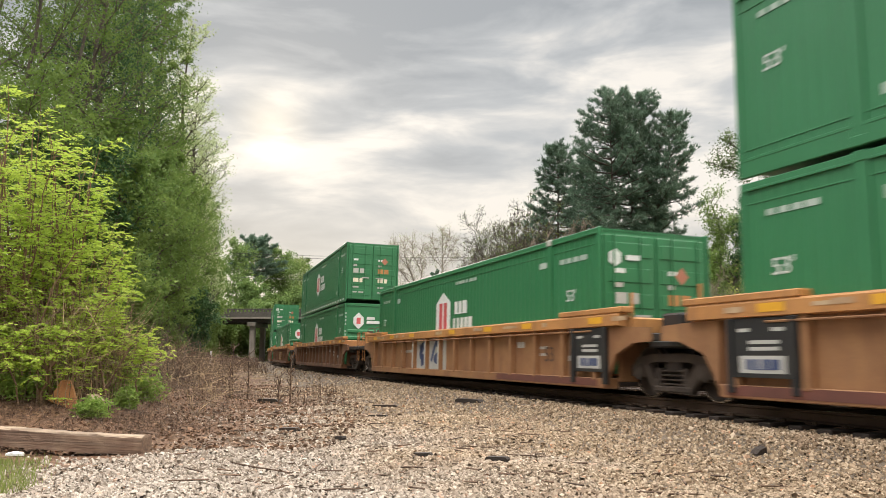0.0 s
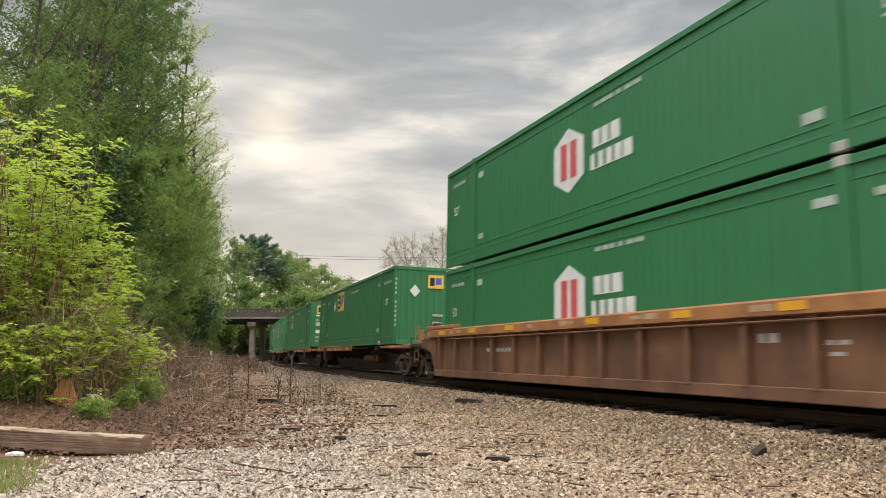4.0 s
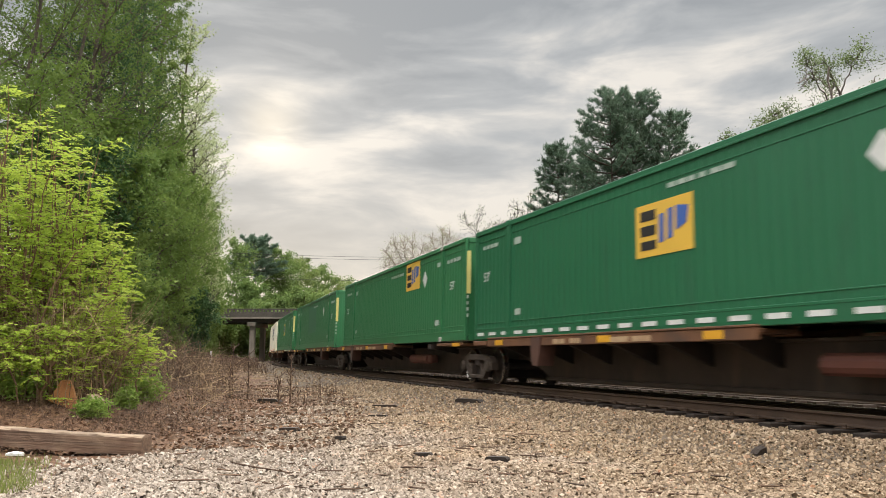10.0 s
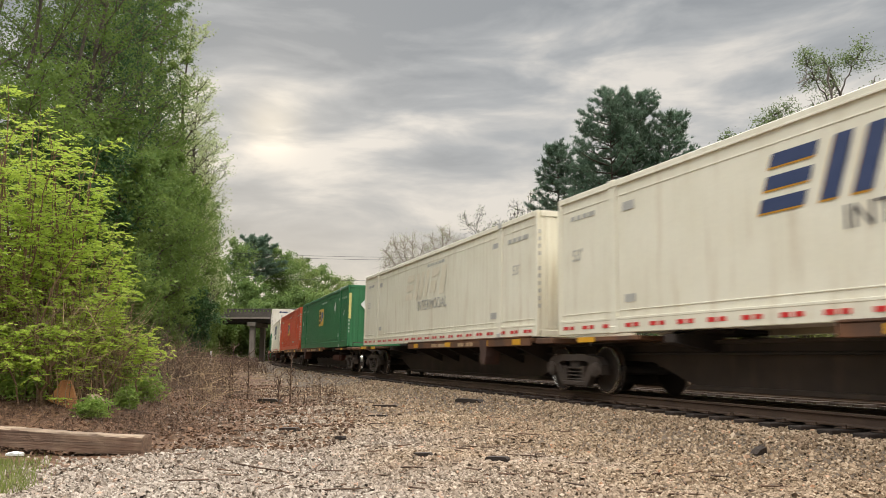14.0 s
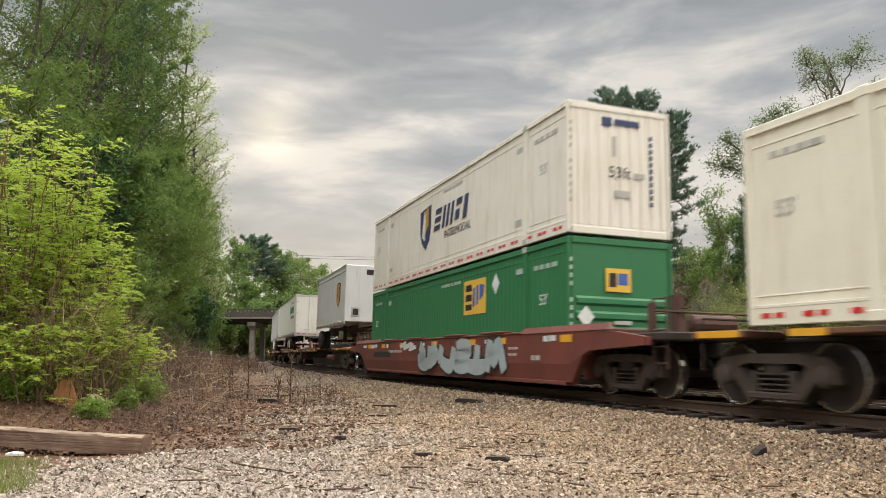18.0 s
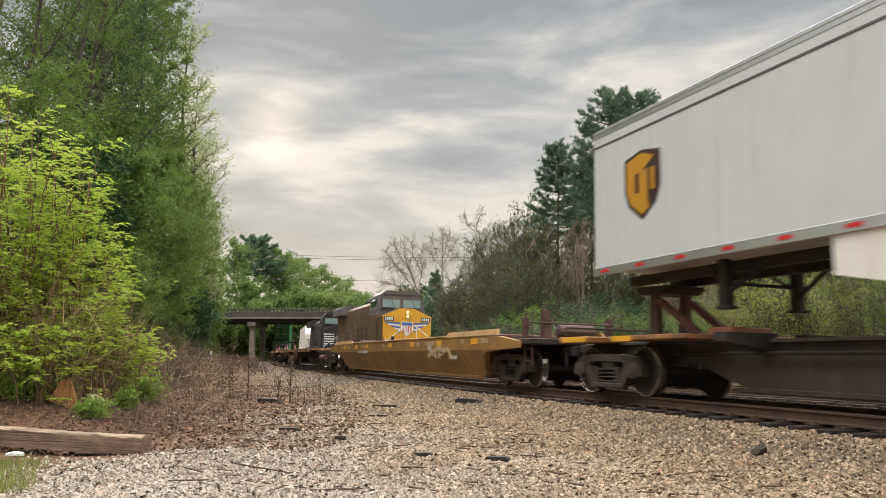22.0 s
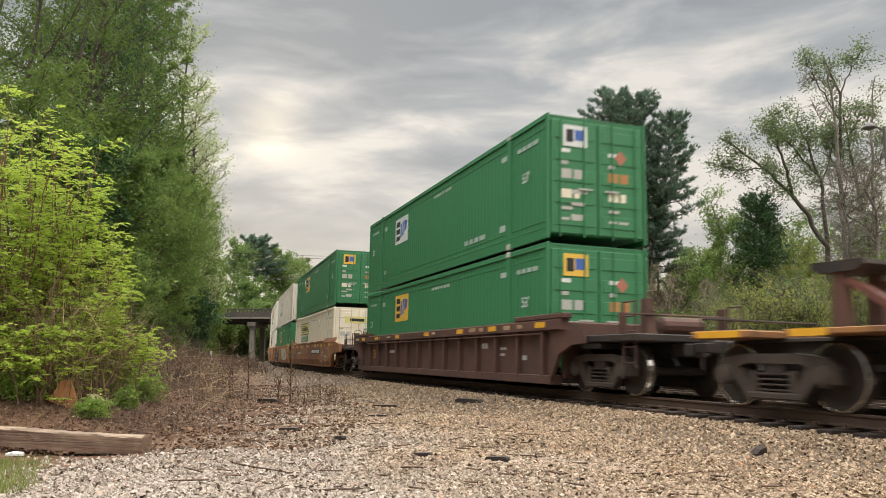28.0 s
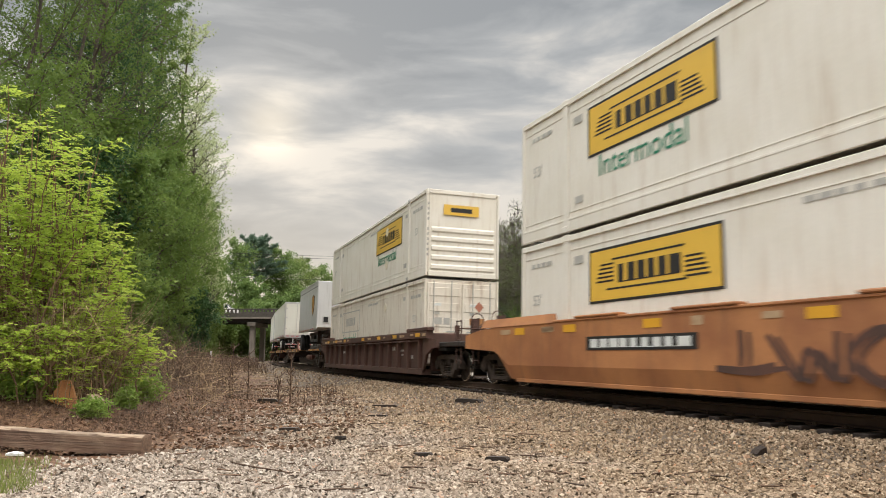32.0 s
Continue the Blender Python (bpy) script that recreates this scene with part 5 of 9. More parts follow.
M["dead"] = surface("dead_brown_stems", (0.115, 0.07, 0.045), 0.9, second=(0.065, 0.04, 0.028), scale=1.2, amount=0.8, coords="World", random_by="island")
M["litter_leaf"] = surface("fallen_brown_leaves", (0.19, 0.11, 0.066), 0.9, second=(0.12, 0.078, 0.052), scale=1.0, amount=0.8, coords="World", random_by="island")
M["grass"] = leaf_material("grass_blades", (0.10, 0.16, 0.03), (0.24, 0.26, 0.08), 0.35)
M["grass_green"] = leaf_material("fresh_weed_leaves", (0.12, 0.20, 0.035), (0.26, 0.36, 0.08), 0.45)


def timber():
    """An old railway tie lying as a kerb, its edges split and worn."""
    rnd = random.Random(4)
    L, n = 2.75, 22
    vs, fs = [], []
    sec = [(-0.12, 0.0), (0.115, 0.0), (0.12, 0.10), (0.118, 0.205), (0.10, 0.225), (0.02, 0.232), (-0.09, 0.226), (-0.118, 0.2), (-0.122, 0.1)]
    m = len(sec)
    for i in range(n + 1):
        f = i / n
        e = 0.03 if i in (0, n) else 0.0
        for a, b in sec:
            vs.append((f * L + rnd.uniform(-0.012, 0.012) * (1 if i in (0, n) else 0.2), a * (1 - e) + rnd.uniform(-0.006, 0.006), b * (1 - e) + rnd.uniform(-0.006, 0.006) - 0.012 * sin(f * 6)))
    for i in range(n):
        fs += [(i * m + j, i * m + (j + 1) % m, (i + 1) * m + (j + 1) % m, (i + 1) * m + j) for j in range(m)]
    fs += [tuple(range(m - 1, -1, -1)), tuple(range(n * m, n * m + m))]
    x0, y0, x1, y1 = -3.72, 9.72, -6.40, 10.25
    a = atan2(y1 - y0, x1 - x0)
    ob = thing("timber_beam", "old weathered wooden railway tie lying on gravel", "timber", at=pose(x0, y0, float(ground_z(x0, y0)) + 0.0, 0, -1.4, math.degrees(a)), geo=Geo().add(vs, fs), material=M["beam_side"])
    # the upper faces are bleached, and their paler colour also carries light from above
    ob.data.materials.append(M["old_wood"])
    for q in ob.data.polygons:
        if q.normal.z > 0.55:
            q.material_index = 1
    return ob


def stick(x0, y0, x1, y1, r, name="stick", label="thin brown dead stick on gravel", mat="dead", lift=0.012):
    rnd = random.Random(int((x0 + y1) * 1000))
    n = 6
    g = Geo()
    pts = []
    for i in range(n + 1):
        f = i / n
        x, y = x0 + (x1 - x0) * f + rnd.uniform(-1, 1) * r * 1.6, y0 + (y1 - y0) * f + rnd.uniform(-1, 1) * r * 1.6
        pts.append((x, y, float(ground_z(x, y)) + lift + r * 0.5 + rnd.uniform(0, r)))
    c = Vector(pts[0])
    d = Vector((x1 - x0, y1 - y0, 0)).normalized()
    a = Vector((-d.y, d.x, 0))
    vs = []
    for i in range(n + 1):
        q = r * (1 - 0.5 * i / n) if 0 < i < n else r * 0.3
        vs += [Vector(pts[i]) - c + a * cos(pi * j / 3) * q + Vector((0, 0, 1)) * sin(pi * j / 3) * q for j in range(6)]
    g.add(vs, [(i * 6 + j, i * 6 + (j + 1) % 6, i * 6 + 6 + (j + 1) % 6, i * 6 + 6 + j) for i in range(n) for j in range(6)] + [(5, 4, 3, 2, 1, 0), tuple(range(n * 6, n * 6 + 6))])
    return thing(name, label, "stick", "dead sticks", at=Matrix.Translation(c), geo=g, material=M[mat])


def plank(x0, y0, x1, y1, w, h, label="broken dark wooden tie fragment on ballast"):
    L = sqrt((x1 - x0) ** 2 + (y1 - y0) ** 2)
    g = Geo().prism([(0, 0), (L * 0.96, 0), (L, h * 0.5), (L * 0.9, h), (L * 0.08, h * 0.9), (0.0, h * 0.55)], "y", -w / 2, w / 2)
    return thing("wood_fragment", label, "wood scrap", "wood scraps", at=pose(x0, y0, float(ground_z(x0, y0)) + 0.005, 0, 0, math.degrees(atan2(y1 - y0, x1 - x0))), geo=g, material=M["tie"])


def stems(n, area, hgt, r, name, label, mat, bend=0.5, rs=None, seg=3):
    """Thin dead stems growing from the ground, in one object."""
    x, y = area
    z = ground_z(x, y)
    P = np.stack([x, y, z - 0.02], 1)
    az = rs.uniform(0, 2 * np.pi, n)
    lean = rs.uniform(0.05, bend, n)
    H = hgt * rs.uniform(0.45, 1.15, n)
    vs, fs, k = [], [], 0
    for i in range(seg):
        f = (i + 1) / seg
        Q = np.stack([x + np.cos(az) * H * lean * f ** 1.7, y + np.sin(az) * H * lean * f ** 1.7, z + H * f * (1 - 0.35 * lean * f)], 1) + rs.normal(0, 0.015, (n, 3)) * hgt
        v, fa = tubes(P, Q, np.full(n, r * (1 - i / seg * 0.7)), np.full(n, r * (1 - (i + 1) / seg * 0.7)), 3)
        vs.append(v)
        fs.append(fa + k)
        k += len(v)
        # side twigs
        T = P + (Q - P) * rs.random((n, 1))
        W = T + rs.normal(0, 0.16, (n, 3)) * hgt + np.array([0, 0, 0.08 * hgt])
        v, fa = tubes(T, W, np.full(n, r * 0.5), np.full(n, r * 0.25), 3)
        vs.append(v)
        fs.append(fa + k)
        k += len(v)
        P = Q
    return tagged(new(name, big_mesh(name, np.concatenate(vs), np.concatenate(fs), M[mat])), label, "brush", kind="stuff")


def band(n, d0, d1, a, b, rs, pw=1.0):
    """Places along the foot of the bank: a to b metres beyond the gravel's edge, d0 to d1 metres ahead."""
    y = d0 + (d1 - d0) * rs.random(n) ** pw
    lat = gravel_edge(y) + rs.uniform(a, b, n)
    th = np.arcsin(np.clip((y - CEN[1]) / (RAD + lat), -1, 1))
    x = CEN[0] - (RAD + lat) * np.cos(th)
    return x, y


def build_foreground():
    timber()
    rs = np.random.default_rng(11)
    stems(400, band(400, 12.2, 24, 0.5, 3.0, rs, 1.2), 0.34, 0.0045, "dead_brush", "tangled dead brown brush at the foot of the bank", "dead", 2.6, rs)
    stems(360, band(360, 12.8, 26, 0.9, 3.4, rs, 1.2), 0.5, 0.0045, "dead_brush", "tangled dead grey brush at the foot of the bank", "dead_grey", 2.2, rs)
    stems(560, band(560, 16, 48, 1.6, 4.5, rs), 1.2, 0.007, "dead_vines", "arching dead brown vines under the trees", "dead", 1.7, rs, 4)
    stems(150, band(150, 13.5, 30, 2.6, 5.0, rs), 1.9, 0.009, "dead_vines", "tall grey-brown bare stems under the trees", "dead_grey", 0.6, rs, 4)
    stems(260, band(260, 14, 34, 1.2, 4.6, rs), 1.5, 0.006, "dead_vines", "pale tan drooping vines under the trees", "dead_tan", 2.2, rs, 5)
    stems(60, band(60, 17, 24, -1.6, -0.3, rs), 0.8, 0.004, "dead_weed_stalks", "thin upright dead weed stalks in gravel", "dead", 0.25, rs)
    stems(700, band(700, 46, 112, -1.2, 3.5, rs), 1.1, 0.014, "dead_brush", "dead brown brush along the foot of the bank", "dead", 1.0, rs)
    bx, by = rs.uniform(-6.9, -4.2, 420), rs.uniform(10.9, 13.4, 420)
    stems(420, (bx, by), 0.28, 0.004, "dead_brush", "low tangled dead twigs behind the timber", "dead", 2.2, rs)
    bx, by = rs.uniform(-8.6, -5.9, 420), rs.uniform(12.5, 15.0, 420)
    stems(420, (bx, by), 2.0, 0.008, "dead_grass", "pale tan dead stalks among the bushes", "dead_tan", 0.5, rs, 4)
    # fallen leaves and twigs
    x, y = band(9000, 9.8, 30, -1.8, 4.5, rs, 1.3)
    C = np.stack([x, y, ground_z(x, y) + 0.02 + 0.03 * rs.random(len(x))], 1)
    v, f = leaf_quads(C, 0.045, rs, 0.0, 1.6, flat=0.25)
    tagged(new("leaf_litter", big_mesh("leaf_litter", v, f, M["litter_leaf"])), "fallen brown leaves on the bank", "leaf litter", kind="stuff")
    # chips of wood and bark scattered over the gravel
    n = 520
    y = 7.0 + 22 * rs.random(n) ** 1.3
    lat = rs.uniform(3.2, 9.0, n)
    th = np.arcsin(np.clip((y - CEN[1]) / (RAD + lat), -1, 1))
    x = CEN[0] - (RAD + lat) * np.cos(th)
    P = np.stack([x, y, ground_z(x, y) + 0.05], 1)
    a = rs.uniform(0, 2 * np.pi, n)
    ln = 0.04 + 0.34 * rs.random(n) ** 4
    Q = P + np.stack([np.cos(a) * ln, np.sin(a) * ln, rs.normal(0, 0.008, n)], 1)
    v, f = tubes(P, Q, np.full(n, 0.009), np.full(n, 0.005), 4)
    tagged(new("wood_chips", big_mesh("wood_chips", v, f, M["dead"])), "brown wood chips and twigs on gravel", "debris", kind="stuff")
    # single saplings in the gravel
    for k, (x, y, hh) in enumerate(((-3.85, 19.4, 1.35), (-5.2, 20.5, 1.4), (-5.55, 20.0, 1.0), (-4.1, 19.2, 0.8), (-5.9, 21.5, 1.6))):
        tree("sapling", "thin leafless sapling growing in gravel", (x, y), hh, 0.22, 0.25, 9, 1, 0, bark="dead", seed=700 + k, up=1.0, trunk_r=0.012, profile="even", category="sapling", group="saplings", min_r=0.003, wig=0.03, fork=1)
    # grass and weeds
    n = 2600
    gx = np.concatenate([rs.uniform(-5.4, -3.75, n)])
    gy = np.concatenate([rs.uniform(6.9, 8.7, n)])
    keep = (gx < -0.553 * gy + 0.2 + rs.normal(0, 0.12, n)) & (gy < 8.6)
    gx, gy = gx[keep], gy[keep]
    C = np.stack([gx, gy, ground_z(gx, gy) + 0.03], 1)
    u = rs.normal(0, 0.35, (len(gx), 3))
    u[:, 2] = 1
    u /= np.linalg.norm(u, axis=1, keepdims=True)
    w = np.cross(u, rs.normal(size=u.shape))
    w /= np.linalg.norm(w, axis=1, keepdims=True)
    hh = rs.uniform(0.06, 0.15, len(gx))[:, None]
    v = np.stack([C - w * 0.004, C + w * 0.004, C + u * hh * 0.6 + w * 0.003, C + u * hh], 1).reshape(-1, 3)
    tagged(new("grass", big_mesh("grass", v, np.arange(len(v)).reshape(-1, 4), M["grass"])), "short pale green grass patch", "grass", kind="stuff")
    for k, (x, y, r, hh) in enumerate(((-5.65, 12.4, 0.22, 0.26), (-5.6, 13.6, 0.16, 0.3), (-7.0, 12.7, 0.5, 0.45), (-7.8, 13.0, 0.6, 0.5), (-7.4, 13.9, 0.5, 0.6), (-6.2, 14.6, 0.4, 0.5), (-7.9, 12.2, 0.45, 0.4), (-5.9, 15.2, 0.35, 0.5))):
        rs2 = np.random.default_rng(720 + k)
        m = 1500
        C = rs2.normal(0, 1, (m, 3)) * np.array([r * 0.5, r * 0.5, hh * 0.3]) + np.array([0, 0, hh * 0.5])
        C[:, 2] = np.abs(C[:, 2])
        v, f = leaf_quads(C, 0.034, rs2, -0.2, 2.4)
        t = thing("weed_clump", "fresh green weed clump in leaf litter", "weed", "weeds", at=pose(x, y, float(ground_z(x, y))))
        part("leaves", big_mesh("leaves", v, f, M["grass_green"]), None, t)
    # wood scraps and sticks
    for q in ((0.36, 18.6, 0.92, 17.7, 0.16, 0.10), (-1.65, 17.9, -1.05, 17.8, 0.12, 0.05), (-3.9, 25.5, -3.55, 25.3, 0.14, 0.08), (-1.5, 15.4, -1.1, 15.35, 0.1, 0.05), (-4.9, 20.6, -4.2, 19.9, 0.16, 0.12), (-0.35, 9.05, -0.12, 9.0, 0.09, 0.05), (0.48, 8.6, 0.72, 8.5, 0.10, 0.05), (-2.5, 11.9, -2.2, 11.8, 0.12, 0.06), (-1.55, 11.3, -1.42, 11.2, 0.08, 0.05)):
        plank(*q)
    for q in ((-2.35, 8.65, -1.5, 8.25, 0.012), (-1.45, 8.0, -1.35, 9.0, 0.012), (-1.18, 7.0, -0.67, 7.2, 0.011), (-1.95, 7.7, -1.2, 7.1, 0.009), (0.98, 7.85, 1.25, 7.75, 0.014), (-3.3, 32, -2.9, 29.0, 0.03), (-3.2, 13.2, -2.2, 13.6, 0.014), (-2.6, 12.2, -1.7, 12.9, 0.012), (-3.6, 16.0, -2.4, 15.2, 0.016), (-4.3, 17.5, -3.0, 18.6, 0.016), (-0.9, 10.6, -0.3, 10.9, 0.010), (0.3, 10.2, 0.9, 10.0, 0.010), (0.75, 9.2, 1.3, 9.25, 0.010), (1.7, 7.0, 2.3, 6.95, 0.012), (-4.9, 12.0, -3.9, 11.7, 0.016), (-2.9, 10.9, -2.0, 10.6, 0.010)):
        stick(*q)
    # dark stone by the ballast, pale broken concrete, litter
    thing("rock", "dark broken rock on the ballast slope", "rock", at=pose(3.7, 9.15, float(ground_z(3.7, 9.15)), 10, 20, 30), geo=Geo().prism([(-0.07, 0), (0.08, 0), (0.1, 0.05), (0.05, 0.13), (-0.03, 0.07)], "y", -0.045, 0.05), material=M["tie"])
    z = float(ground_z(-6.3, 12.75))
    thing("wood_chunk", "freshly cut orange wood chunk on the bank", "wood scrap", "wood scraps", at=pose(-6.3, 12.75, z, 0, 25, 20), geo=Geo().prism([(-0.22, 0), (0.26, 0), (0.2, 0.12), (-0.08, 0.42), (-0.2, 0.36)], "y", -0.13, 0.13), material=M["cut_wood"])
    z = float(ground_z(-5.85, 12.9))
    thing("wood_chunk", "freshly cut orange wood chunk on the bank", "wood scrap", "wood scraps", at=pose(-5.85, 12.9, z, 0, 10, -30), geo=Geo().prism([(-0.15, 0), (0.18, 0), (0.12, 0.2), (-0.1, 0.26)], "y", -0.1, 0.1), material=M["old_wood"])
    rnd = random.Random(5)
    g = Geo()
    pts = [(cos(a) * 0.11 * rnd.uniform(0.7, 1.2), sin(a) * 0.05 * rnd.uniform(0.7, 1.2)) for a in np.linspace(0, 2 * pi, 11)[:-1]]
    g.add([(x, y, rnd.uniform(0.0, 0.025)) for x, y in pts] + [(0, 0, 0.035)] + [(x, y, -0.02) for x, y in pts], [(i, (i + 1) % 10, 10) for i in range(10)] + [(i, i + 11, (i + 1) % 10 + 11, (i + 1) % 10) for i in range(10)])
    thing("paper_litter", "crumpled white paper scrap by the timber", "litter", at=pose(-5.35, 9.72, float(ground_z(-5.35, 9.72)) + 0.03), geo=g, material=M["mark"])
    thing("marker_post", "thin white marker post by the bank", "post", at=pose(-21.3, 70, float(ground_z(-21.3, 70)) - 0.1), geo=Geo().box(-0.07, 0.07, -0.03, 0.03, 0, 1.15, 0.01), material=M["mark"])


build_foreground()

# ---------------------------------------------------------------- road bridge over the line
def build_bridge():
    b = thing("road_bridge", "old dark concrete and steel road bridge over the tracks", "bridge", at=pose(0, 124, -0.85))
    x0, x1 = -42.0, -9.0
    part("deck", Geo().box(x0, x1, -4.6, 4.6, 7.55, 8.0, 0.03), M["stained"], b)
    for sy in (-1, 1):
        part("deck_edge", Geo().box(x0, x1, *sorted((sy * 4.3, sy * 4.75)), 7.28, 7.545, 0.02), M["concrete"], b, "pale concrete deck edge")
    for k in range(5):
        y = -4.0 + k * 2.0
        part("girder", Geo().box(x0, x1, y - 0.05, y + 0.05, 6.75, 7.55).box(x0, x1, y - 0.2, y + 0.2, 6.75, 6.8).box(x0, x1, y - 0.2, y + 0.2, 7.5, 7.55), M["grime"], b, "dark steel girder")
    for sy in (-1, 1):
        rail = part("parapet", Geo().box(x0, x1, sy * 4.5 - 0.12, sy * 4.5 + 0.12, 8.0, 8.2, 0.02).box(x0, x1, sy * 4.5 - 0.14, sy * 4.5 + 0.14, 8.72, 8.9, 0.02), M["stained"], b, "dark stained concrete parapet")
        bal = Geo().box(-0.14, 0.14, -0.1, 0.1, 8.2, 8.72).mesh("baluster", M["stained"])
        for i in range(55):
            part("baluster", bal, None, rail, at=pose(x0 + 0.3 + i * 0.6, sy * 4.5, 0))
    for x in (-30.2, -16.2):
        for y in (-3.4, 3.4):
            part("pier", Geo().box(x - 0.4, x + 0.4, y - 0.48, y + 0.48, 0.0, 6.2, 0.05), M["concrete"], b)
        part("pier_cap", Geo().box(x - 0.65, x + 0.65, -4.4, 4.4, 6.15, 6.76, 0.05), M["concrete"], b)
    part("abutment", Geo().box(x0 - 5, x0 + 1.5, -5, 5, -1, 7.5, 0.05), M["concrete"], b)
    part("abutment", Geo().box(x1 - 1.5, x1 + 5, -5, 5, -1, 7.5, 0.05), M["concrete"], b)

    # road embankments on both sides
    prof = [(-14.0, -1.0), (-5.2, 8.0), (5.2, 8.0), (14.0, -1.0)]
    for k, (a, e) in enumerate(((x0 - 380, x0 - 0.5), (x1 + 0.5, x1 + 260))):
        g = Geo()
        n = 80
        rnd = random.Random(k)
        for i in range(n + 1):
            x = a + (e - a) * i / n
            g.v += [(x, y + 124 + rnd.uniform(-0.5, 0.5), z - 0.85 + (rnd.uniform(-0.3, 0.3) if z < 5 else 0.0)) for y, z in prof]
        for i in range(n):
            g.f += [(i * 4 + j, i * 4 + j + 1, i * 4 + j + 5, i * 4 + j + 4) for j in range(3)]
        me = g.mesh("road_embankment", M["bank"])
        tagged(new("road_embankment", me), "overgrown earth embankment carrying the road", "embankment", kind="structure")
    # cables and a pole by the line
    for k, (z0, z1) in enumerate(((15.5, 15.3), (12.3, 12.2), (15.9, 15.7))):
        g = Geo()
        p = [Vector((-32 + 60 * i / 10, 112, z0 + (z1 - z0) * i / 10 - 0.6 * (1 - (i / 5 - 1) ** 2))) for i in range(11)]
        g.path(p, 0.022, 4)
        thing("power_line", "thin dark overhead power line", "cable", "overhead lines", geo=g, material=M["black"])
    p = thing("utility_pole", "slim pale utility pole", "pole", at=pose(-0.05, 112, -0.5))
    part("shaft", Geo().tube((0, 0, 0), (0, 0, 16.1), 0.14, 0.10, 8), M["faint"], p)


M["stained"] = surface("soot_stained_concrete", (0.085, 0.075, 0.065), 0.9, second=(0.05, 0.045, 0.04), scale=0.5, amount=0.7, dirt=(0.03, 0.028, 0.025), dirt_amount=0.6, streak=True, bump=0.2, coords="World")
M["bank"] = surface("overgrown_earth", (0.085, 0.095, 0.035), 0.95, second=(0.06, 0.045, 0.025), scale=0.4, amount=0.8, fine=8, fine_amount=0.5, coords="World", bump=0.5, bump_scale=4)
build_bridge()


M["siding"] = surface("weathered_beige_siding", (0.36, 0.33, 0.27), 0.8, second=(0.28, 0.25, 0.2), scale=0.5, amount=0.7, coords="World")


def build_house():
    """A small house behind the trees beyond the line."""
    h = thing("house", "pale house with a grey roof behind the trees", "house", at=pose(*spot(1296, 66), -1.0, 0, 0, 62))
    part("wall", Geo().box(-5, 5, -4, 4, 0, 6.0, 0.02), M["siding"], h)
    part("roof", Geo().prism([(-4.6, 5.9), (4.6, 5.9), (0, 8.4)], "x", -5.4, 5.4), M["loco_grey"], h)
    for x in (-3, 0, 3):
        w = part("window", Geo().box(x - 0.55, x + 0.55, -4.06, -3.98, 3.4, 5.0, 0.02), M["mark"], h)
        part("pane", Geo().box(x - 0.45, x + 0.45, -4.075, -4.055, 3.5, 4.9), M["glass"], w)


build_house()


def street_lamp():
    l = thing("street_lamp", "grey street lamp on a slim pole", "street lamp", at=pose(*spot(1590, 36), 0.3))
    part("pole", Geo().tube((0, 0, 0), (0, 0, 11.6), 0.11, 0.07, 10), M["loco_grey"], l)
    part("arm", Geo().tube((0, 0, 11.4), (-0.5, 0, 11.65), 0.04, n=8), M["loco_grey"], l)
    part("lamp_head", Geo().lathe([(0.0, 0.3), (0.06, 0.32), (0.16, 0.25), (0.3, 0.08)], (-0.72, 0, 11.5), "z", 14), M["loco_grey"], l)


street_lamp()


def build_road_car(name, label, x, van):
    """A car on the bridge; local x points the way it drives."""
    c = thing(name, label, "car", "cars on the bridge", at=pose(x, 124 - 2.0, 7.16))
    H = 1.78 if van else 1.66
    body = [(-2.2, 0.35), (2.2, 0.35), (2.25, 0.75), (2.1, 0.98), (1.2, 1.06), (-2.15, 1.06), (-2.25, 0.8)]
    b = part("body", Geo().prism(body, "y", -0.88, 0.88), M["car_white"], c)
    cabin = [(-2.1, 1.055), (1.2, 1.055), (0.45, H), (-1.7, H)] if van else [(-1.9, 1.055), (1.2, 1.055), (0.4, H), (-1.3, H)]
    part("cabin", Geo().prism(cabin, "y", -0.8, 0.8), M["car_white"], c)
    for sy in (-1, 1):
        for a, e in ((-1.65, -0.75), (-0.65, 0.1), (0.2, 0.75)):
            part("side_window", Geo().prism([(a, 1.12), (e, 1.12), (e - 0.1, H - 0.12), (a + 0.05, H - 0.12)], "y", *sorted((sy * 0.8, sy * 0.815))), M["glass"], c)
        for x2 in (-1.4, 1.4):
            w = part("wheel", Geo().lathe([(-0.1, 0.2), (-0.1, 0.31), (-0.06, 0.34), (0.06, 0.34), (0.1, 0.31), (0.1, 0.2)], (x2, sy * 0.8, 0.34), "y", 16), M["rubber"], c)
            part("rim", Geo().lathe([(-0.105, 0.19), (0.105, 0.19)], (x2, sy * 0.8, 0.34), "y", 12), M["alu"], w)
        part("headlight", Geo().box(2.2, 2.26, *sorted((sy * 0.55, sy * 0.82)), 0.72, 0.85, 0.01), M["glass"], c)
    part("windscreen", Geo().add([(1.13, -0.7, 1.1), (1.13, 0.7, 1.1), (0.5, 0.7, H - 0.06), (0.5, -0.7, H - 0.06), (1.16, -0.7, 1.12), (1.16, 0.7, 1.12), (0.53, 0.7, H - 0.04), (0.53, -0.7, H - 0.04)], [(0, 1, 2, 3), (4, 7, 6, 5), (0, 4, 5, 1), (1, 5, 6, 2), (2, 6, 7, 3), (3, 7, 4, 0)]), M["glass"], c)
    return c


M["car_white"] = surface("white_car_paint", (0.80, 0.80, 0.79), 0.3, second=(0.74, 0.74, 0.73), scale=1.0, fine_amount=0.03)
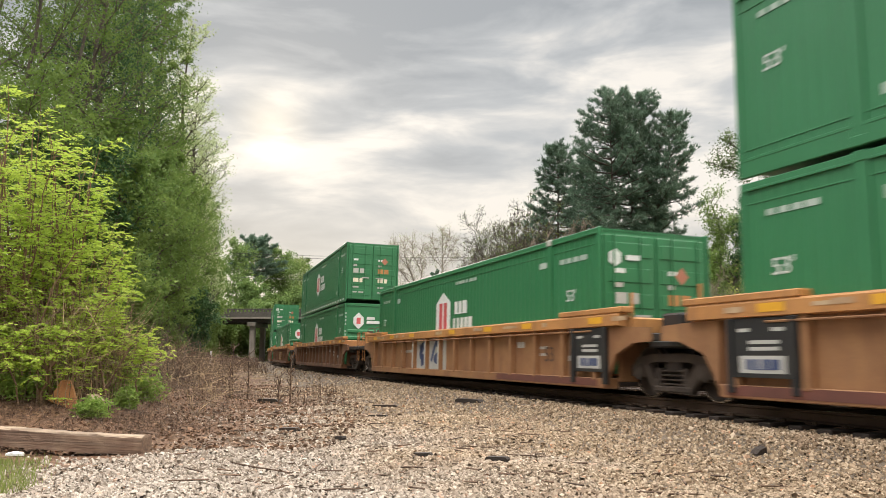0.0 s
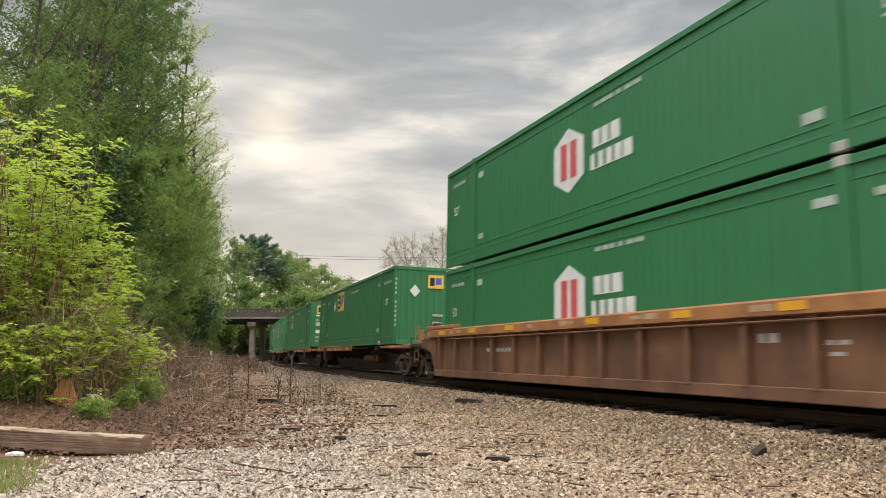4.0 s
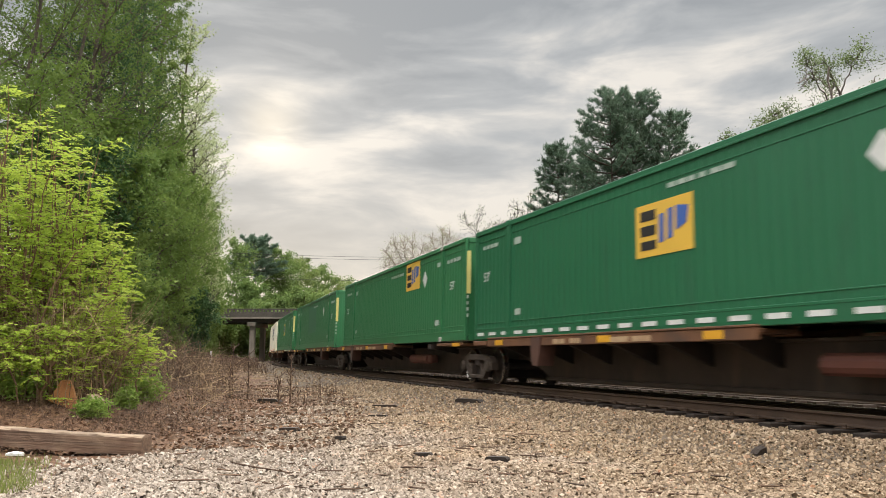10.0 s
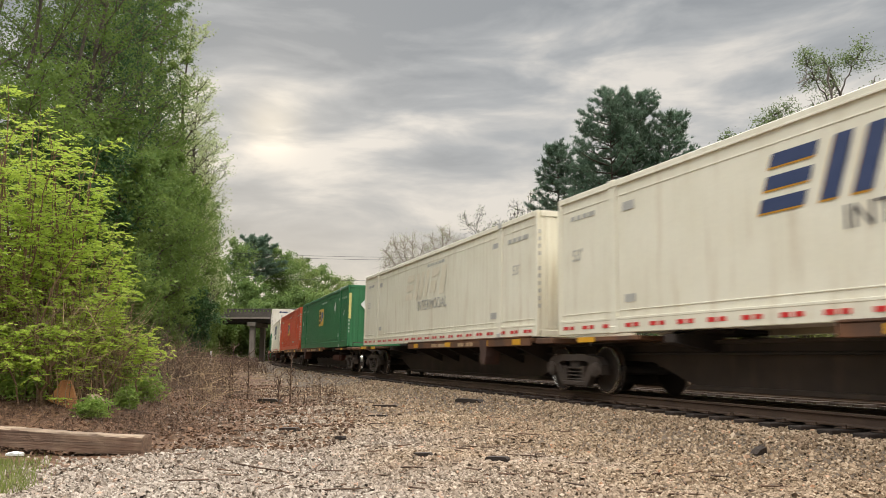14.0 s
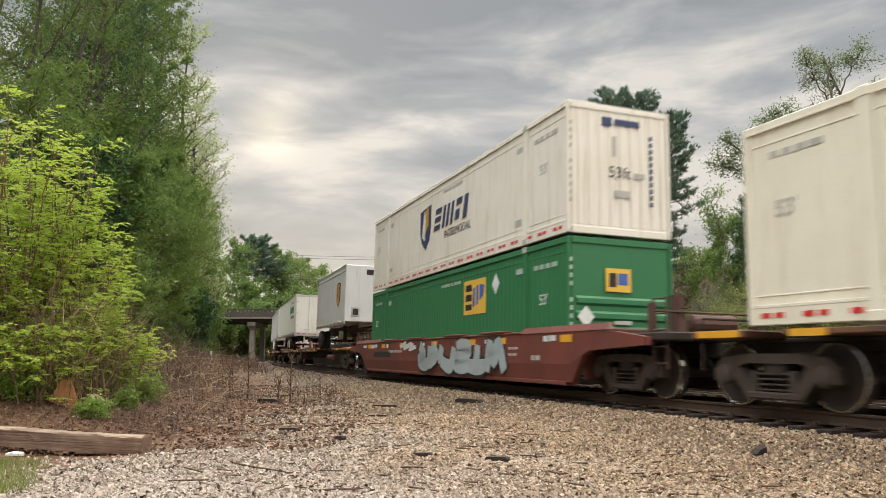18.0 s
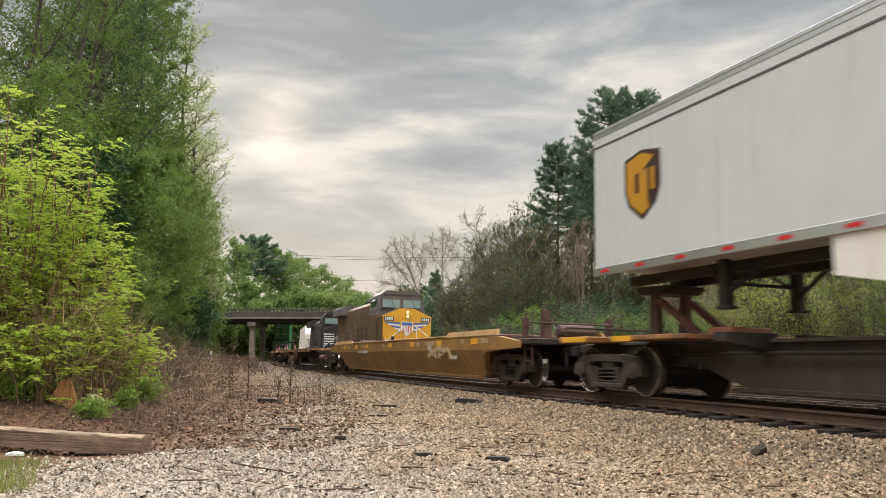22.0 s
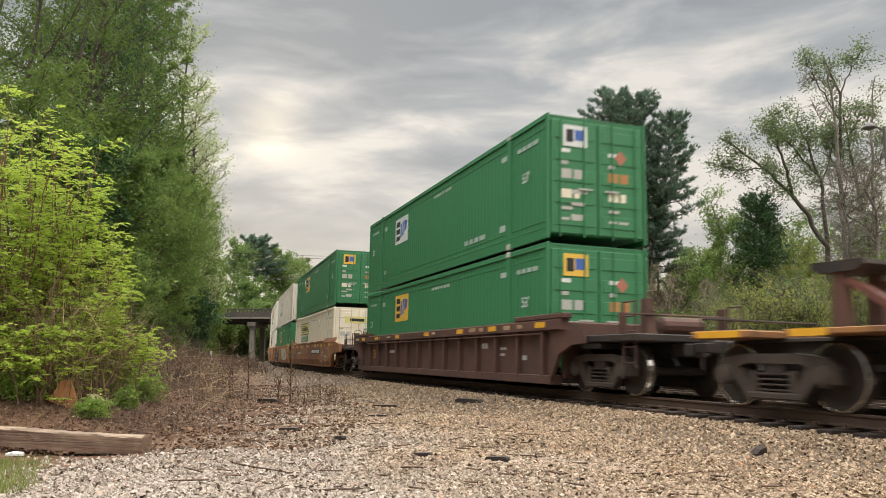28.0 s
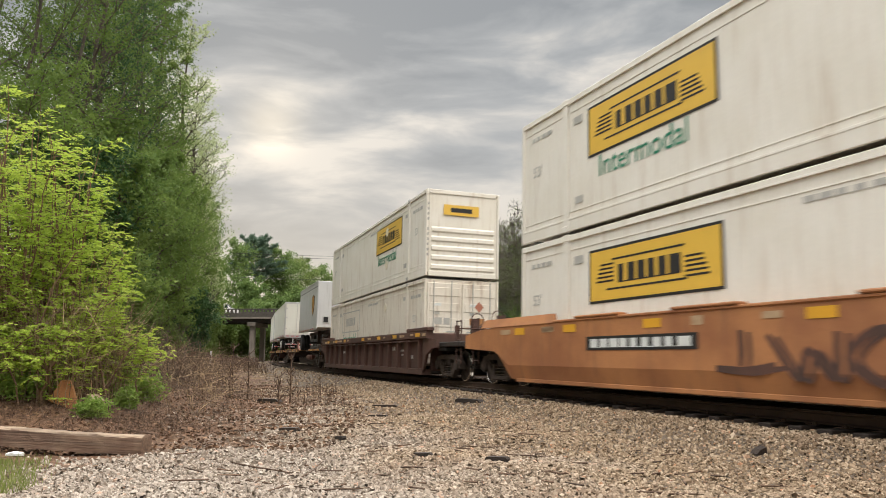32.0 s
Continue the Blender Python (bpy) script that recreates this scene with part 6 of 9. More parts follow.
ROAD_CARS = [(build_road_car("car", "white estate car crossing the bridge", -34.9, False), -33.9, 11.0), (build_road_car("car", "white people carrier crossing the bridge", -36.0, True), -35.2, 32.0)]

# ---------------------------------------------------------------- rolling stock: bogies
def bogie_meshes():
    wheel = Geo().lathe([(-0.07, 0.30), (-0.07, 0.46), (-0.035, 0.50), (-0.03, 0.462), (0.065, 0.452), (0.07, 0.38), (0.03, 0.35), (0.02, 0.20), (0.07, 0.15), (0.09, 0.12)], (0, 0, 0), "y", 28)
    rim = Geo().lathe([(0.060, 0.43), (0.0725, 0.44), (0.069, 0.456), (-0.028, 0.467), (-0.034, 0.44), (0.060, 0.43)], (0, 0, 0), "y", 28, False)
    axle = Geo().tube((0, -0.95, 0), (0, 0.95, 0), 0.085, n=10)
    top = Geo().prism([(-1.12, 0.55), (-0.95, 0.70), (-0.45, 0.76), (0.45, 0.76), (0.95, 0.70), (1.12, 0.55), (0.78, 0.5), (0.5, 0.62), (-0.5, 0.62), (-0.78, 0.5)], "y", -0.08, 0.08)
    for sx in (-1, 1):
        top.prism([(sx * 1.12, 0.55), (sx * 0.74, 0.55), (sx * 0.74, 0.36), (sx * 1.12, 0.36)], "y", -0.09, 0.09)
        top.prism([(sx * 0.86, 0.56), (sx * 0.60, 0.58), (sx * 0.30, 0.10), (sx * 0.48, 0.10)], "y", -0.07, 0.07)
        top.prism([(sx * 0.42, 0.52), (sx * 0.30, 0.52), (sx * 0.30, 0.16), (sx * 0.42, 0.16)], "y", -0.07, 0.07)
    top.box(-0.46, 0.46, -0.09, 0.09, 0.12, 0.22, 0.02)
    cap = Geo().lathe([(-0.06, 0.15), (0.03, 0.15), (0.05, 0.10), (0.06, 0.03)], (0, 0, 0), "y", 12)
    spring = Geo().box(-0.29, 0.29, -0.05, 0.05, 0.0, 0.03, 0.008)
    bolster = Geo().box(-0.34, 0.34, -0.93, 0.93, 0.16, 0.5, 0.03).box(-0.2, 0.2, -1.05, 1.05, 0.44, 0.72, 0.04).box(-0.3, 0.3, -0.3, 0.3, 0.66, 0.86, 0.04)
    return {"wheel": wheel.mesh("wheel", M["wheel_steel"], True), "rim": rim.mesh("rim", M["tread"]), "axle": axle.mesh("axle", M["grime"]),
            "frame": top.mesh("side_frame", M["bogie"]), "cap": cap.mesh("bearing_cap", M["bogie"]),
            "spring": spring.mesh("spring", M["bogie"]), "bolster": bolster.mesh("bolster", M["grime"])}


BOGIE = bogie_meshes()
WB = 0.89


def add_bogie(car, x, scale=1.0):
    """A two-axle bogie under a car, its centre x metres ahead of the car's middle."""
    b = part("bogie", BOGIE["bolster"], None, car, "grimy two-axle freight bogie", at=pose(x, 0, 0))
    for sx in (-1, 1):
        part("axle", BOGIE["axle"], None, b, at=pose(sx * WB, 0, 0.455))
        for sy in (-1, 1):
            part("wheel", BOGIE["wheel"], None, b, at=pose(sx * WB, sy * 0.77, 0.455, 0, 0, 0 if sy > 0 else 180))
            part("rim", BOGIE["rim"], None, b, "polished steel wheel rim", at=pose(sx * WB, sy * 0.77, 0.455, 0, 0, 0 if sy > 0 else 180))
            part("bearing_cap", BOGIE["cap"], None, b, at=pose(sx * WB, sy * 1.08, 0.455, 0, 0, 0 if sy > 0 else 180))
    for sy in (-1, 1):
        part("side_frame", BOGIE["frame"], None, b, at=pose(0, sy * 1.0, 0))
        for k in range(4 if sy < 0 else 0):
            part("spring", BOGIE["spring"], None, b, at=pose(0, sy * 1.0, 0.235 + k * 0.075))
    return b


def add_coupler(car, x, way):
    g = Geo().box(x, x + way * 0.75, -0.09, 0.09, 0.80, 0.98, 0.02) if way > 0 else Geo().box(x + way * 0.75, x, -0.09, 0.09, 0.80, 0.98, 0.02)
    g.box(x + way * 0.75 - 0.12, x + way * 0.75 + 0.12, -0.14, 0.14, 0.76, 1.02, 0.04)
    part("coupler", g, M["grime"], car, "rusty knuckle coupler")


def flat_marks(geo, x, z, w, h, y, rows=1, n=4, seed=0, gap=0.35):
    """Bars in place of small lettering, on a side facing local -y: each line is one comb of bars on a thin base line."""
    rnd = random.Random(seed)
    for r in range(rows):
        zz = z + h - (r + 1) * h / rows
        hh = h / rows * (1 - gap)
        out = [(x, zz), (x + w, zz)]
        step = w / n
        for i in reversed(range(n)):
            ww = step * rnd.uniform(0.55, 0.85)
            a, b = x + i * step, x + i * step + ww
            if i == n - 1:
                b = x + w
            out += [(b, zz + (hh * 0.06 if i < n - 1 else 0.0))] if i < n - 1 else []
            out += [(b, zz + hh), (a, zz + hh)]
            out += [(a, zz + hh * 0.06)] if i else []
        geo.prism(out, "y", y - 0.004, y)
    return geo


# ---------------------------------------------------------------- containers
CL, CW, CH = 16.15, 2.59, 2.89


def text_mesh(words, size, material, name="lettering"):
    c = bpy.data.curves.new(name, "FONT")
    c.body, c.size, c.extrude = words, size, 0.002
    ob = bpy.data.objects.new(name, c)
    scene.collection.objects.link(ob)
    dg = bpy.context.evaluated_depsgraph_get()
    me = bpy.data.meshes.new_from_object(ob.evaluated_get(dg))
    bpy.data.objects.remove(ob)
    me.materials.append(material)
    return me


TEXTS = {}


def side_text(words, size, material, parent, x, z, y, turn=0):
    """Lettering on a side that faces local -y (turn 0), or on the front face, facing +x (turn 90)."""
    k = (words, size, material.name)
    if k not in TEXTS:
        TEXTS[k] = text_mesh(words, size, material)
    at = pose(x, y, z, 90, 0, 0) if turn == 0 else pose(x, y, z, 90, 0, 90)
    return part("lettering", TEXTS[k], None, parent, at=at)


def corrugated_side(geo, x0, x1, y, z0, z1, out, pitch=0.28, depth=0.022):
    """A pressed steel side between two posts; out: -1 faces local -y."""
    n = max(1, round((x1 - x0) / pitch))
    p = (x1 - x0) / n
    xs = []
    for i in range(n):
        a = x0 + i * p
        xs += [(a, 0), (a + p * 0.55, 0), (a + p * 0.65, depth), (a + p * 0.9, depth)]
    xs.append((x1, 0))
    vs = [(x, y - out * d, z) for x, d in xs for z in (z0, z1)]
    geo.add(vs, [(2 * i, 2 * i + 2, 2 * i + 3, 2 * i + 1) for i in range(len(xs) - 1)])
    return geo


def container(paint, front, label, marks, group="", pitch=0.23, depth=0.008, reflect=None, front_paint=None, plates=()):
    """A 53-foot container: its base at local z 0. front: doors, ribs or plain (the end in the way of travel).
    marks: function that draws the logos on a side; it gets the body and the side's y."""
    c = thing("container", label, "shipping container", group)
    hl, hw = CL / 2, CW / 2
    p2 = 2.05            # posts at the 40-foot points
    b = part("body", Geo().box(-hl + 0.02, hl - 0.06, -hw + 0.06, hw - 0.06, 0.12, CH - 0.03), M[paint], c)
    for out in (-1, 1):
        y = out * (hw - 0.03)
        for a, e in ((-hl + 0.12, -hl + p2 - 0.12), (-hl + p2 + 0.12, hl - p2 - 0.12), (hl - p2 + 0.12, hl - 0.12)):
            part("side_panel", corrugated_side(Geo(), a, e, y, 0.28, CH - 0.11, out, pitch, depth), M[paint], c)
    for out in (-1, 1):
        g = Geo().box(-hl + 0.1, hl - 0.1, *sorted((out * hw, out * (hw - 0.06))), CH - 0.11, CH - 0.005, 0.012)
        g.box(-hl + 0.1, hl - 0.1, *sorted((out * (hw + 0.006), out * (hw - 0.03))), CH - 0.13, CH - 0.095, 0.004)
        part("top_rail", g, M[paint], c)
        g = Geo().box(-hl + 0.1, hl - 0.1, *sorted((out * hw, out * (hw - 0.06))), 0.0, 0.28, 0.012)
        g.box(-hl + 0.1, hl - 0.1, *sorted((out * (hw + 0.006), out * (hw - 0.03))), 0.24, 0.285, 0.004)
        for z in ((0.40, CH - 0.33) if out < 0 else ()):
            part("ledge", Geo().box(-hl + 0.12, hl - 0.12, *sorted((out * (hw - 0.022), out * (hw - 0.05))), z, z + 0.022, 0.004), M[paint], c)
        part("bottom_rail", g, M[paint], c)
    post = Geo().box(-0.11, 0.11, -0.08, 0.0, 0.0, CH, 0.015)
    pm = post.mesh("side_post", M[paint])
    for sx in (-1, 1):
        for sy in (-1, 1):
            part("side_post", pm, None, c, at=pose(sx * (hl - p2), sy * (hw + 0.012), 0, 0, 0, 0 if sy > 0 else 180))
            for z in (CH - 0.13, -0.012):
                cast = Geo().box(-0.1, 0.1, -0.10, 0.012, z, z + 0.14, 0.012)
                part("corner_casting", cast, M["faint"] if sx > 0 and sy < 0 else M[paint], c, at=pose(sx * (hl - p2), sy * (hw + 0.012), 0, 0, 0, 0 if sy > 0 else 180))
    cp = Geo().box(-0.12, 0.0, -0.07, 0.0, 0.0, CH, 0.015).mesh("corner_post", M[paint])
    for sx in (-1, 1):
        for sy in (-1, 1):
            part("corner_post", cp, None, c, at=Matrix.Translation((sx * hl, sy * hw, 0)) @ Matrix.Diagonal((sx, sy, 1, 1)))
    roof = Geo().box(-hl + 0.05, hl - 0.05, -hw + 0.05, hw - 0.05, CH - 0.06, CH - 0.022)
    n = 26
    for i in range(n):
        x = -hl + 0.4 + i * (CL - 0.8) / (n - 1)
        roof.box(x - 0.08, x + 0.08, -hw + 0.12, hw - 0.12, CH - 0.022, CH - 0.004)
    part("roof", roof, M[paint], c)
    fp = M[front_paint or paint]
    if front == "doors":
        for sy in (-1, 1):
            y0, y1 = sorted((sy * 0.02, sy * (hw - 0.10)))
            g = Geo().box(hl - 0.07, hl - 0.01, y0, y1, 0.14, CH - 0.14, 0.012)
            d = part("door", g, fp, c, "ribbed steel cargo door")
            for k in range(5):
                z = 0.32 + k * 0.5
                part("rib", Geo().box(hl - 0.012, hl + 0.008, y0 + 0.08, y1 - 0.08, z, z + 0.28, 0.008), fp, d)
            for k in (0.3, 0.82):
                yy = sy * (0.02 + k * (hw - 0.12))
                part("lock_rod", Geo().tube((hl + 0.03, yy, 0.05), (hl + 0.03, yy, CH - 0.08), 0.018, n=6), fp if paint[:5] == "green" else M["faint"], d)
            g = Geo().box(hl + 0.02, hl + 0.05, sy * 0.35 - 0.18, sy * 0.35 + 0.18, 1.15, 1.19)
            part("handle", g, M["faint"], d, "galvanised door handle")
            rnd = random.Random(sy)
            tag_rows = [(2.0, 0.09, "mark"), (1.72, 0.09, "faint"), (1.40, 0.22, "orange" if sy > 0 else "faint"), (0.95, 0.2, "cream"), (0.68, 0.07, "faint"), (0.44, 0.06, "faint")]
            if "six-sided" in label and sy < 0:
                part("placard", Geo().prism([(-0.95 + 0.16 * cos(k * pi / 3 + pi / 6), 2.3 + 0.18 * sin(k * pi / 3 + pi / 6)) for k in range(6)], "x", hl + 0.008, hl + 0.013), M["mark"], d, "small white six-sided emblem")
                part("marking", Geo().box(hl + 0.008, hl + 0.012, -0.7, -0.35, 2.26, 2.36), M["mark"], d)
            elif sy > 0:
                part("placard", Geo().prism([(0.44, 2.0), (0.6, 1.82), (0.76, 2.0), (0.6, 2.18)], "x", hl + 0.009, hl + 0.014), M["faded_pink"], d, "faded pink diamond placard")
            for z, h, mm in tag_rows:
                yy = y0 + 0.25
                for _ in range(rnd.randint(1, 2)):
                    ww = rnd.uniform(0.12, 0.3)
                    part("marking", Geo().box(hl + 0.008, hl + 0.012, yy, min(yy + ww, y1 - 0.1), z, z + h), M[mm], d)
                    yy += ww + 0.06
                    if yy > y1 - 0.25:
                        break
    else:
        bh = part("bulkhead", Geo().box(hl - 0.06, hl - 0.03, -hw + 0.1, hw - 0.1, 0.14, CH - 0.1, 0.008), fp, c, "steel front bulkhead")
        if front == "ribs":
            rib = Geo().prism([(hl - 0.03, 0), (hl + 0.012, 0.05), (hl + 0.012, 0.15), (hl - 0.03, 0.20)], "y", -hw + 0.2, hw - 0.2).mesh("rib", fp)
            for k in range(5):
                part("rib", rib, None, bh, at=pose(0, 0, 0.2 + k * 0.31))
        if front == "plain":
            rib = Geo().box(hl - 0.03, hl - 0.008, 0, 0.1, 0.2, CH - 0.15, 0.006).mesh("rib", fp)
            for k in range(9):
                part("rib", rib, None, bh, at=pose(0, -hw + 0.25 + k * 0.26, 0))
        code = Geo()
        for k in range(11):
            if k != 4:
                code.box(hl + 0.001, hl + 0.005, -hw + 0.04, -hw + 0.1, 2.35 - k * 0.17, 2.44 - k * 0.17)
        part("marking", code, M["faint" if paint[:5] == "white" else "mark_worn"], c, "upright code on the corner post")
        part("header", Geo().box(hl - 0.08, hl, -hw + 0.1, hw - 0.1, CH - 0.14, CH, 0.01), fp, c)
        part("sill", Geo().box(hl - 0.08, hl, -hw + 0.1, hw - 0.1, 0.0, 0.16, 0.01), fp, c)
    g = Geo().box(-hl, -hl + 0.05, -hw + 0.1, hw - 0.1, 0.12, CH - 0.05, 0.01)
    part("rear_end", g, fp, c)
    if reflect:
        for i in range(22):
            x = -hl + 0.45 + i * (CL - 0.9) / 21
            if reflect == "dash":
                part("reflector", Geo().box(x - 0.2, x + 0.2, -hw - 0.01, -hw - 0.004, 0.09, 0.17), M["mark"], c)
            else:
                part("reflector", Geo().box(x - 0.2, x - 0.02, -hw - 0.01, -hw - 0.004, 0.10, 0.17).box(x + 0.05, x + 0.2, -hw - 0.01, -hw - 0.004, 0.10, 0.17), M["red_mark"], c, "red reflector tape")
    marks(c, -hw + 0.021)
    return c


def poly_mark(c, name, pts, y, material, label=""):
    return part(name, Geo().prism(pts, "y", y, y + 0.006), M[material], c, label)


def small_marks(c, y, dark=False, plate=True):
    """Small numbers and data lines near both ends of a side."""
    m = "faint" if dark else "mark_worn"
    hl = CL / 2
    m53 = "faint" if dark else "mark"
    side_text("53'", 0.34, M[m53], c, hl - 1.35, 1.5, y)
    side_text("53'", 0.34, M[m53], c, -hl + 0.55, 1.5, y)
    for k, (x, z, w, h, n) in enumerate(((-hl + 0.5, 2.35, 0.9, 0.14, 4), (-hl + 2.35, 2.25, 0.35, 0.25, 1), (0.2, 2.42, 1.6, 0.13, 6), (hl - 1.6, 2.3, 1.1, 0.16, 4), (-hl + 2.4, 0.55, 0.3, 0.22, 1), (hl - 2.65, 0.5, 0.35, 0.25, 1), (hl - 2.55, 2.3, 0.4, 0.2, 1))):
        part("marking", flat_marks(Geo(), x, z, w, h, y + 0.004, 1, n, k), M[m], c)


def square_marks(logo_x, z=1.5, ground="yellow", diamond=None, ghost=False, dz=2.03):
    """Square logo panel with dark and blue shapes."""
    def draw(c, y):
        small_marks(c, y)
        if ground:
            p = part("logo_panel", Geo().box(logo_x, logo_x + 1.56, y, y + 0.006, z, z + 0.94), M["logo_yellow" if ground == "yellow" else ground], c, "square logo panel with dark and blue shapes")
            yy = y - 0.006
            x = logo_x
            for z0, z1 in ((0.12, 0.28), (0.37, 0.55), (0.64, 0.82)):
                part("logo_shape", Geo().box(x + 0.14, x + 0.58, yy, yy + 0.005, z + z0, z + z1), M["black"], p)
            for u0, u1, v0, v1 in ((0.66, 0.80, 0.20, 0.72), (0.90, 1.04, 0.24, 0.78)):
                part("logo_shape", Geo().prism([(x + u0, z + v0), (x + u1, z + v0 + 0.02), (x + u1 + 0.02, z + v1), (x + u0 + 0.02, z + v1 - 0.02)], "y", yy, yy + 0.005), M["blue"], p)
            part("logo_shape", Geo().prism([(x + 1.14, z + 0.36), (x + 1.40, z + 0.46), (x + 1.46, z + 0.74), (x + 1.14, z + 0.79)], "y", yy, yy + 0.005), M["blue"], p)
        if ghost:
            part("logo_panel", Geo().box(logo_x, logo_x + 3.2, y + 0.002, y + 0.006, 0.95, 2.55), M["green_ghost"], c, "painted-over square where a logo was")
        if diamond is not None:
            poly_mark(c, "placard", [(diamond - 0.23, dz), (diamond, dz - 0.27), (diamond + 0.23, dz), (diamond, dz + 0.27)], y, "mark", "white diamond placard")
        if ground and diamond is None:
            part("marking", flat_marks(Geo(), CL / 2 - 5.1, 0.5, 1.5, 0.2, y + 0.004, 1, 4, 3), M["mark_worn"], c)
    return draw


def hexa_marks(lower=False):
    """White and pink six-sided emblem with white lettering blocks."""
    def draw(c, y):
        small_marks(c, y)
        x, z = -1.45, 0.85
        hexa = [(x, z + 0.3), (x + 0.62, z), (x + 1.24, z + 0.3), (x + 1.24, z + 1.1), (x + 0.62, z + 1.42), (x, z + 1.1)]
        e = poly_mark(c, "emblem", hexa, y, "mark", "white six-sided emblem with a pink-red shape")
        yy = y - 0.006
        for u in (0.3, 0.70):
            part("emblem_shape", Geo().box(x + u, x + u + 0.26, yy, yy + 0.005, z + 0.3, z + 1.1), M["pink"], e)
        part("wordmark", flat_marks(Geo(), x + 1.6, z + 0.72, 0.95, 0.40, y + 0.004, 1, 3, 5, 0.1), M["mark"], c)
        part("wordmark", flat_marks(Geo(), x + 1.5, z + 0.28, 1.45, 0.36, y + 0.004, 1, 5, 6, 0.1), M["mark"], c)
    return draw


def bar(u0, u1, v0=0.0, v1=0.96):
    return [(u0, v0), (u1, v0), (u1, v1), (u0, v1)]


# plain slanted bars: three stacked, two upright, one upright, two stacked, one upright
BLOCKS = [(0, bar(0, 0.75, 0, 0.22)), (0, bar(0, 0.75, 0.37, 0.59)), (0, bar(0, 0.75, 0.74, 0.96)), (0.95, bar(0.04, 0.3)), (0.95, bar(0.5, 0.76)),
          (1.85, bar(0.08, 0.34)), (2.45, bar(0, 0.62, 0.68, 0.96)), (2.45, bar(0, 0.46, 0.1, 0.5)), (3.2, bar(0.1, 0.5))]


def slant_marks(faded=False, shield=False, x=-1.41, z=1.57, kx=1.08, kz=0.85):
    """Slanted dark-blue bars with an orange shadow, and a grey word below."""
    def draw(c, y):
        small_marks(c, y, True)
        for k, (m, o) in enumerate(((("cream" if faded else "gold"), -0.03), (("cream" if faded else "ink"), 0.0))):
            yy = y - 0.003 * k
            sl = 0.28
            for xx, out in BLOCKS:
                X, Z = x + kx * xx + o, z + o
                g = Geo().prism([(X + kx * (u + sl * v), Z + kz * v) for u, v in out], "y", yy, yy + 0.0025)
                part("wordmark", g, M[m], c, "slanted dark-blue block" if k and not faded else "")
        side_text("INTERMODAL", 0.46 * min(1, kx), M["faint" if faded else "loco_grey"], c, x + 1.3 * kx, z - 0.52 * kz, y - 0.002)
        if shield:
            sx = x - 1.4
            s = poly_mark(c, "emblem", [(sx, z + 0.1), (sx + 0.2, z - 0.25), (sx + 0.58, z - 0.5), (sx + 0.95, z - 0.2), (sx + 1.1, z + 0.15), (sx + 1.1, z + 0.95), (sx, z + 0.85)], y, "ink", "dark shield emblem with gold")
            part("emblem_shape", Geo().prism([(sx + 0.4, z - 0.1), (sx + 0.85, z + 0.3), (sx + 0.85, z + 0.95), (sx + 0.55, z + 0.8)], "y", y - 0.006, y - 0.001), M["gold"], s)
            part("emblem_shape", Geo().prism([(sx + 0.2, z), (sx + 0.5, z - 0.2), (sx + 0.6, z + 0.5), (sx + 0.45, z + 0.85)], "y", y - 0.008, y - 0.002), M["mark"], s)
    return draw


def banner_marks(panel="yellow", word=True, x=-5.1, zt=2.4, size=0.62, hgt=0.96):
    """Yellow panel with a black border and lines; a green word below."""
    def draw(c, y):
        small_marks(c, y, True)
        z0 = zt - hgt
        kz = hgt / 0.96
        if panel != "none":
            part("logo_border", Geo().box(x - 0.06, x + 3.76, y + 0.002, y + 0.006, z0 - 0.05, zt + 0.05), M["black"], c)
            p = part("logo_panel", Geo().box(x, x + 3.7, y - 0.002, y + 0.006, z0, zt), M["logo_yellow" if panel == "yellow" else panel], c, "yellow logo panel with dark lines")
            yy = y - 0.006
            for k in range(5):
                z = z0 + kz * (0.22 + k * 0.08)
                part("logo_line", Geo().box(x + 0.2 + 0.04 * k, x + 0.8, yy, yy + 0.003, z + 0.12, z + 0.155), M["black"], p)
                part("logo_line", Geo().box(x + 2.85, x + 3.45 - 0.04 * k, yy, yy + 0.003, z, z + 0.035), M["black"], p)
            part("logo_line", Geo().box(x + 0.55, x + 2.9, yy, yy + 0.003, z0 + 0.18 * kz, z0 + 0.18 * kz + 0.035), M["black"], p)
            part("logo_line", Geo().box(x + 0.75, x + 2.85, yy, yy + 0.003, z0 + 0.74 * kz, z0 + 0.74 * kz + 0.035), M["black"], p)
            part("logo_shape", flat_marks(Geo(), x + 0.95, z0 + 0.3 * kz, 1.8, 0.34 * kz, yy + 0.003, 1, 6, 3, 0.0), M["black"], p)
        else:
            part("logo_outline", Geo().box(x, x + 3.7, y, y + 0.005, z0, z0 + 0.05), M["faint"], c, "faded outlined logo panel")
            part("logo_outline", Geo().box(x, x + 3.7, y, y + 0.005, zt - 0.05, zt), M["faint"], c)
            for xx in (x, x + 3.65):
                part("logo_outline", Geo().box(xx, xx + 0.05, y, y + 0.005, z0 + 0.05, zt - 0.05), M["faint"], c)
            part("logo_shape", flat_marks(Geo(), x + 0.8, z0 + 0.3, 2.0, 0.36, y + 0.004, 1, 7, 3, 0.0), M["faint"], c)
        if word:
            side_text("Intermodal", size, M["teal"], c, x + 0.3, z0 - 0.5, y)
        for zz in (0.9, 2.2):
            part("vent", Geo().lathe([(0.0, 0.18), (-0.012, 0.18), (-0.014, 0.15)], (3.0, y, zz), "y", 12), M["cream"], c)
    return draw


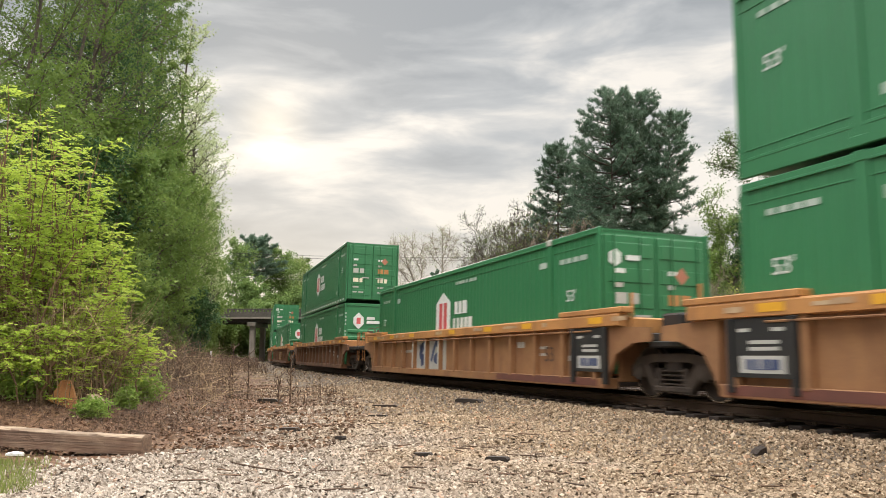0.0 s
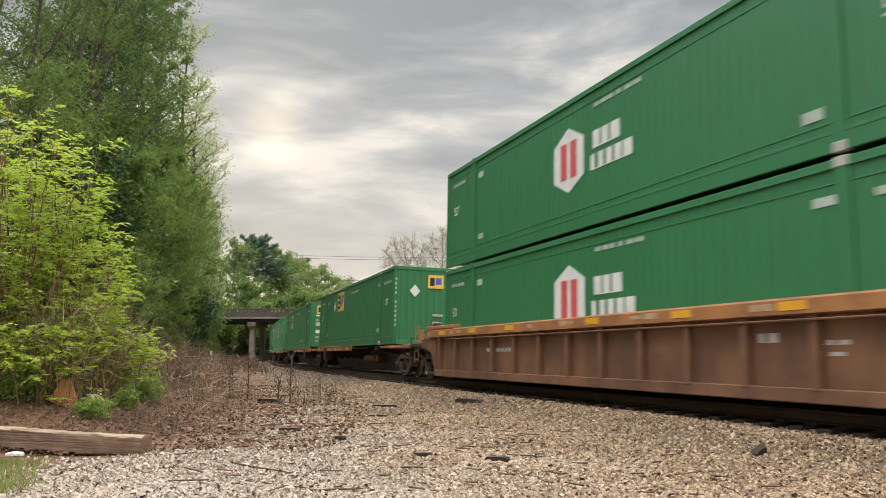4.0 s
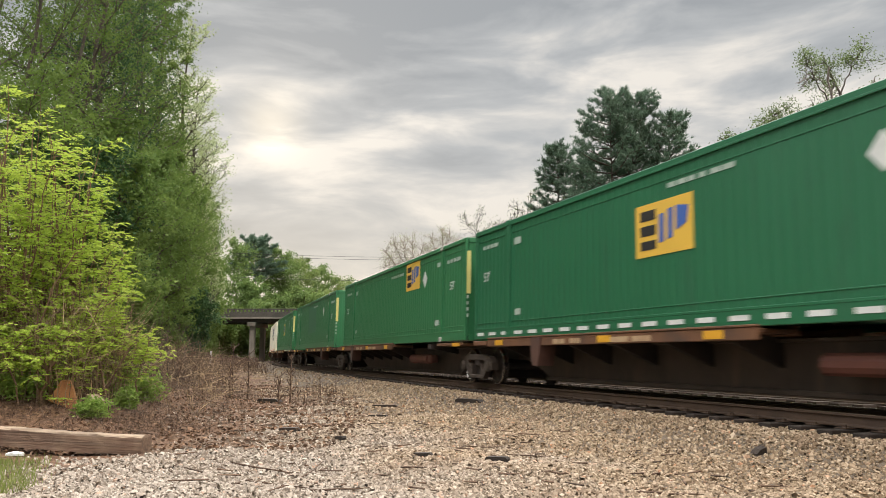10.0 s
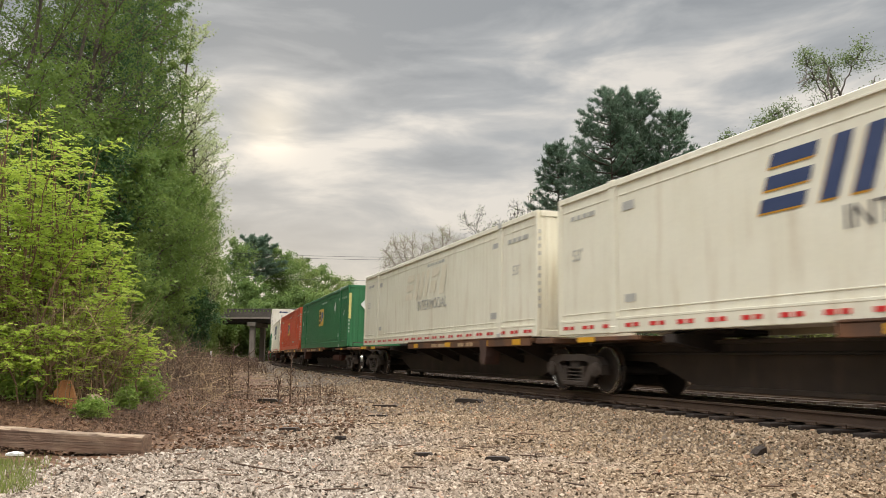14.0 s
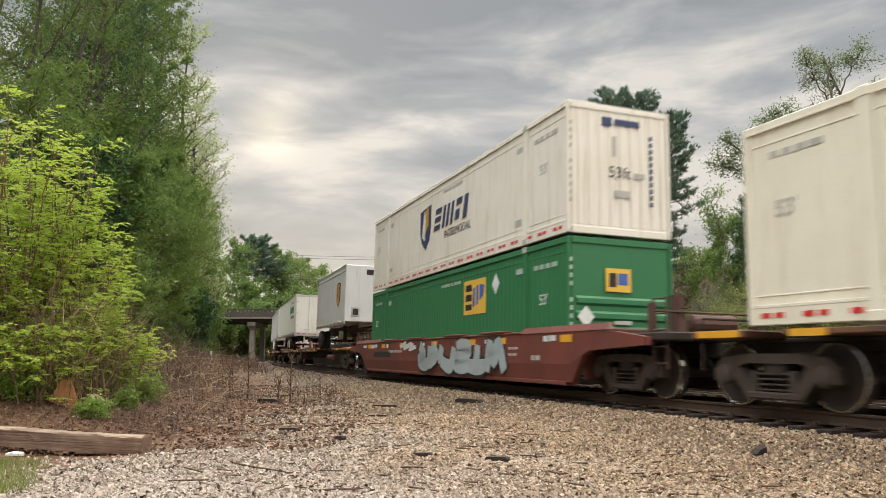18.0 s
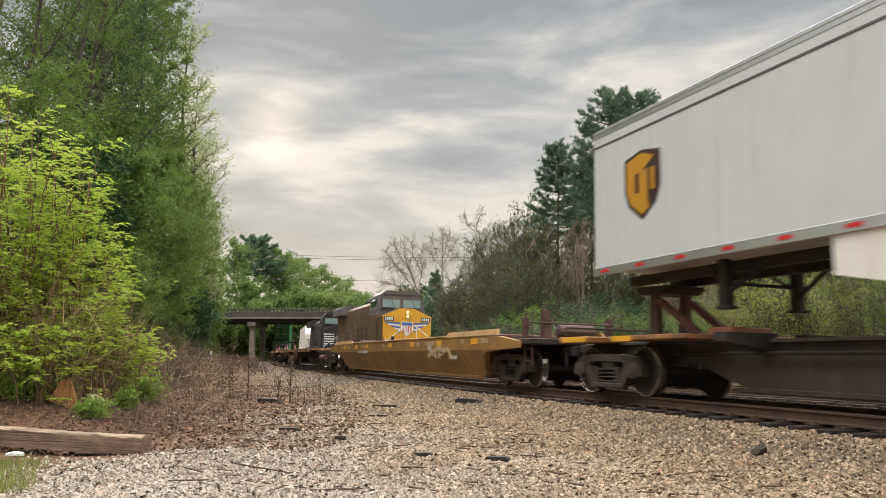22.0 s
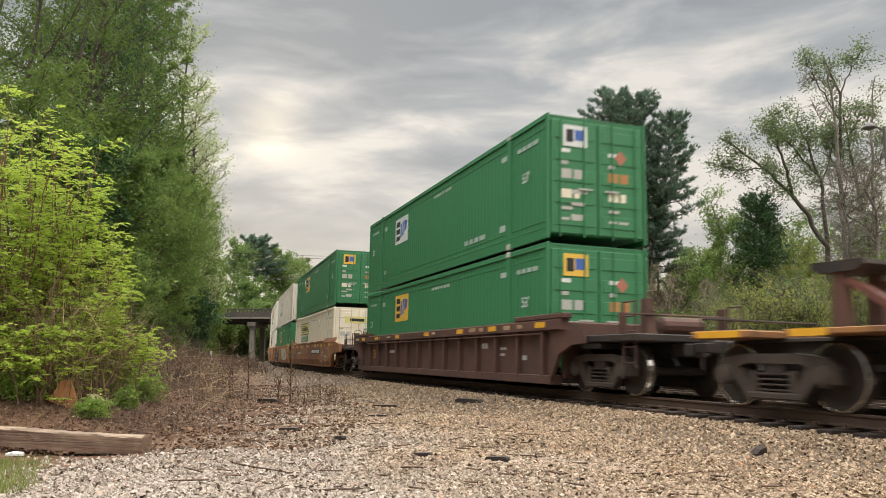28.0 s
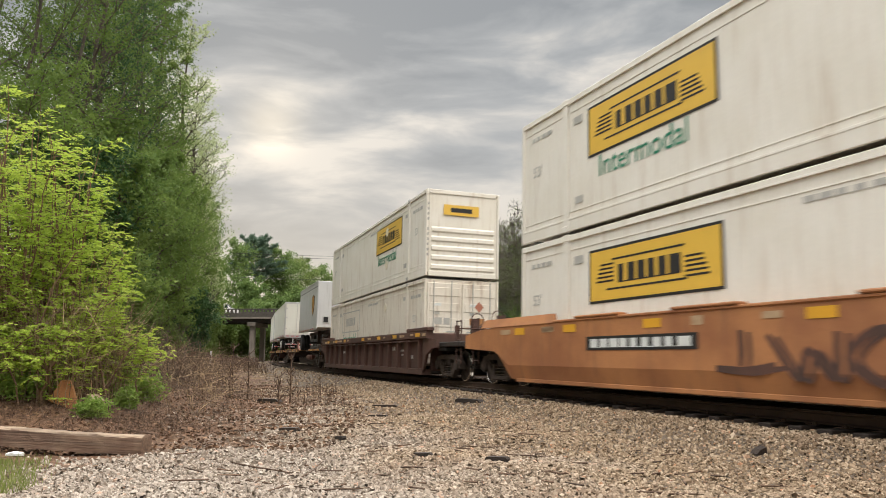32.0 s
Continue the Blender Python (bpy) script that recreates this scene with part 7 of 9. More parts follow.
def end_logo(c, ground="yellow", diamond=True, y0=0.0, z0=2.1, dy=-0.5, dz=1.98):
    """Logo panel, white diamond and data bars on the end that leads."""
    x = CL / 2 + 0.012
    if ground:
        part("logo_panel", Geo().box(x - 0.004, x, y0, y0 + 0.62, z0, z0 + 0.5), M["logo_yellow" if ground == "yellow" else ground], c)
        part("logo_shape", Geo().box(x, x + 0.004, y0 + 0.08, y0 + 0.26, z0 + 0.1, z0 + 0.4), M["black"], c)
        part("logo_shape", Geo().box(x, x + 0.004, y0 + 0.3, y0 + 0.54, z0 + 0.15, z0 + 0.4), M["blue"], c)
    if diamond:
        part("placard", Geo().prism([(dy - 0.2, dz), (dy, dz - 0.23), (dy + 0.2, dz), (dy, dz + 0.23)], "x", x - 0.004, x + 0.003), M["mark"], c, "white diamond placard")
    for k in range(3):
        part("marking", Geo().box(x - 0.004, x + 0.002, y0 + 0.2, y0 + 0.5 + 0.06 * k, 0.5 + k * 0.28, 0.58 + k * 0.28), M["faint"], c)


# ---------------------------------------------------------------- well cars
WALL = {"orange": ("orange_wall", "orange"), "rusty_orange": ("rusty_wall", "chord_orange"), "brown": ("brown", "brown")}


def folded_side(cols, y_out, y_in, zf, zb, tuck, sy):
    """A well side: columns of (x, bottom, top) swept along the car. Below zf the sheet leans in by tuck."""
    def lean(z):
        return tuck * max(0.0, zf - z) / max(0.01, zf - zb)
    vs, fs = [], []
    for x, b, t in cols:
        m = min(max(b + 0.005, zf), t - 0.005)
        vs += [(x, sy * (y_out - lean(b)), b), (x, sy * (y_out - lean(m)), m), (x, sy * y_out, t), (x, sy * y_in, t), (x, sy * (y_in - lean(m)), m), (x, sy * (y_in - lean(b)), b)]
    for i in range(len(cols) - 1):
        fs += [(i * 6 + j, i * 6 + (j + 1) % 6, i * 6 + 6 + (j + 1) % 6, i * 6 + 6 + j) for j in range(6)]
    n = len(vs) - 6
    fs += [tuple(range(5, -1, -1)), tuple(range(n, n + 6))]
    return Geo().add(vs, fs)


def end_gear(e, sx, x, paint, seed):
    """Brake gear, posts and hoses on a car's end platform."""
    rnd = random.Random(seed)
    part("brake_stand", Geo().prism([(x - 0.12, 1.1), (x + 0.12, 1.1), (x + 0.07, 1.8), (x - 0.07, 1.8)], "y", -0.68, -0.48), M["brown"], e, "dark brake stand")
    g = Geo().ring((x + sx * 0.2, -0.58, 1.75), 0.19, 0.016)
    part("brake_wheel", g, M["brown"], e, "upright hand-brake wheel")
    part("air_tank", Geo().lathe([(-0.5, 0.08), (-0.46, 0.17), (0.46, 0.17), (0.5, 0.08)], (x - sx * 0.25, 0.35, 1.32), "y", 12), M["brown"], e)
    for y in (-1.12, 1.12):
        part("corner_post", Geo().box(x - 0.06, x + 0.06, y - 0.06, y + 0.06, 1.13, 1.5 + rnd.uniform(0, 0.25), 0.01), M[paint], e)
    g = Geo().tube((x + sx * 0.1, -1.12, 1.5), (x + sx * 0.1, 1.12, 1.5), 0.02, n=6)
    part("handrail", g, M["brown"], e)
    g = Geo().tube((x + sx * 0.2, -0.3, 0.95), (x + sx * 0.5, -0.28, 0.55), 0.03, n=6)
    part("air_hose", g, M["rubber"], e)


def well_car(paint, style, label, half=9.75, front_bogie=True, rear_bogie=True, end_len=1.95, graffiti=None, marks_seed=0, inner=(False, False), zt=1.40, rise=0.2, fold=0.5, tuck=0.1):
    """A container well car. style: ribbed or smooth sides. Its origin is at rail height, midway between the bogies."""
    c = thing("well_car", label, "rail car", "well cars")
    wl = 8.45
    y_out, y_in = 1.49, 1.36
    zb = 0.17
    wall, chord = WALL.get(paint, (paint, paint))
    rnd = random.Random(marks_seed)
    for sy in (-1, 1):
        if style == "ribbed":
            side = part("side_wall", Geo().box(-wl, wl, *sorted((sy * (y_out - 0.13), sy * (y_in - 0.03))), zb, zt), M[wall], c, "steel well side")
            part("top_chord", Geo().prism([(sy * (y_in - 0.05), zt + 0.08), (sy * (y_out + 0.02), zt + 0.08), (sy * (y_out + 0.04), zt + 0.05), (sy * (y_out + 0.04), zt - 0.14), (sy * (y_out + 0.01), zt - 0.15), (sy * (y_in - 0.05), zt - 0.15)], "x", -wl - 0.6, wl + 0.6), M[chord], side)
            part("bottom_chord", Geo().box(-wl, wl, *sorted((sy * (y_out - 0.02), sy * (y_in - 0.2))), zb - 0.05, zb + 0.14, 0.012), M[wall], side)
            rib = Geo().box(-0.06, 0.06, -0.07, 0.07, zb + 0.1, zt - 0.13, 0.012).mesh("rib", M[wall])
            for i in range(14):
                x = -wl + 0.35 + i * (2 * wl - 0.7) / 13
                part("rib", rib, None, side, at=pose(x, sy * (y_out - 0.07), 0))
            part("pipe", Geo().tube((-wl + 1.0, sy * (y_out + 0.02), zt - 0.22), (wl - 0.4, sy * (y_out + 0.02), zt - 0.22), 0.018, n=6), M[wall], side)
            for sx in (-1, 1):
                a, b = sorted((sx * (wl - 1.6), sx * (wl + 0.7)))
                part("end_chord", Geo().box(a, b, *sorted((sy * (y_out + 0.045), sy * (y_in - 0.06))), zt + 0.082, zt + 0.19, 0.015), M[chord], side)
        else:
            def end(short):
                if short:
                    return [(wl - 1.4, zb, zt), (wl - 0.6, zb, zt), (wl + 0.2, zb + 0.02, zt)]
                return [(wl - 2.3, zb, zt), (wl - 0.05, zb + 0.02, zt), (wl + 0.5, 0.74, zt), (wl + 0.75, 0.82, zt), (wl + 1.6, 0.86, zt - 0.04), (wl + 2.55, 0.9, zt - 0.16)]
            cols = [(-x, b, t) for x, b, t in end(inner[1])][::-1] + end(inner[0])
            side = part("side_wall", folded_side(cols, y_out, y_in, fold, zb, tuck, sy), M[paint], c, "smooth steel well side")
            part("top_chord", Geo().box(-wl + 2.2, wl - 2.2, *sorted((sy * (y_out + 0.025), sy * (y_in - 0.04))), zt, zt + 0.05, 0.012), M[paint], side)
            for sx, inn in ((1, inner[0]), (-1, inner[1])):
                a, b = sx * (wl - 2.3), sx * (wl + (0.15 if inn else 1.5))
                part("end_flap", Geo().add([(a, sy * (y_out + 0.02), zt), (b, sy * (y_out + 0.02), zt), (b - sx * 0.1, sy * (y_out - 0.05), zt + rise), (a + sx * 0.15, sy * (y_out - 0.05), zt + rise), (a, sy * (y_out - 0.04), zt), (b, sy * (y_out - 0.04), zt), (b - sx * 0.1, sy * (y_out - 0.09), zt + rise), (a + sx * 0.15, sy * (y_out - 0.09), zt + rise)],
                                           [(0, 1, 2, 3), (4, 7, 6, 5), (3, 2, 6, 7), (0, 4, 5, 1), (0, 3, 7, 4), (1, 5, 6, 2)]), M[paint], side)
            for x in ((-4.6, -1.6, 1.9, 4.6) if fold < 0.8 else ()):
                part("top_pad", Geo().box(x - 0.75, x + 0.75, *sorted((sy * (y_out + 0.05), sy * (y_in - 0.05))), zt + 0.05, zt + 0.10, 0.015), M[chord], side)
            part("bottom_chord", Geo().box(-wl + 0.3, wl - 0.3, *sorted((sy * (y_out - tuck + 0.02), sy * (y_in - 0.25))), zb - 0.045, zb + 0.04, 0.012), M[paint], side)
        if sy < 0:
            xs = (-wl + 0.9, -wl + 3.1, -wl + 5.4, 0.3, wl - 5.4, wl - 3.0, wl - 0.15)
            zz = (zt - 0.21, zt - 0.06) if style == "smooth" else (zt - 0.09, zt + 0.03)
            yb = -(y_out + 0.004) if style == "smooth" else -(y_out + 0.042)
            for x in xs:
                x += rnd.uniform(-0.3, 0.3)
                part("reflector", Geo().box(x - 0.24, x + 0.24, yb - 0.006, yb, *zz), M["yellow"], side, "yellow reflector plate")
                # paint-outs and patches beside the reflectors
                for _ in range(rnd.randint(1, 2)):
                    x2 = x + rnd.choice((-1, 1)) * rnd.uniform(0.45, 1.2)
                    w = rnd.uniform(0.12, 0.35)
                    part("paint_patch", Geo().box(x2 - w, x2 + w * 0.6, yb - 0.004, yb, zz[0] + rnd.uniform(0, 0.04), zz[1] - rnd.uniform(0, 0.03)), M["mark" if paint == "oxide" else "chord_pale"], side, "pale worn paint patch")
            yb = -(y_out + 0.003) if style == "smooth" else -(y_out - 0.128)
            for x, z, w, h, n in ((-wl + 3.6, 0.82, 1.7, 0.14, 8), (wl - 2.9, 0.86, 0.5, 0.09, 3), (wl - 2.9, 0.72, 0.42, 0.08, 2), (wl - 1.7, 0.62, 0.4, 0.16, 2), (wl - 3.9, 0.9, 0.35, 0.2, 2)):
                part("marking", flat_marks(Geo(), x, z, w, h, yb, 1, n, marks_seed), M["faint"], side)
            if graffiti:
                graffiti(side, yb)
    # floor, ends, bogies
    reach = min(y_in - 0.12, y_out - tuck - 0.2)
    bearer = Geo().box(-0.18, 0.18, -reach, reach, zb - 0.02, zb + 0.12, 0.02).mesh("cross_bearer", M["grime"])
    for i in range(7):
        part("cross_bearer", bearer, None, c, at=pose(-wl + 0.5 + i * (2 * wl - 1.0) / 6, 0, 0))
    for sx in (-1, 1):
        bog = front_bogie if sx > 0 else rear_bogie
        inn = inner[0 if sx > 0 else 1]
        a, b = sx * (wl + 0.02), sx * (wl + 1.0 + (0.1 if inn or not bog else end_len))
        g = Geo().box(*sorted((a, b)), -1.30, 1.30, 0.98, 1.12, 0.02)
        e = part("end_platform", g, M["grime"], c)
        part("end_wall", Geo().box(*sorted((a, a + sx * 0.12)), -1.2, 1.2, 0.25, 0.975, 0.02), M[wall], e)
        part("draft_sill", Geo().box(*sorted((a + sx * 0.13, b)), -0.28, 0.28, 0.72, 0.975, 0.03), M["grime"], e)
        part("end_beam", Geo().box(*sorted((a + sx * 0.2, a + sx * 0.45)), -1.34, 1.34, 1.125, 1.125 + (0.3 if style == "ribbed" else 0.16), 0.03), M[chord if style == "ribbed" else "brown"], e)
        part("side_bearing", Geo().box(*sorted((sx * (half - 0.35), sx * (half + 0.35))), -1.25, 1.25, 0.86, 0.976, 0.02), M["black"], e)
        if style == "ribbed":
            for sy in (-1, 1):
                y = sy * 1.40
                g = Geo().prism([(sx * (wl + 0.0), 0.2), (sx * (wl + 0.35), 0.75), (sx * (wl + 0.9), 0.94), (sx * (wl + 1.35), 0.96), (sx * (wl + 1.35), 1.2), (sx * (wl + 0.55), zt - 0.16), (sx * wl, zt - 0.16)], "y", y - 0.04, y + 0.04)
                part("end_gusset", g, M[wall], e)
        if bog and not inn:
            xe = b - sx * 0.2
            end_gear(e, sx, xe - sx * 0.5, "brown" if style == "smooth" else chord, marks_seed + sx)
            for y in (-1.18, 1.18):
                g = Geo()
                for k in (0, 0.38):
                    g.tube((xe - sx * k, y, 0.5), (xe - sx * k, y, 1.72), 0.022, n=6)
                for z in (0.6, 0.88, 1.16, 1.44, 1.70):
                    g.tube((xe, y, z), (xe - sx * 0.38, y, z), 0.015, n=6)
                part("ladder", g, M[chord if style == "ribbed" else "brown"], e, "steel end ladder with rungs")
            add_coupler(c, b, sx)
        elif inn:
            part("ladder_post", Geo().tube((sx * (wl + 0.6), -1.25, 0.98), (sx * (wl + 0.6), -1.25, 1.85), 0.03, n=6), M[chord], e)
            part("articulation_box", Geo().box(*sorted((sx * (wl + 0.55), sx * (wl + 1.1))), -0.6, 0.6, 1.125, 1.5, 0.04), M["grime"], e, "dark articulation housing")
            part("corner_post", Geo().box(*sorted((sx * (wl + 0.25), sx * (wl + 0.6))), -1.42, -1.2, 1.125, zt + 0.02, 0.02), M[chord if style == "ribbed" else "grime"], e)
    if front_bogie:
        add_bogie(c, half)
    if rear_bogie:
        add_bogie(c, -half)
    return c


# ---------------------------------------------------------------- spine cars
OUTRIGGER = {sy: Geo().prism([(sy * 0.3, 0.45), (sy * 0.3, 0.95), (sy * 1.3, 0.95), (sy * 1.3, 0.84)], "x", -0.05, 0.05).mesh("outrigger", M["grime"]) for sy in (-1, 1)}


def spine_unit(L, label, first=False, last=False, hitch="down", paint="deck", seed=0, turned=False):
    """One platform of an articulated spine car, L metres between its bogies. The front half has running decks, the rear a trailer hitch."""
    c = thing("spine_car", label, "rail car", "spine cars")
    up = pose(0, 0, 0.08)
    h = L / 2
    if turned:
        first, last = last, first
    a, b = -h - (1.4 if last else -0.25), h + (1.4 if first else -0.25)
    prof = [(a, 0.98), (b, 0.98), (b, 0.66), (h - 1.7, 0.62), (h - 2.9, 0.22), (-h + 2.9, 0.22), (-h + 1.7, 0.62), (a, 0.66)]
    g = Geo().prism(prof, "y", -0.36, 0.36)
    g.box(-h + 2.8, h - 2.8, -0.46, 0.46, 0.16, 0.24, 0.01).box(a, b, -0.48, 0.48, 0.94, 1.0, 0.01)
    spine = part("spine_beam", g, M["spine_steel"], c, "dark box-section centre beam")
    # running decks on both sides over the front half
    d0, d1 = h - 10.65, h - 1.4
    for sy in (-1, 1):
        g = Geo().box(d0, d1, *sorted((sy * 0.62, sy * 1.36)), 0.96, 1.03, 0.01)
        deck = part("deck", g, M[paint], c, "worn orange running deck", at=up)
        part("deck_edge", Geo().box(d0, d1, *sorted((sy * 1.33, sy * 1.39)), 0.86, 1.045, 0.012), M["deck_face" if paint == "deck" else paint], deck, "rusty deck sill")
        part("deck_lip", Geo().box(d0, d1, *sorted((sy * 1.32, sy * 1.405)), 1.047, 1.085, 0.008), M[paint], deck, "worn orange deck lip")
        part("deck_edge", Geo().box(d0, d1, *sorted((sy * 0.60, sy * 0.64)), 0.94, 1.09, 0.01), M[paint], deck)
        for x in (d0 + 0.9, d0 + 3.9, d1 - 2.6, d1 - 0.7):
            part("reflector", Geo().box(x - 0.22, x + 0.22, *sorted((sy * 1.391, sy * 1.397)), 0.89, 1.02), M["yellow"], deck, "yellow reflector plate")
        if sy == (1 if turned else -1):
            for x, w in ((d1 - 3.9, 0.5), (d1 - 4.5, 0.4), (d1 - 6.8, 1.3), (d1 - 5.4, 0.25)):
                part("marking", flat_marks(Geo(), x, 0.89, w, 0.15, 1.396 if turned else -1.392, 1, 2, seed), M["chord_pale"], deck)
        og = OUTRIGGER[sy]
        for x in np.arange(d0 + 0.6, d1, 1.55):
            part("outrigger", og, None, deck, at=pose(float(x), 0, 0))
        x = d1 - 2.65
        g = Geo().prism([(x - 0.24, 1.04), (x + 0.24, 1.04), (x + 0.2, 0.62), (x + 0.12, 0.42), (x - 0.1, 0.42), (x - 0.16, 0.62)], "y", *sorted((sy * 1.02, sy * 1.42)))
        part("container_pad", g, M["brown"], c, "rusty dark container support bracket", at=up)
        x = -h + 3.4
        g = Geo().prism([(sy * 0.3, 0.7), (sy * 0.3, 1.0), (sy * 1.3, 1.0), (sy * 1.3, 0.86)], "x", x - 0.14, x + 0.14)
        part("container_pad", g, M["grime"], c, "dark container support bracket", at=up)
        g = Geo().box(-h + 0.5, -h + 2.6, *sorted((sy * 0.45, sy * 1.34)), 0.92, 1.0, 0.01)
        part("end_deck", g, M[paint], c, at=up)
        part("reflector", Geo().box(-h + 0.6, -h + 1.2, *sorted((sy * 1.341, sy * 1.347)), 0.9, 1.0), M["yellow"], c, "yellow reflector plate", at=up)
        g = Geo().box(h - 1.2, h - 0.4, *sorted((sy * 0.45, sy * 1.34)), 0.90, 1.02, 0.01)
        part("end_deck", g, M[paint], c, at=up)
    part("brake_rigging", Geo().tube((d0 - 2.5, 0.75, 0.62), (d0 - 0.6, 0.75, 0.62), 0.16, n=12).box(d0 - 2.9, d0 - 2.5, 0.6, 0.85, 0.5, 0.75, 0.03), M["red_oxide"], c, "rusty brake cylinder")
    part("pipe", Geo().tube((-h + 1, -0.5, 0.78), (h - 1, -0.5, 0.78), 0.03, n=6), M["grime"], c)
    # hitch
    for way in ((1, -1) if hitch == "both" else (1,) if hitch == "up" else ()):
        hx = way * (-h + 0.6)
        for y0, y1 in ((-0.4, -0.28), (0.28, 0.4)):
            part("hitch_post", Geo().prism([(hx - 0.14, 1.0), (hx + 0.14, 1.0), (hx + 0.09, 1.86), (hx - 0.09, 1.86)], "y", y0, y1), M["brown"], c, "raised dark trailer hitch", at=up)
        for y in (-0.34, 0.34):
            part("hitch_strut", Geo().prism([(hx + way * 1.1, 1.02), (hx + way * 1.35, 1.02), (hx + way * 0.2, 1.72), (hx + way * 0.02, 1.72)], "y", y - 0.06, y + 0.06), M["red_oxide"], c, "slanting red hitch strut", at=up)
        part("hitch_plate", Geo().prism([(hx - 0.30, 1.82), (hx + 0.30, 1.82), (hx + 0.46, 1.90), (hx + 0.44, 1.96), (hx - 0.40, 1.98), (hx - 0.44, 1.90)], "y", -0.45, 0.45), M["grime"], c, "dark hitch top plate", at=up)
        part("hitch_box", Geo().box(*sorted((hx + way * 1.5, hx + way * 2.1)), -0.42, 0.42, 1.0, 1.14, 0.03), M["faded_pink"], c, at=up)
    if hitch == "down":
        hx = -h + 2.6
        g = Geo().box(hx - 0.3, hx + 1.3, -0.4, 0.4, 1.0, 1.1, 0.03)
        part("hitch_stand", g, M["grime"], c, "folded trailer hitch", at=up)
    if first or last:
        for sx in ([1] if first else []) + ([-1] if last else []):
            add_coupler(c, sx * (h + 1.4), sx)
            g = Geo()
            for y in (-1.2, 1.2):
                g.tube((sx * (h + 1.25), y, 0.5), (sx * (h + 1.25), y, 1.3), 0.02, n=6)
            g.tube((sx * (h + 1.25), -1.2, 1.3), (sx * (h + 1.25), 1.2, 1.3), 0.02, n=6)
            part("handrail", g, M["grime"], c)
            part("reflector", Geo().box(*sorted((sx * (h + 0.35), sx * (h + 1.25))), -1.312, -1.305, 0.91, 1.01), M["yellow"], c, "yellow reflector plate", at=up)
            part("end_beam", Geo().box(*sorted((sx * (h + 0.3), sx * (h + 1.4))), -1.3, 1.3, 0.9, 1.02, 0.02), M[paint], c, at=up)
    add_bogie(c, -h if turned else h)
    if (first if turned else last):
        add_bogie(c, h if turned else -h)
    return c


# ---------------------------------------------------------------- road trailers
def road_wheel(parent, x, y, z, rim="mark", r=0.52):
    w = part("tyre", Geo().lathe([(-0.13, 0.30), (-0.13, r - 0.05), (-0.08, r), (0.08, r), (0.13, r - 0.05), (0.13, 0.30)], (x, y, z), "y", 24), M["rubber"], parent, "black road tyre", smooth=False)
    part("rim", Geo().lathe([(-0.132, 0.295), (-0.15, 0.28), (-0.135, 0.25), (-0.135, 0.16), (-0.17, 0.10), (-0.175, 0.04)], (x, y, z), "y", 18), M[rim], w)
    return w


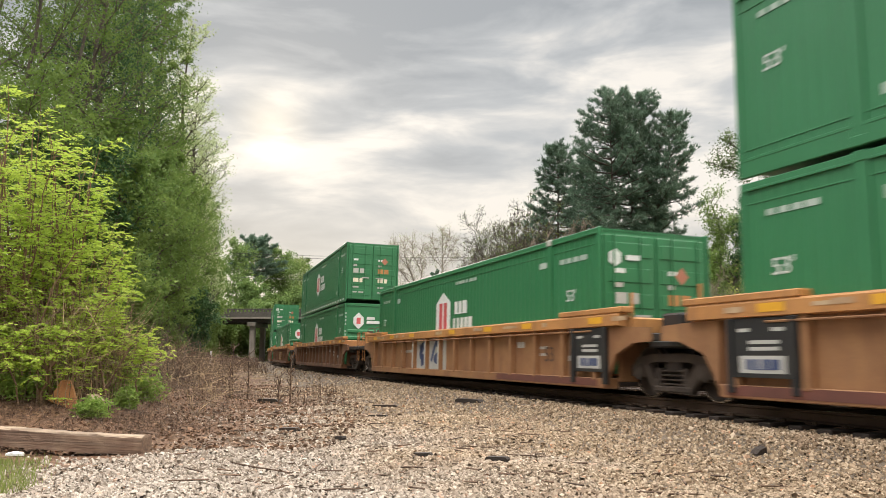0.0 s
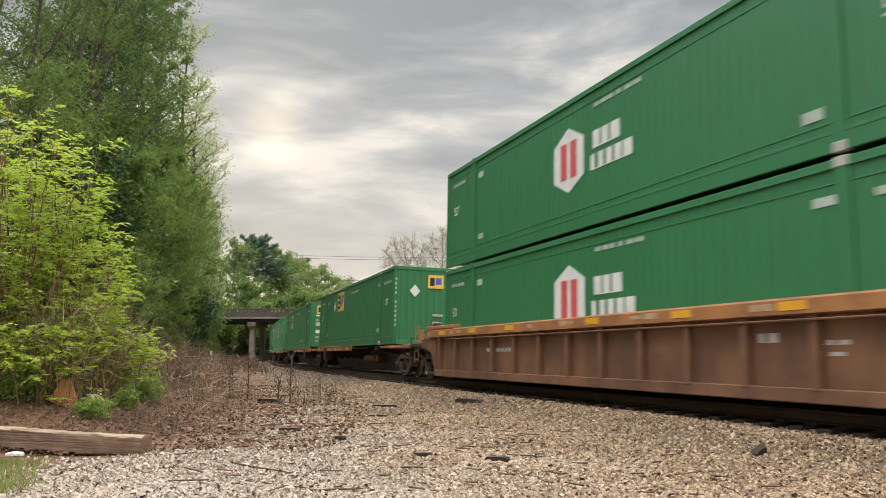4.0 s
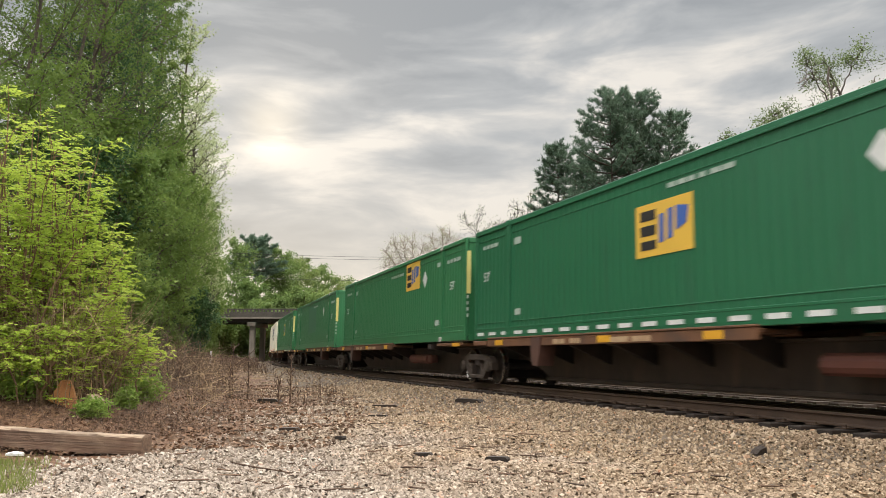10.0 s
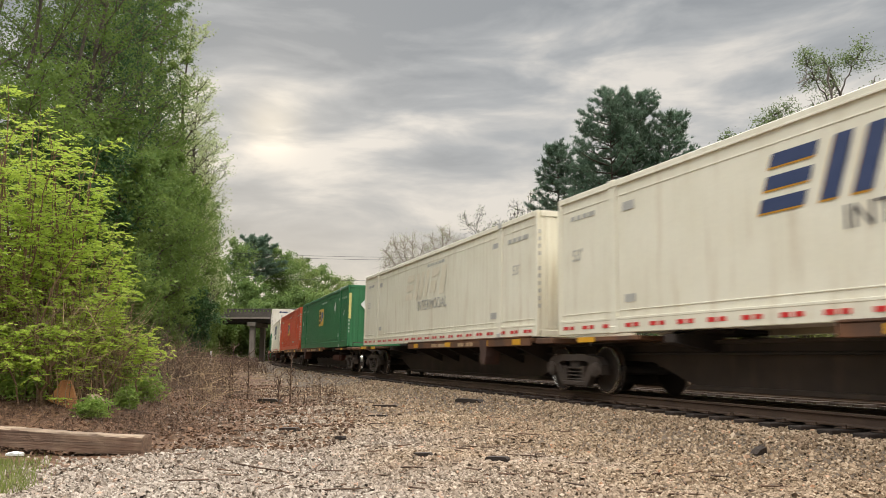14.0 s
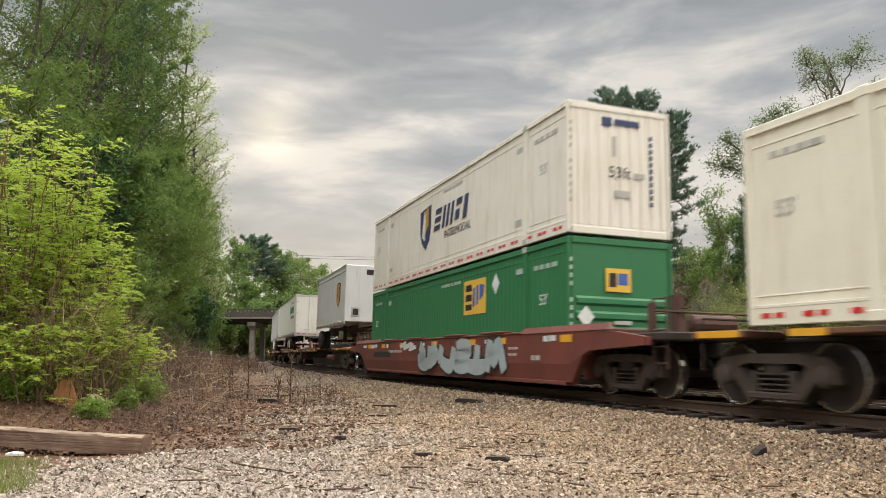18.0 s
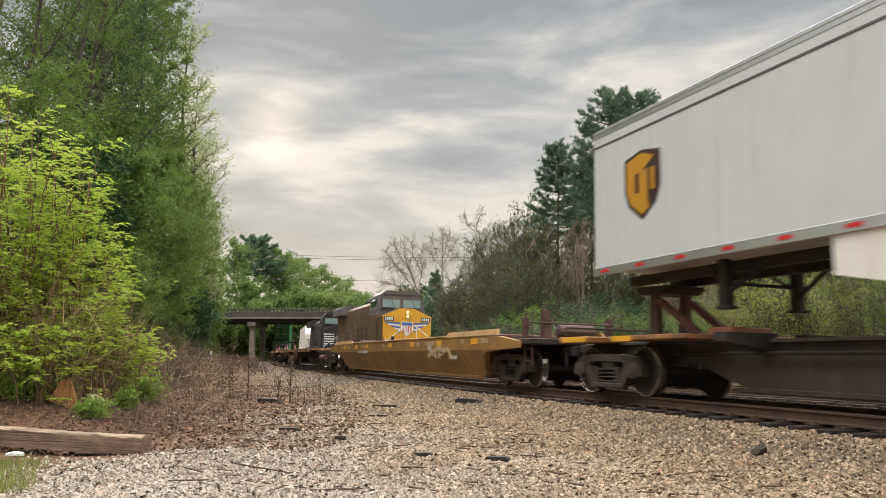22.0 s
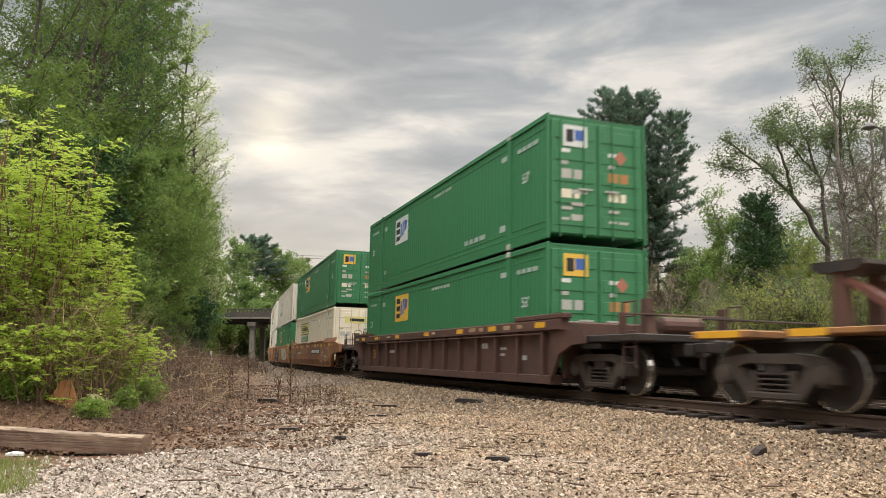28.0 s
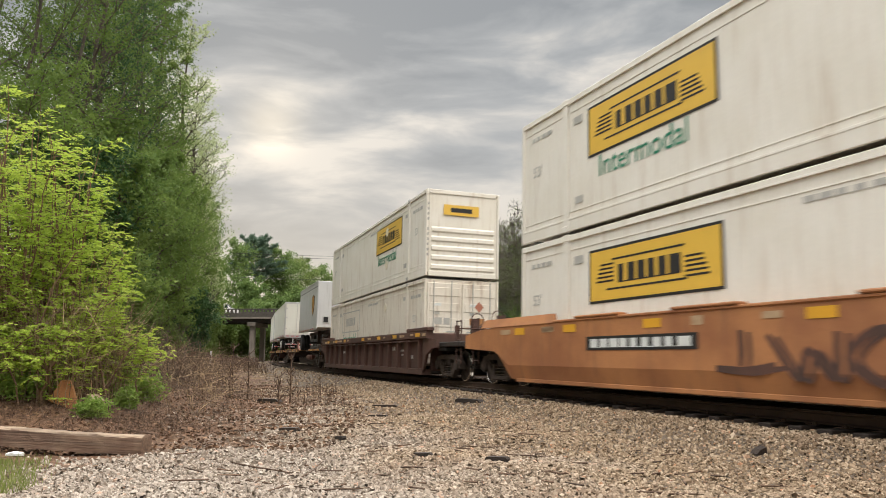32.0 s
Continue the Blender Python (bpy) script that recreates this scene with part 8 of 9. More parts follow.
def trailer(L, paint, label, doors_front, marks, skirt=False, nose_vents=False, rim="mark", wheels_at_front=True, H=2.85, set_back=3.6):
    """A road semi-trailer on a spine car: its origin is at deck height. The wheels stand at the leading end where the doors lead."""
    c = thing("trailer", label, "semi-trailer", "road trailers")
    hl, hw, z0 = L / 2, 1.28, 1.18
    g = Geo().box(-hl, hl, -hw, hw, z0 + 0.1, z0 + H, 0.03)
    b = part("body", g, M[paint], c)
    for sy in (-1, 1):
        part("bottom_rail", Geo().box(-hl - 0.01, hl + 0.01, *sorted((sy * (hw + 0.012), sy * (hw - 0.05))), z0 - 0.02, z0 + 0.14, 0.01), M["alu"], c)
        part("top_rail", Geo().box(-hl - 0.01, hl + 0.01, *sorted((sy * (hw + 0.014), sy * (hw - 0.05))), z0 + H - 0.06, z0 + H + 0.012, 0.01), M["alu"], c)
        if paint == "grey":
            part("belt_rail", Geo().box(-hl, hl, *sorted((sy * hw, sy * (hw + 0.012))), z0 + H - 0.34, z0 + H - 0.30, 0.004), M["loco_grey"], c, "dark seam below the roof")
            part("roof_band", Geo().box(-hl, hl, *sorted((sy * hw, sy * (hw + 0.008))), z0 + H - 0.14, z0 + H - 0.065), M["alu"], c)
        g = Geo()
        for i in range(int(L / 1.22)):
            x = -hl + 0.6 + i * 1.22
            g.box(x - 0.012, x + 0.012, *sorted((sy * hw, sy * (hw + 0.004))), z0 + 0.14, z0 + H - 0.07)
        part("panel_joint", g, M[paint], c)
    for i in range(int(L / 1.1)):
        x = -hl + 0.5 + i * 1.1
        part("reflector", Geo().box(x - 0.25, x, -hw - 0.02, -hw - 0.012, z0 + 0.03, z0 + 0.09), M["red_mark"], c, "red reflector tape")
    part("floor_beam", Geo().box(-hl + 0.1, hl - 0.1, -0.55, -0.4, z0 - 0.18, z0, 0.01).box(-hl + 0.1, hl - 0.1, 0.4, 0.55, z0 - 0.18, z0, 0.01), M["grime"], c)
    way = 1 if wheels_at_front else -1
    axles = ([hl - set_back, hl - set_back - 1.25] if L > 10 else [hl - 1.2])
    ch = Geo()
    for ax in axles:
        x = way * ax
        ch.tube((x, -1.0, 0.52), (x, 1.0, 0.52), 0.07, n=8)
        for sy in (-1, 1):
            for k in (1.12, 0.83):
                road_wheel(c, x, sy * k, 0.52, rim)
    xs = [way * a for a in axles]
    ch.box(min(xs) - 0.9, max(xs) + 0.9, -0.5, -0.35, 0.75, z0 - 0.15, 0.02).box(min(xs) - 0.9, max(xs) + 0.9, 0.35, 0.5, 0.75, z0 - 0.15, 0.02)
    part("axle_frame", ch, M["black"], c)
    if wheels_at_front and doors_front:
        x = hl
        part("underride_guard", Geo().box(x - 0.08, x + 0.02, -1.15, 1.15, 0.48, 0.58, 0.01).box(x - 0.1, x, -0.6, -0.5, 0.5, z0, 0.01).box(x - 0.1, x, 0.5, 0.6, 0.5, z0, 0.01), M["alu"], c, "rear underride bar with red tape")
        for k in range(5):
            part("reflector", Geo().box(x + 0.02, x + 0.026, -1.05 + k * 0.44, -0.8 + k * 0.44, 0.50, 0.56), M["red_mark"], c)
    lx = -way * (hl - 3.0) if L > 10 else -way * (hl - 2.4)
    lg = Geo()
    for sy in (-1, 1):
        lg.box(lx - 0.09, lx + 0.09, sy * 0.75 - 0.09, sy * 0.75 + 0.09, 0.42, z0, 0.01)
        lg.tube((lx, sy * 0.75, 0.62), (lx + way * 0.9, sy * 0.6, z0 - 0.05), 0.045, n=6)
        lg.box(lx - 0.14, lx + 0.14, sy * 0.75 - 0.12, sy * 0.75 + 0.12, 0.38, 0.43, 0.01)
        lg.tube((lx, sy * 0.75, 0.75), (lx - way * 0.6, sy * 0.55, z0 - 0.05), 0.03, n=6)
    lg.tube((lx, -0.75, 0.8), (lx, 0.75, 0.8), 0.03, n=6)
    part("landing_gear", lg, M["grime"], c, "lowered landing legs")
    if skirt:
        x1 = min(xs) - 0.75
        g = Geo().prism([(x1, z0), (x1, 0.32), (x1 - 3.6, 0.34), (x1 - 5.2, 0.66), (x1 - 5.2, z0)], "y", -1.24, -1.20)
        part("side_skirt", g, M["white"], c, "white aerodynamic side skirt")
        g = Geo().prism([(x1, z0), (x1, 0.32), (x1 - 3.6, 0.34), (x1 - 5.2, 0.66), (x1 - 5.2, z0)], "y", 1.20, 1.24)
        part("side_skirt", g, M["white"], c, "white aerodynamic side skirt")
    if doors_front:
        for sy in (-1, 1):
            y0, y1 = sorted((sy * 0.012, sy * (hw - 0.08)))
            d = part("door", Geo().box(hl, hl + 0.03, y0, y1, z0 + 0.14, z0 + H - 0.12, 0.008), M[paint], c)
            yy = sy * 0.3
            part("lock_rod", Geo().tube((hl + 0.05, yy, z0 + 0.1), (hl + 0.05, yy, z0 + H - 0.1), 0.016, n=6), M["alu"], d)
            part("handle", Geo().box(hl + 0.04, hl + 0.07, *sorted((yy, yy + sy * 0.35)), z0 + 0.35, z0 + 0.39), M["alu"], d)
            for zz in (0.6, 1.5, 2.3):
                part("hinge", Geo().box(hl + 0.03, hl + 0.05, *sorted((sy * (hw - 0.2), sy * (hw - 0.02))), z0 + zz, z0 + zz + 0.08), M["alu"], d)
        part("door_frame", Geo().box(hl - 0.02, hl + 0.045, -hw - 0.02, -hw + 0.08, z0 - 0.1, z0 + H + 0.02, 0.01).box(hl - 0.02, hl + 0.045, hw - 0.08, hw + 0.02, z0 - 0.1, z0 + H + 0.02, 0.01).box(hl - 0.02, hl + 0.045, -hw, hw, z0 + H - 0.12, z0 + H + 0.02, 0.01).box(hl - 0.02, hl + 0.045, -hw, hw, z0 - 0.12, z0 + 0.13, 0.01), M["alu"], c)
        for k in range(6):
            part("reflector", Geo().box(hl + 0.046, hl + 0.05, -1.1 + k * 0.4, -0.9 + k * 0.4, z0, z0 + 0.06), M["red_mark"], c)
    if nose_vents:
        for y, z in ((-0.75, z0 + 0.35), (0.75, z0 + 0.3)):
            v = part("gladhand_box", Geo().box(hl, hl + 0.02, y - 0.2, y + 0.2, z, z + 0.45, 0.005), M["alu"], c)
            part("recess", Geo().box(hl + 0.02, hl + 0.024, y - 0.13, y + 0.13, z + 0.07, z + 0.38), M["black"], v)
        part("vent", Geo().box(hl, hl + 0.03, -0.25, 0.25, z0 + H - 0.45, z0 + H - 0.2, 0.005), M["black"], c, "dark nose vent")
    marks(c, -hw - 0.012, z0)
    return c


def shield_logo(x):
    def draw(c, y, z0):
        zz = z0 + 0.85
        s = part("emblem", Geo().prism([(x - 0.52, zz + 0.55), (x - 0.4, zz + 0.28), (x, zz), (x + 0.4, zz + 0.28), (x + 0.52, zz + 0.55), (x + 0.52, zz + 1.18), (x, zz + 1.28), (x - 0.52, zz + 1.18)], "y", y, y + 0.006), M["umber"], c, "brown and gold shield emblem")
        part("emblem_shape", Geo().prism([(x - 0.45, zz + 1.12), (x - 0.45, zz + 0.55), (x - 0.33, zz + 0.32), (x, zz + 0.09), (x + 0.2, zz + 0.2), (x + 0.02, zz + 0.9), (x + 0.36, zz + 1.1), (x, zz + 1.22)], "y", y - 0.004, y + 0.001), M["gold"], s)
        for a, b, z, h in ((-0.2, -0.08, 0.5, 0.36), (0.06, 0.16, 0.34, 0.56), (0.26, 0.36, 0.5, 0.4)):
            part("emblem_shape", Geo().box(x + a, x + b, y - 0.007, y - 0.003, zz + z, zz + z + h), M["umber" if a < 0 else "gold"], s)
    return draw


def green_word_marks(c, y, z0):
    x = 3.8
    for k, (w, h) in enumerate(((0.46, 0.70), (0.27, 0.48), (0.42, 0.48), (0.62, 0.48), (0.17, 0.62), (0.40, 0.48), (0.27, 0.48))):
        sl = 0.12
        z = z0 + 1.62
        part("wordmark", Geo().prism([(x, z), (x + w * 0.78, z), (x + w * 0.78 + sl, z + h), (x + sl, z + h)], "y", y, y + 0.006), M["teal"], c, "slanted green block of a wordmark")
        x += w + 0.06
    part("stripe", Geo().prism([(4.7, z0 + 2.36), (6.6, z0 + 2.36), (6.65, z0 + 2.42), (4.75, z0 + 2.42)], "y", y, y + 0.006), M["black"], c)
    side_text("TRAILER LEASING", 0.32, M["loco_grey"], c, 4.45, z0 + 1.22, y)


# ---------------------------------------------------------------- make up the train
STROKES = [[[(0.8, 0.75), (0.1, 1.0), (-0.8, 0.65), (-0.4, 0.1), (0.5, -0.1), (0.8, -0.6), (0, -1), (-0.9, -0.75)]],
           [[(-0.8, 1.0), (-0.7, 0.0), (-0.5, -0.95), (0.3, -0.9), (0.9, -0.35)]],
           [[(-0.9, -1.0), (-0.35, 0.95), (0.05, -0.25), (0.5, 0.95), (0.95, -1.0)]],
           [[(-0.65, 1.0), (-0.6, 0.0), (-0.75, -1.0)], [(0.85, 1.0), (0.0, 0.1), (0.2, -0.3), (0.95, -1.0)]],
           [[(0.85, 0.75), (0.0, 1.0), (-0.85, 0.1), (-0.3, -0.95), (0.75, -0.75), (0.7, -0.1)]],
           [[(-0.95, 0.7), (0.0, 0.95), (0.95, 0.75)], [(0.15, 0.6), (0.0, 0.0), (-0.15, -1.0)]],
           [[(-0.8, -1.0), (-0.75, 0.6), (0.2, 1.0), (0.75, 0.45), (0.1, 0.0), (0.85, -1.0)]]]


def ribbon(pts, w, y0, y1, rnd=None):
    """A smooth stroke of width w through points on a side, from y0 to y1."""
    P = [Vector(p) for p in pts]
    P = [P[0] * 2 - P[1]] + P + [P[-1] * 2 - P[-2]]
    line = []
    for i in range(1, len(P) - 2):
        for k in range(5):
            t = k / 5
            a, b, c, d = P[i - 1], P[i], P[i + 1], P[i + 2]
            line.append(0.5 * ((2 * b) + (c - a) * t + (2 * a - 5 * b + 4 * c - d) * t * t + (3 * b - a - 3 * c + d) * t ** 3))
    line.append(P[-2])
    n = len(line)
    vs, fs = [], []
    for i, p in enumerate(line):
        d = (line[min(i + 1, n - 1)] - line[max(i - 1, 0)]).normalized()
        q = Vector((-d.y, d.x)) * w / 2 * (0.75 + 0.35 * sin(2.2 * i / n + 0.5))
        for y in (y0, y1):
            vs += [(p.x + q.x, y, p.y + q.y), (p.x - q.x, y, p.y - q.y)]
    for i in range(n - 1):
        a, b = i * 4, i * 4 + 4
        fs += [(a, a + 1, b + 1, b), (a + 2, b + 2, b + 3, a + 3), (a, b, b + 2, a + 2), (a + 1, a + 3, b + 3, b + 1)]
    fs += [(0, 2, 3, 1), (n * 4 - 4, n * 4 - 3, n * 4 - 1, n * 4 - 2)]
    return Geo().add(vs, fs)


def tag_paint(seed, x0, x1, colors, z0=0.22, z1=1.38, thick=0.42, line=False, step=1.05):
    """Spray-paint shapes that cannot be read: fat flowing strokes with an outline and a fill, or thin pale lines."""
    def draw(side, y):
        rnd = random.Random(seed)
        n = max(3, round((x1 - x0) / step))
        order = list(range(len(STROKES)))
        rnd.shuffle(order)
        for i in range(n):
            x = x0 + (i + 0.5) * (x1 - x0) / n
            w = (x1 - x0) / n * 0.5
            hh = (z1 - z0) / 2 * rnd.uniform(0.85, 1.0)
            zc = (z0 + z1) / 2 + rnd.uniform(-0.04, 0.04)
            lean = rnd.uniform(-0.1, 0.25)
            shape = STROKES[order[i % len(order)]]
            flip, tip = rnd.choice((-1, -1, 1)), rnd.choice((-1, 1))
            o = None
            for j, st in enumerate(shape):
                pts = [(x + (flip * a * rnd.uniform(0.9, 1.3) + lean * b) * w, zc + tip * b * rnd.uniform(0.75, 1.0) * (hh - 0.08)) for a, b in st]
                lift = 0.0012 * (i % 3) + 0.0005 * j
                if line:
                    g = ribbon(pts, 0.1, y - 0.003 - lift, y - lift)
                    o = part("graffiti", g, M[colors[1]], side, "thin pale spray-painted line on the car side")
                    g = ribbon([(px + 0.16, pz - 0.03) for px, pz in pts], 0.07, y - 0.0035 - lift, y - 0.0003 - lift)
                    part("graffiti_stroke", g, M[colors[1]], o)
                else:
                    g = ribbon(pts, thick, y - 0.003 - lift, y - lift)
                    q = part("graffiti", g, M[colors[1]], side if o is None else o, "spray-painted shape on the car side")
                    o = o or q
                    part("graffiti_fill", ribbon(pts, thick * 0.74, y - 0.0085 - lift, y - 0.0062 - lift), M[colors[0]], o)
    return draw


TOP, BOTTOM, SPINE_TOP = 0.335 + CH + 0.075, 0.335, 1.14


def make_train():
    hexa = container("green", "doors", "green 53-foot container with white six-sided emblem and ribbed doors", hexa_marks(), "containers")
    hexa_b = container("green", "ribs", "green 53-foot container with ribbed bulkhead and white emblem", hexa_marks(), "containers")
    poly = [(-0.85, 1.9), (-0.6, 1.65), (-0.35, 1.9), (-0.35, 2.2), (-0.6, 2.45), (-0.85, 2.2)]
    e = part("emblem", Geo().prism(poly, "x", CL / 2, CL / 2 + 0.01), M["mark"], hexa_b)
    part("emblem_shape", Geo().box(CL / 2 + 0.01, CL / 2 + 0.014, -0.7, -0.5, 1.9, 2.2), M["pink"], e)
    for y0, y1, z in ((-0.2, 0.2, 2.12), (-0.2, 0.5, 1.93)):
        part("wordmark", Geo().box(CL / 2, CL / 2 + 0.008, y0, y1, z, z + 0.13), M["mark"], hexa_b)
    hexa_d = container("green", "doors", "green 53-foot container with white dash reflectors along its base", hexa_marks(), "containers", reflect="dash")
    square = container("green_mid", "doors", "green 53-foot container with square yellow logo panel", square_marks(-3.9, 1.6), "containers")
    end_logo(square, "yellow", False, -0.9, 2.15)
    square_w = container("green_mid", "doors", "green 53-foot container with square white logo panel", square_marks(-4.19, 1.5, "mark"), "containers")
    end_logo(square_w, "mark", False, -0.9, 2.15)
    square_p = container("green_pale", "doors", "faded light-green container with yellow logo panel and white diamond", square_marks(-0.72, 1.27, "yellow", -4.4), "containers")
    end_logo(square_p, "yellow", False, -0.9, 2.15)
    square_x = container("green", "plain", "green container with yellow logo panel and white diamond placard", square_marks(-0.78, 1.24, "yellow", 4.42), "containers")
    end_logo(square_x, "yellow", True)
    square_dash = container("green_dark", "plain", "dark green container with yellow logo and white base dashes", square_marks(-0.73, 1.3, "yellow", 4.3), "containers", reflect="dash")
    end_logo(square_dash, "yellow", True)
    square_fade = container("green_dark", "plain", "dark green container with yellow logo and dull grey-green front panel", square_marks(-0.6, 1.3, "yellow", 4.4), "containers", reflect="dash")
    end_logo(square_fade, "yellow", True)
    p = part("repainted_panel", Geo().box(CL / 2 - 1.9, CL / 2 - 0.14, -CW / 2 + 0.004, -CW / 2 + 0.018, 0.30, CH - 0.14, 0.003), M["grey_green"], square_fade, "dull grey-green repainted side panel")
    part("marking", flat_marks(Geo(), CL / 2 - 1.55, CH - 0.62, 1.1, 0.13, -CW / 2 + 0.004, 1, 8, 3), M["faint"], p)
    square_g = container("green_mid", "plain", "dark green container with painted-over logo and white diamond", square_marks(-1.94, 1.3, None, 4.0, True), "containers")
    end_logo(square_g, None, True)
    square_5 = container("green", "plain", "green container with high yellow logo panel and diamond placard", square_marks(-2.99, 1.75, "yellow", -3.75), "containers")
    end_logo(square_5, "yellow", True)
    square_11 = container("green", "plain", "green container with forward yellow logo panel and diamond", square_marks(2.18, 1.8, "yellow", 4.31), "containers")
    end_logo(square_11, None, True)
    square_bt = container("green_mid", "doors", "green container with rear yellow logo panel and white diamond", square_marks(-3.4, 1.5, "yellow", -4.1, dz=2.17), "containers")
    end_logo(square_bt, "yellow", False, -0.9, 2.15)
    for c in (square_x, square_g, square_11):
        x = CL / 2 + 0.002
        part("warning_strip", Geo().box(x, x + 0.006, -1.26, -1.14, 1.3, 2.5), M["pale_yellow"], c, "yellow warning strip")
    square_bulk = container("green", "ribs", "green container with ribbed bulkhead, yellow logo and white diamond", square_marks(2.1, 1.5, "yellow", 4.29, dz=2.2), "containers")
    end_logo(square_bulk, "yellow", True, -0.4, 1.75, -0.88, 1.2)
    square_red = container("red", "plain", "orange-red corrugated container with square yellow logo panel", square_marks(-0.9, 1.15, "yellow"), "containers", depth=0.028)
    for a, b, z0, z1 in ((-2.3, -0.91, 0.8, 2.08), (0.67, 2.1, 1.22, 2.1)):
        part("repaint_patch", Geo().box(a, b, -CW / 2 + 0.022, -CW / 2 + 0.028, z0, z1), M["bright_red"], square_red, "brighter red repainted patch")
    slant_2 = container("white_cream", "plain", "white container with slanted dark-blue block wordmark", slant_marks(x=-2.35, z=1.6), "containers", pitch=0.3, depth=0.006, reflect="red")
    slant = container("white_cream", "plain", "white container with slanted dark-blue block wordmark", slant_marks(), "containers", pitch=0.3, depth=0.006, reflect="red")
    slant_f = container("white_cream", "plain", "white container with faded ghost of a slanted wordmark", slant_marks(True, x=-2.2, z=1.5), "containers", reflect="red")
    slant_s = container("white", "plain", "white container with dark shield emblem and blue wordmark", slant_marks(shield=True, x=-0.66, z=1.35, kx=0.76, kz=0.7), "containers", pitch=0.3, depth=0.006, reflect="red")
    x = CL / 2 + 0.004
    for y0, y1, z0, z1 in ((-0.45, -0.2, 2.42, 2.62), (-0.12, 0.5, 2.46, 2.6), (-0.2, -0.1, 1.75, 2.2), (-0.15, 0.25, 0.85, 1.0), (0.35, 0.62, 1.3, 1.42)):
        part("marking", Geo().box(x - 0.02, x, y0, y1, z0, z1), M["ink" if z0 > 2.3 else "faint"], slant_s)
    code = Geo()
    for k in range(11):
        code.box(x - 0.02, x, 0.76, 0.83, 2.2 - k * 0.15, 2.3 - k * 0.15)
    part("marking", code, M["ink"], slant_s, "upright code on the end wall")
    side_text("53ft", 0.36, M["loco_grey"], slant_s, x - 0.004, 1.28, -0.3, 90)
    panel = container("white", "doors", "white container with yellow panel and green lettering", banner_marks(), "containers")
    panel_r = container("white", "ribs", "white container with horizontal-ribbed front and yellow panel", banner_marks(x=1.35, zt=2.45), "containers")
    panel_n = container("white", "doors", "white container with yellow panel on its side", banner_marks(word=False), "containers")
    panel_c = container("cream", "doors", "cream container with faded yellow panel and green lettering", banner_marks("pale_yellow", size=0.74, hgt=0.64), "containers")
    panel_o = container("white_worn", "doors", "dirty white container with faded outlined logo and green lettering", banner_marks("none"), "containers")
    for c, m in ((panel, "logo_yellow"), (panel_r, "logo_yellow"), (panel_n, "logo_yellow"), (panel_c, "pale_yellow")):
        x = CL / 2 + 0.012
        part("logo_panel", Geo().box(x, x + 0.006, -0.7, 0.55, 2.05, 2.4), M[m], c)
        part("logo_shape", Geo().box(x + 0.006, x + 0.009, -0.45, 0.3, 2.15, 2.3), M["black"], c)

    used = set()

    def load(src, off, z):
        if src in used:
            ob = copy_thing(src, Matrix.Identity(4))
        else:
            used.add(src)
            ob = src
        return runs(ob, off, 8.5, 0, z)

    # ribbed well cars at the head of what is seen
    wells = [("orange", 4.2, [(hexa, BOTTOM), (hexa, TOP)], "orange ribbed well car with dark data panels", None),
             ("orange", 24.1, [(hexa, BOTTOM)], "orange ribbed well car with a graffiti panel", None),
             ("rusty_orange", 47.1, [(hexa_b, BOTTOM), (hexa_d, TOP)], "rusty orange ribbed well car", None),
             ("rusty_orange", 70.7, [(hexa_b, BOTTOM)], "rusty orange ribbed well car with a yellow panel", None),
             ("rusty_orange", 94.1, [(hexa, BOTTOM), (hexa, TOP)], "rusty orange ribbed well car", None)]
    for k, (paint, off, loads, label, tag) in enumerate(wells):
        w = well_car(paint, "ribbed", label, 9.9 if k < 2 else 9.75, True, k > 0, graffiti=tag, marks_seed=k, inner=(k == 1, k == 0))
        runs(w, off, 9.9 if k < 2 else 9.75)
        for src, z in loads:
            load(src, off, z)
        if k == 1 or k == 0:
            x = 7.42 if k == 1 else -8.1
            p = part("data_panel", Geo().box(x, x + 1.05, -1.50, -1.485, 0.42, 1.24), M["black"], w, "black stencilled data panel")
            part("data_frame", Geo().box(x - 0.1, x - 0.005, -1.54, -1.44, 0.2, 1.24, 0.01), M["black"], w)
            part("data_frame", Geo().box(x + 1.055, x + 1.15, -1.54, -1.44, 0.2, 1.24, 0.01), M["black"], w)
            part("marking", Geo().box(x + 0.12, x + 0.95, -1.503, -1.5, 0.48, 0.72), M["faint"], p)
            part("marking", flat_marks(Geo(), x + 0.25, 0.53, 0.6, 0.14, -1.504, 1, 4, 8, 0.0), M["ink"], p)
            for zz, x2, ww in ((0.79, 0.3, 0.55), (0.88, 0.3, 0.55), (1.05, 0.1, 0.22), (1.05, 0.72, 0.22)):
                part("marking", Geo().box(x + x2, x + x2 + ww, -1.503, -1.5, zz, zz + 0.05), M["faint"], p)
            x = 3.6 if k == 1 else -8.3
            part("sill_band", Geo().box(x, x + 4.6, -1.478, -1.472, 0.16, 0.30), M["red_oxide"], w, "worn red band along the sill")
        if k == 1:
            p = part("paint_panel", Geo().box(-3.2, -0.3, -1.368, -1.361, 0.31, 1.24), M["faint"], w, "grey painted panel with dark blue spray marks")
            for x in (-3.13, -1.89, -0.65):
                part("rib_paint", Geo().box(x - 0.055, x + 0.055, -1.4945, -1.4905, 0.32, 1.2), M["faint"], p)
            part("graffiti", ribbon([(-2.75, 0.95), (-2.3, 1.05), (-2.7, 0.75), (-2.2, 0.6), (-2.6, 0.48)], 0.2, -1.373, -1.368), M["ink"], p)
            part("graffiti", ribbon([(-1.6, 0.55), (-1.2, 1.08), (-0.85, 0.85), (-1.3, 0.62), (-0.8, 0.5)], 0.16, -1.373, -1.368), M["ink"], p)
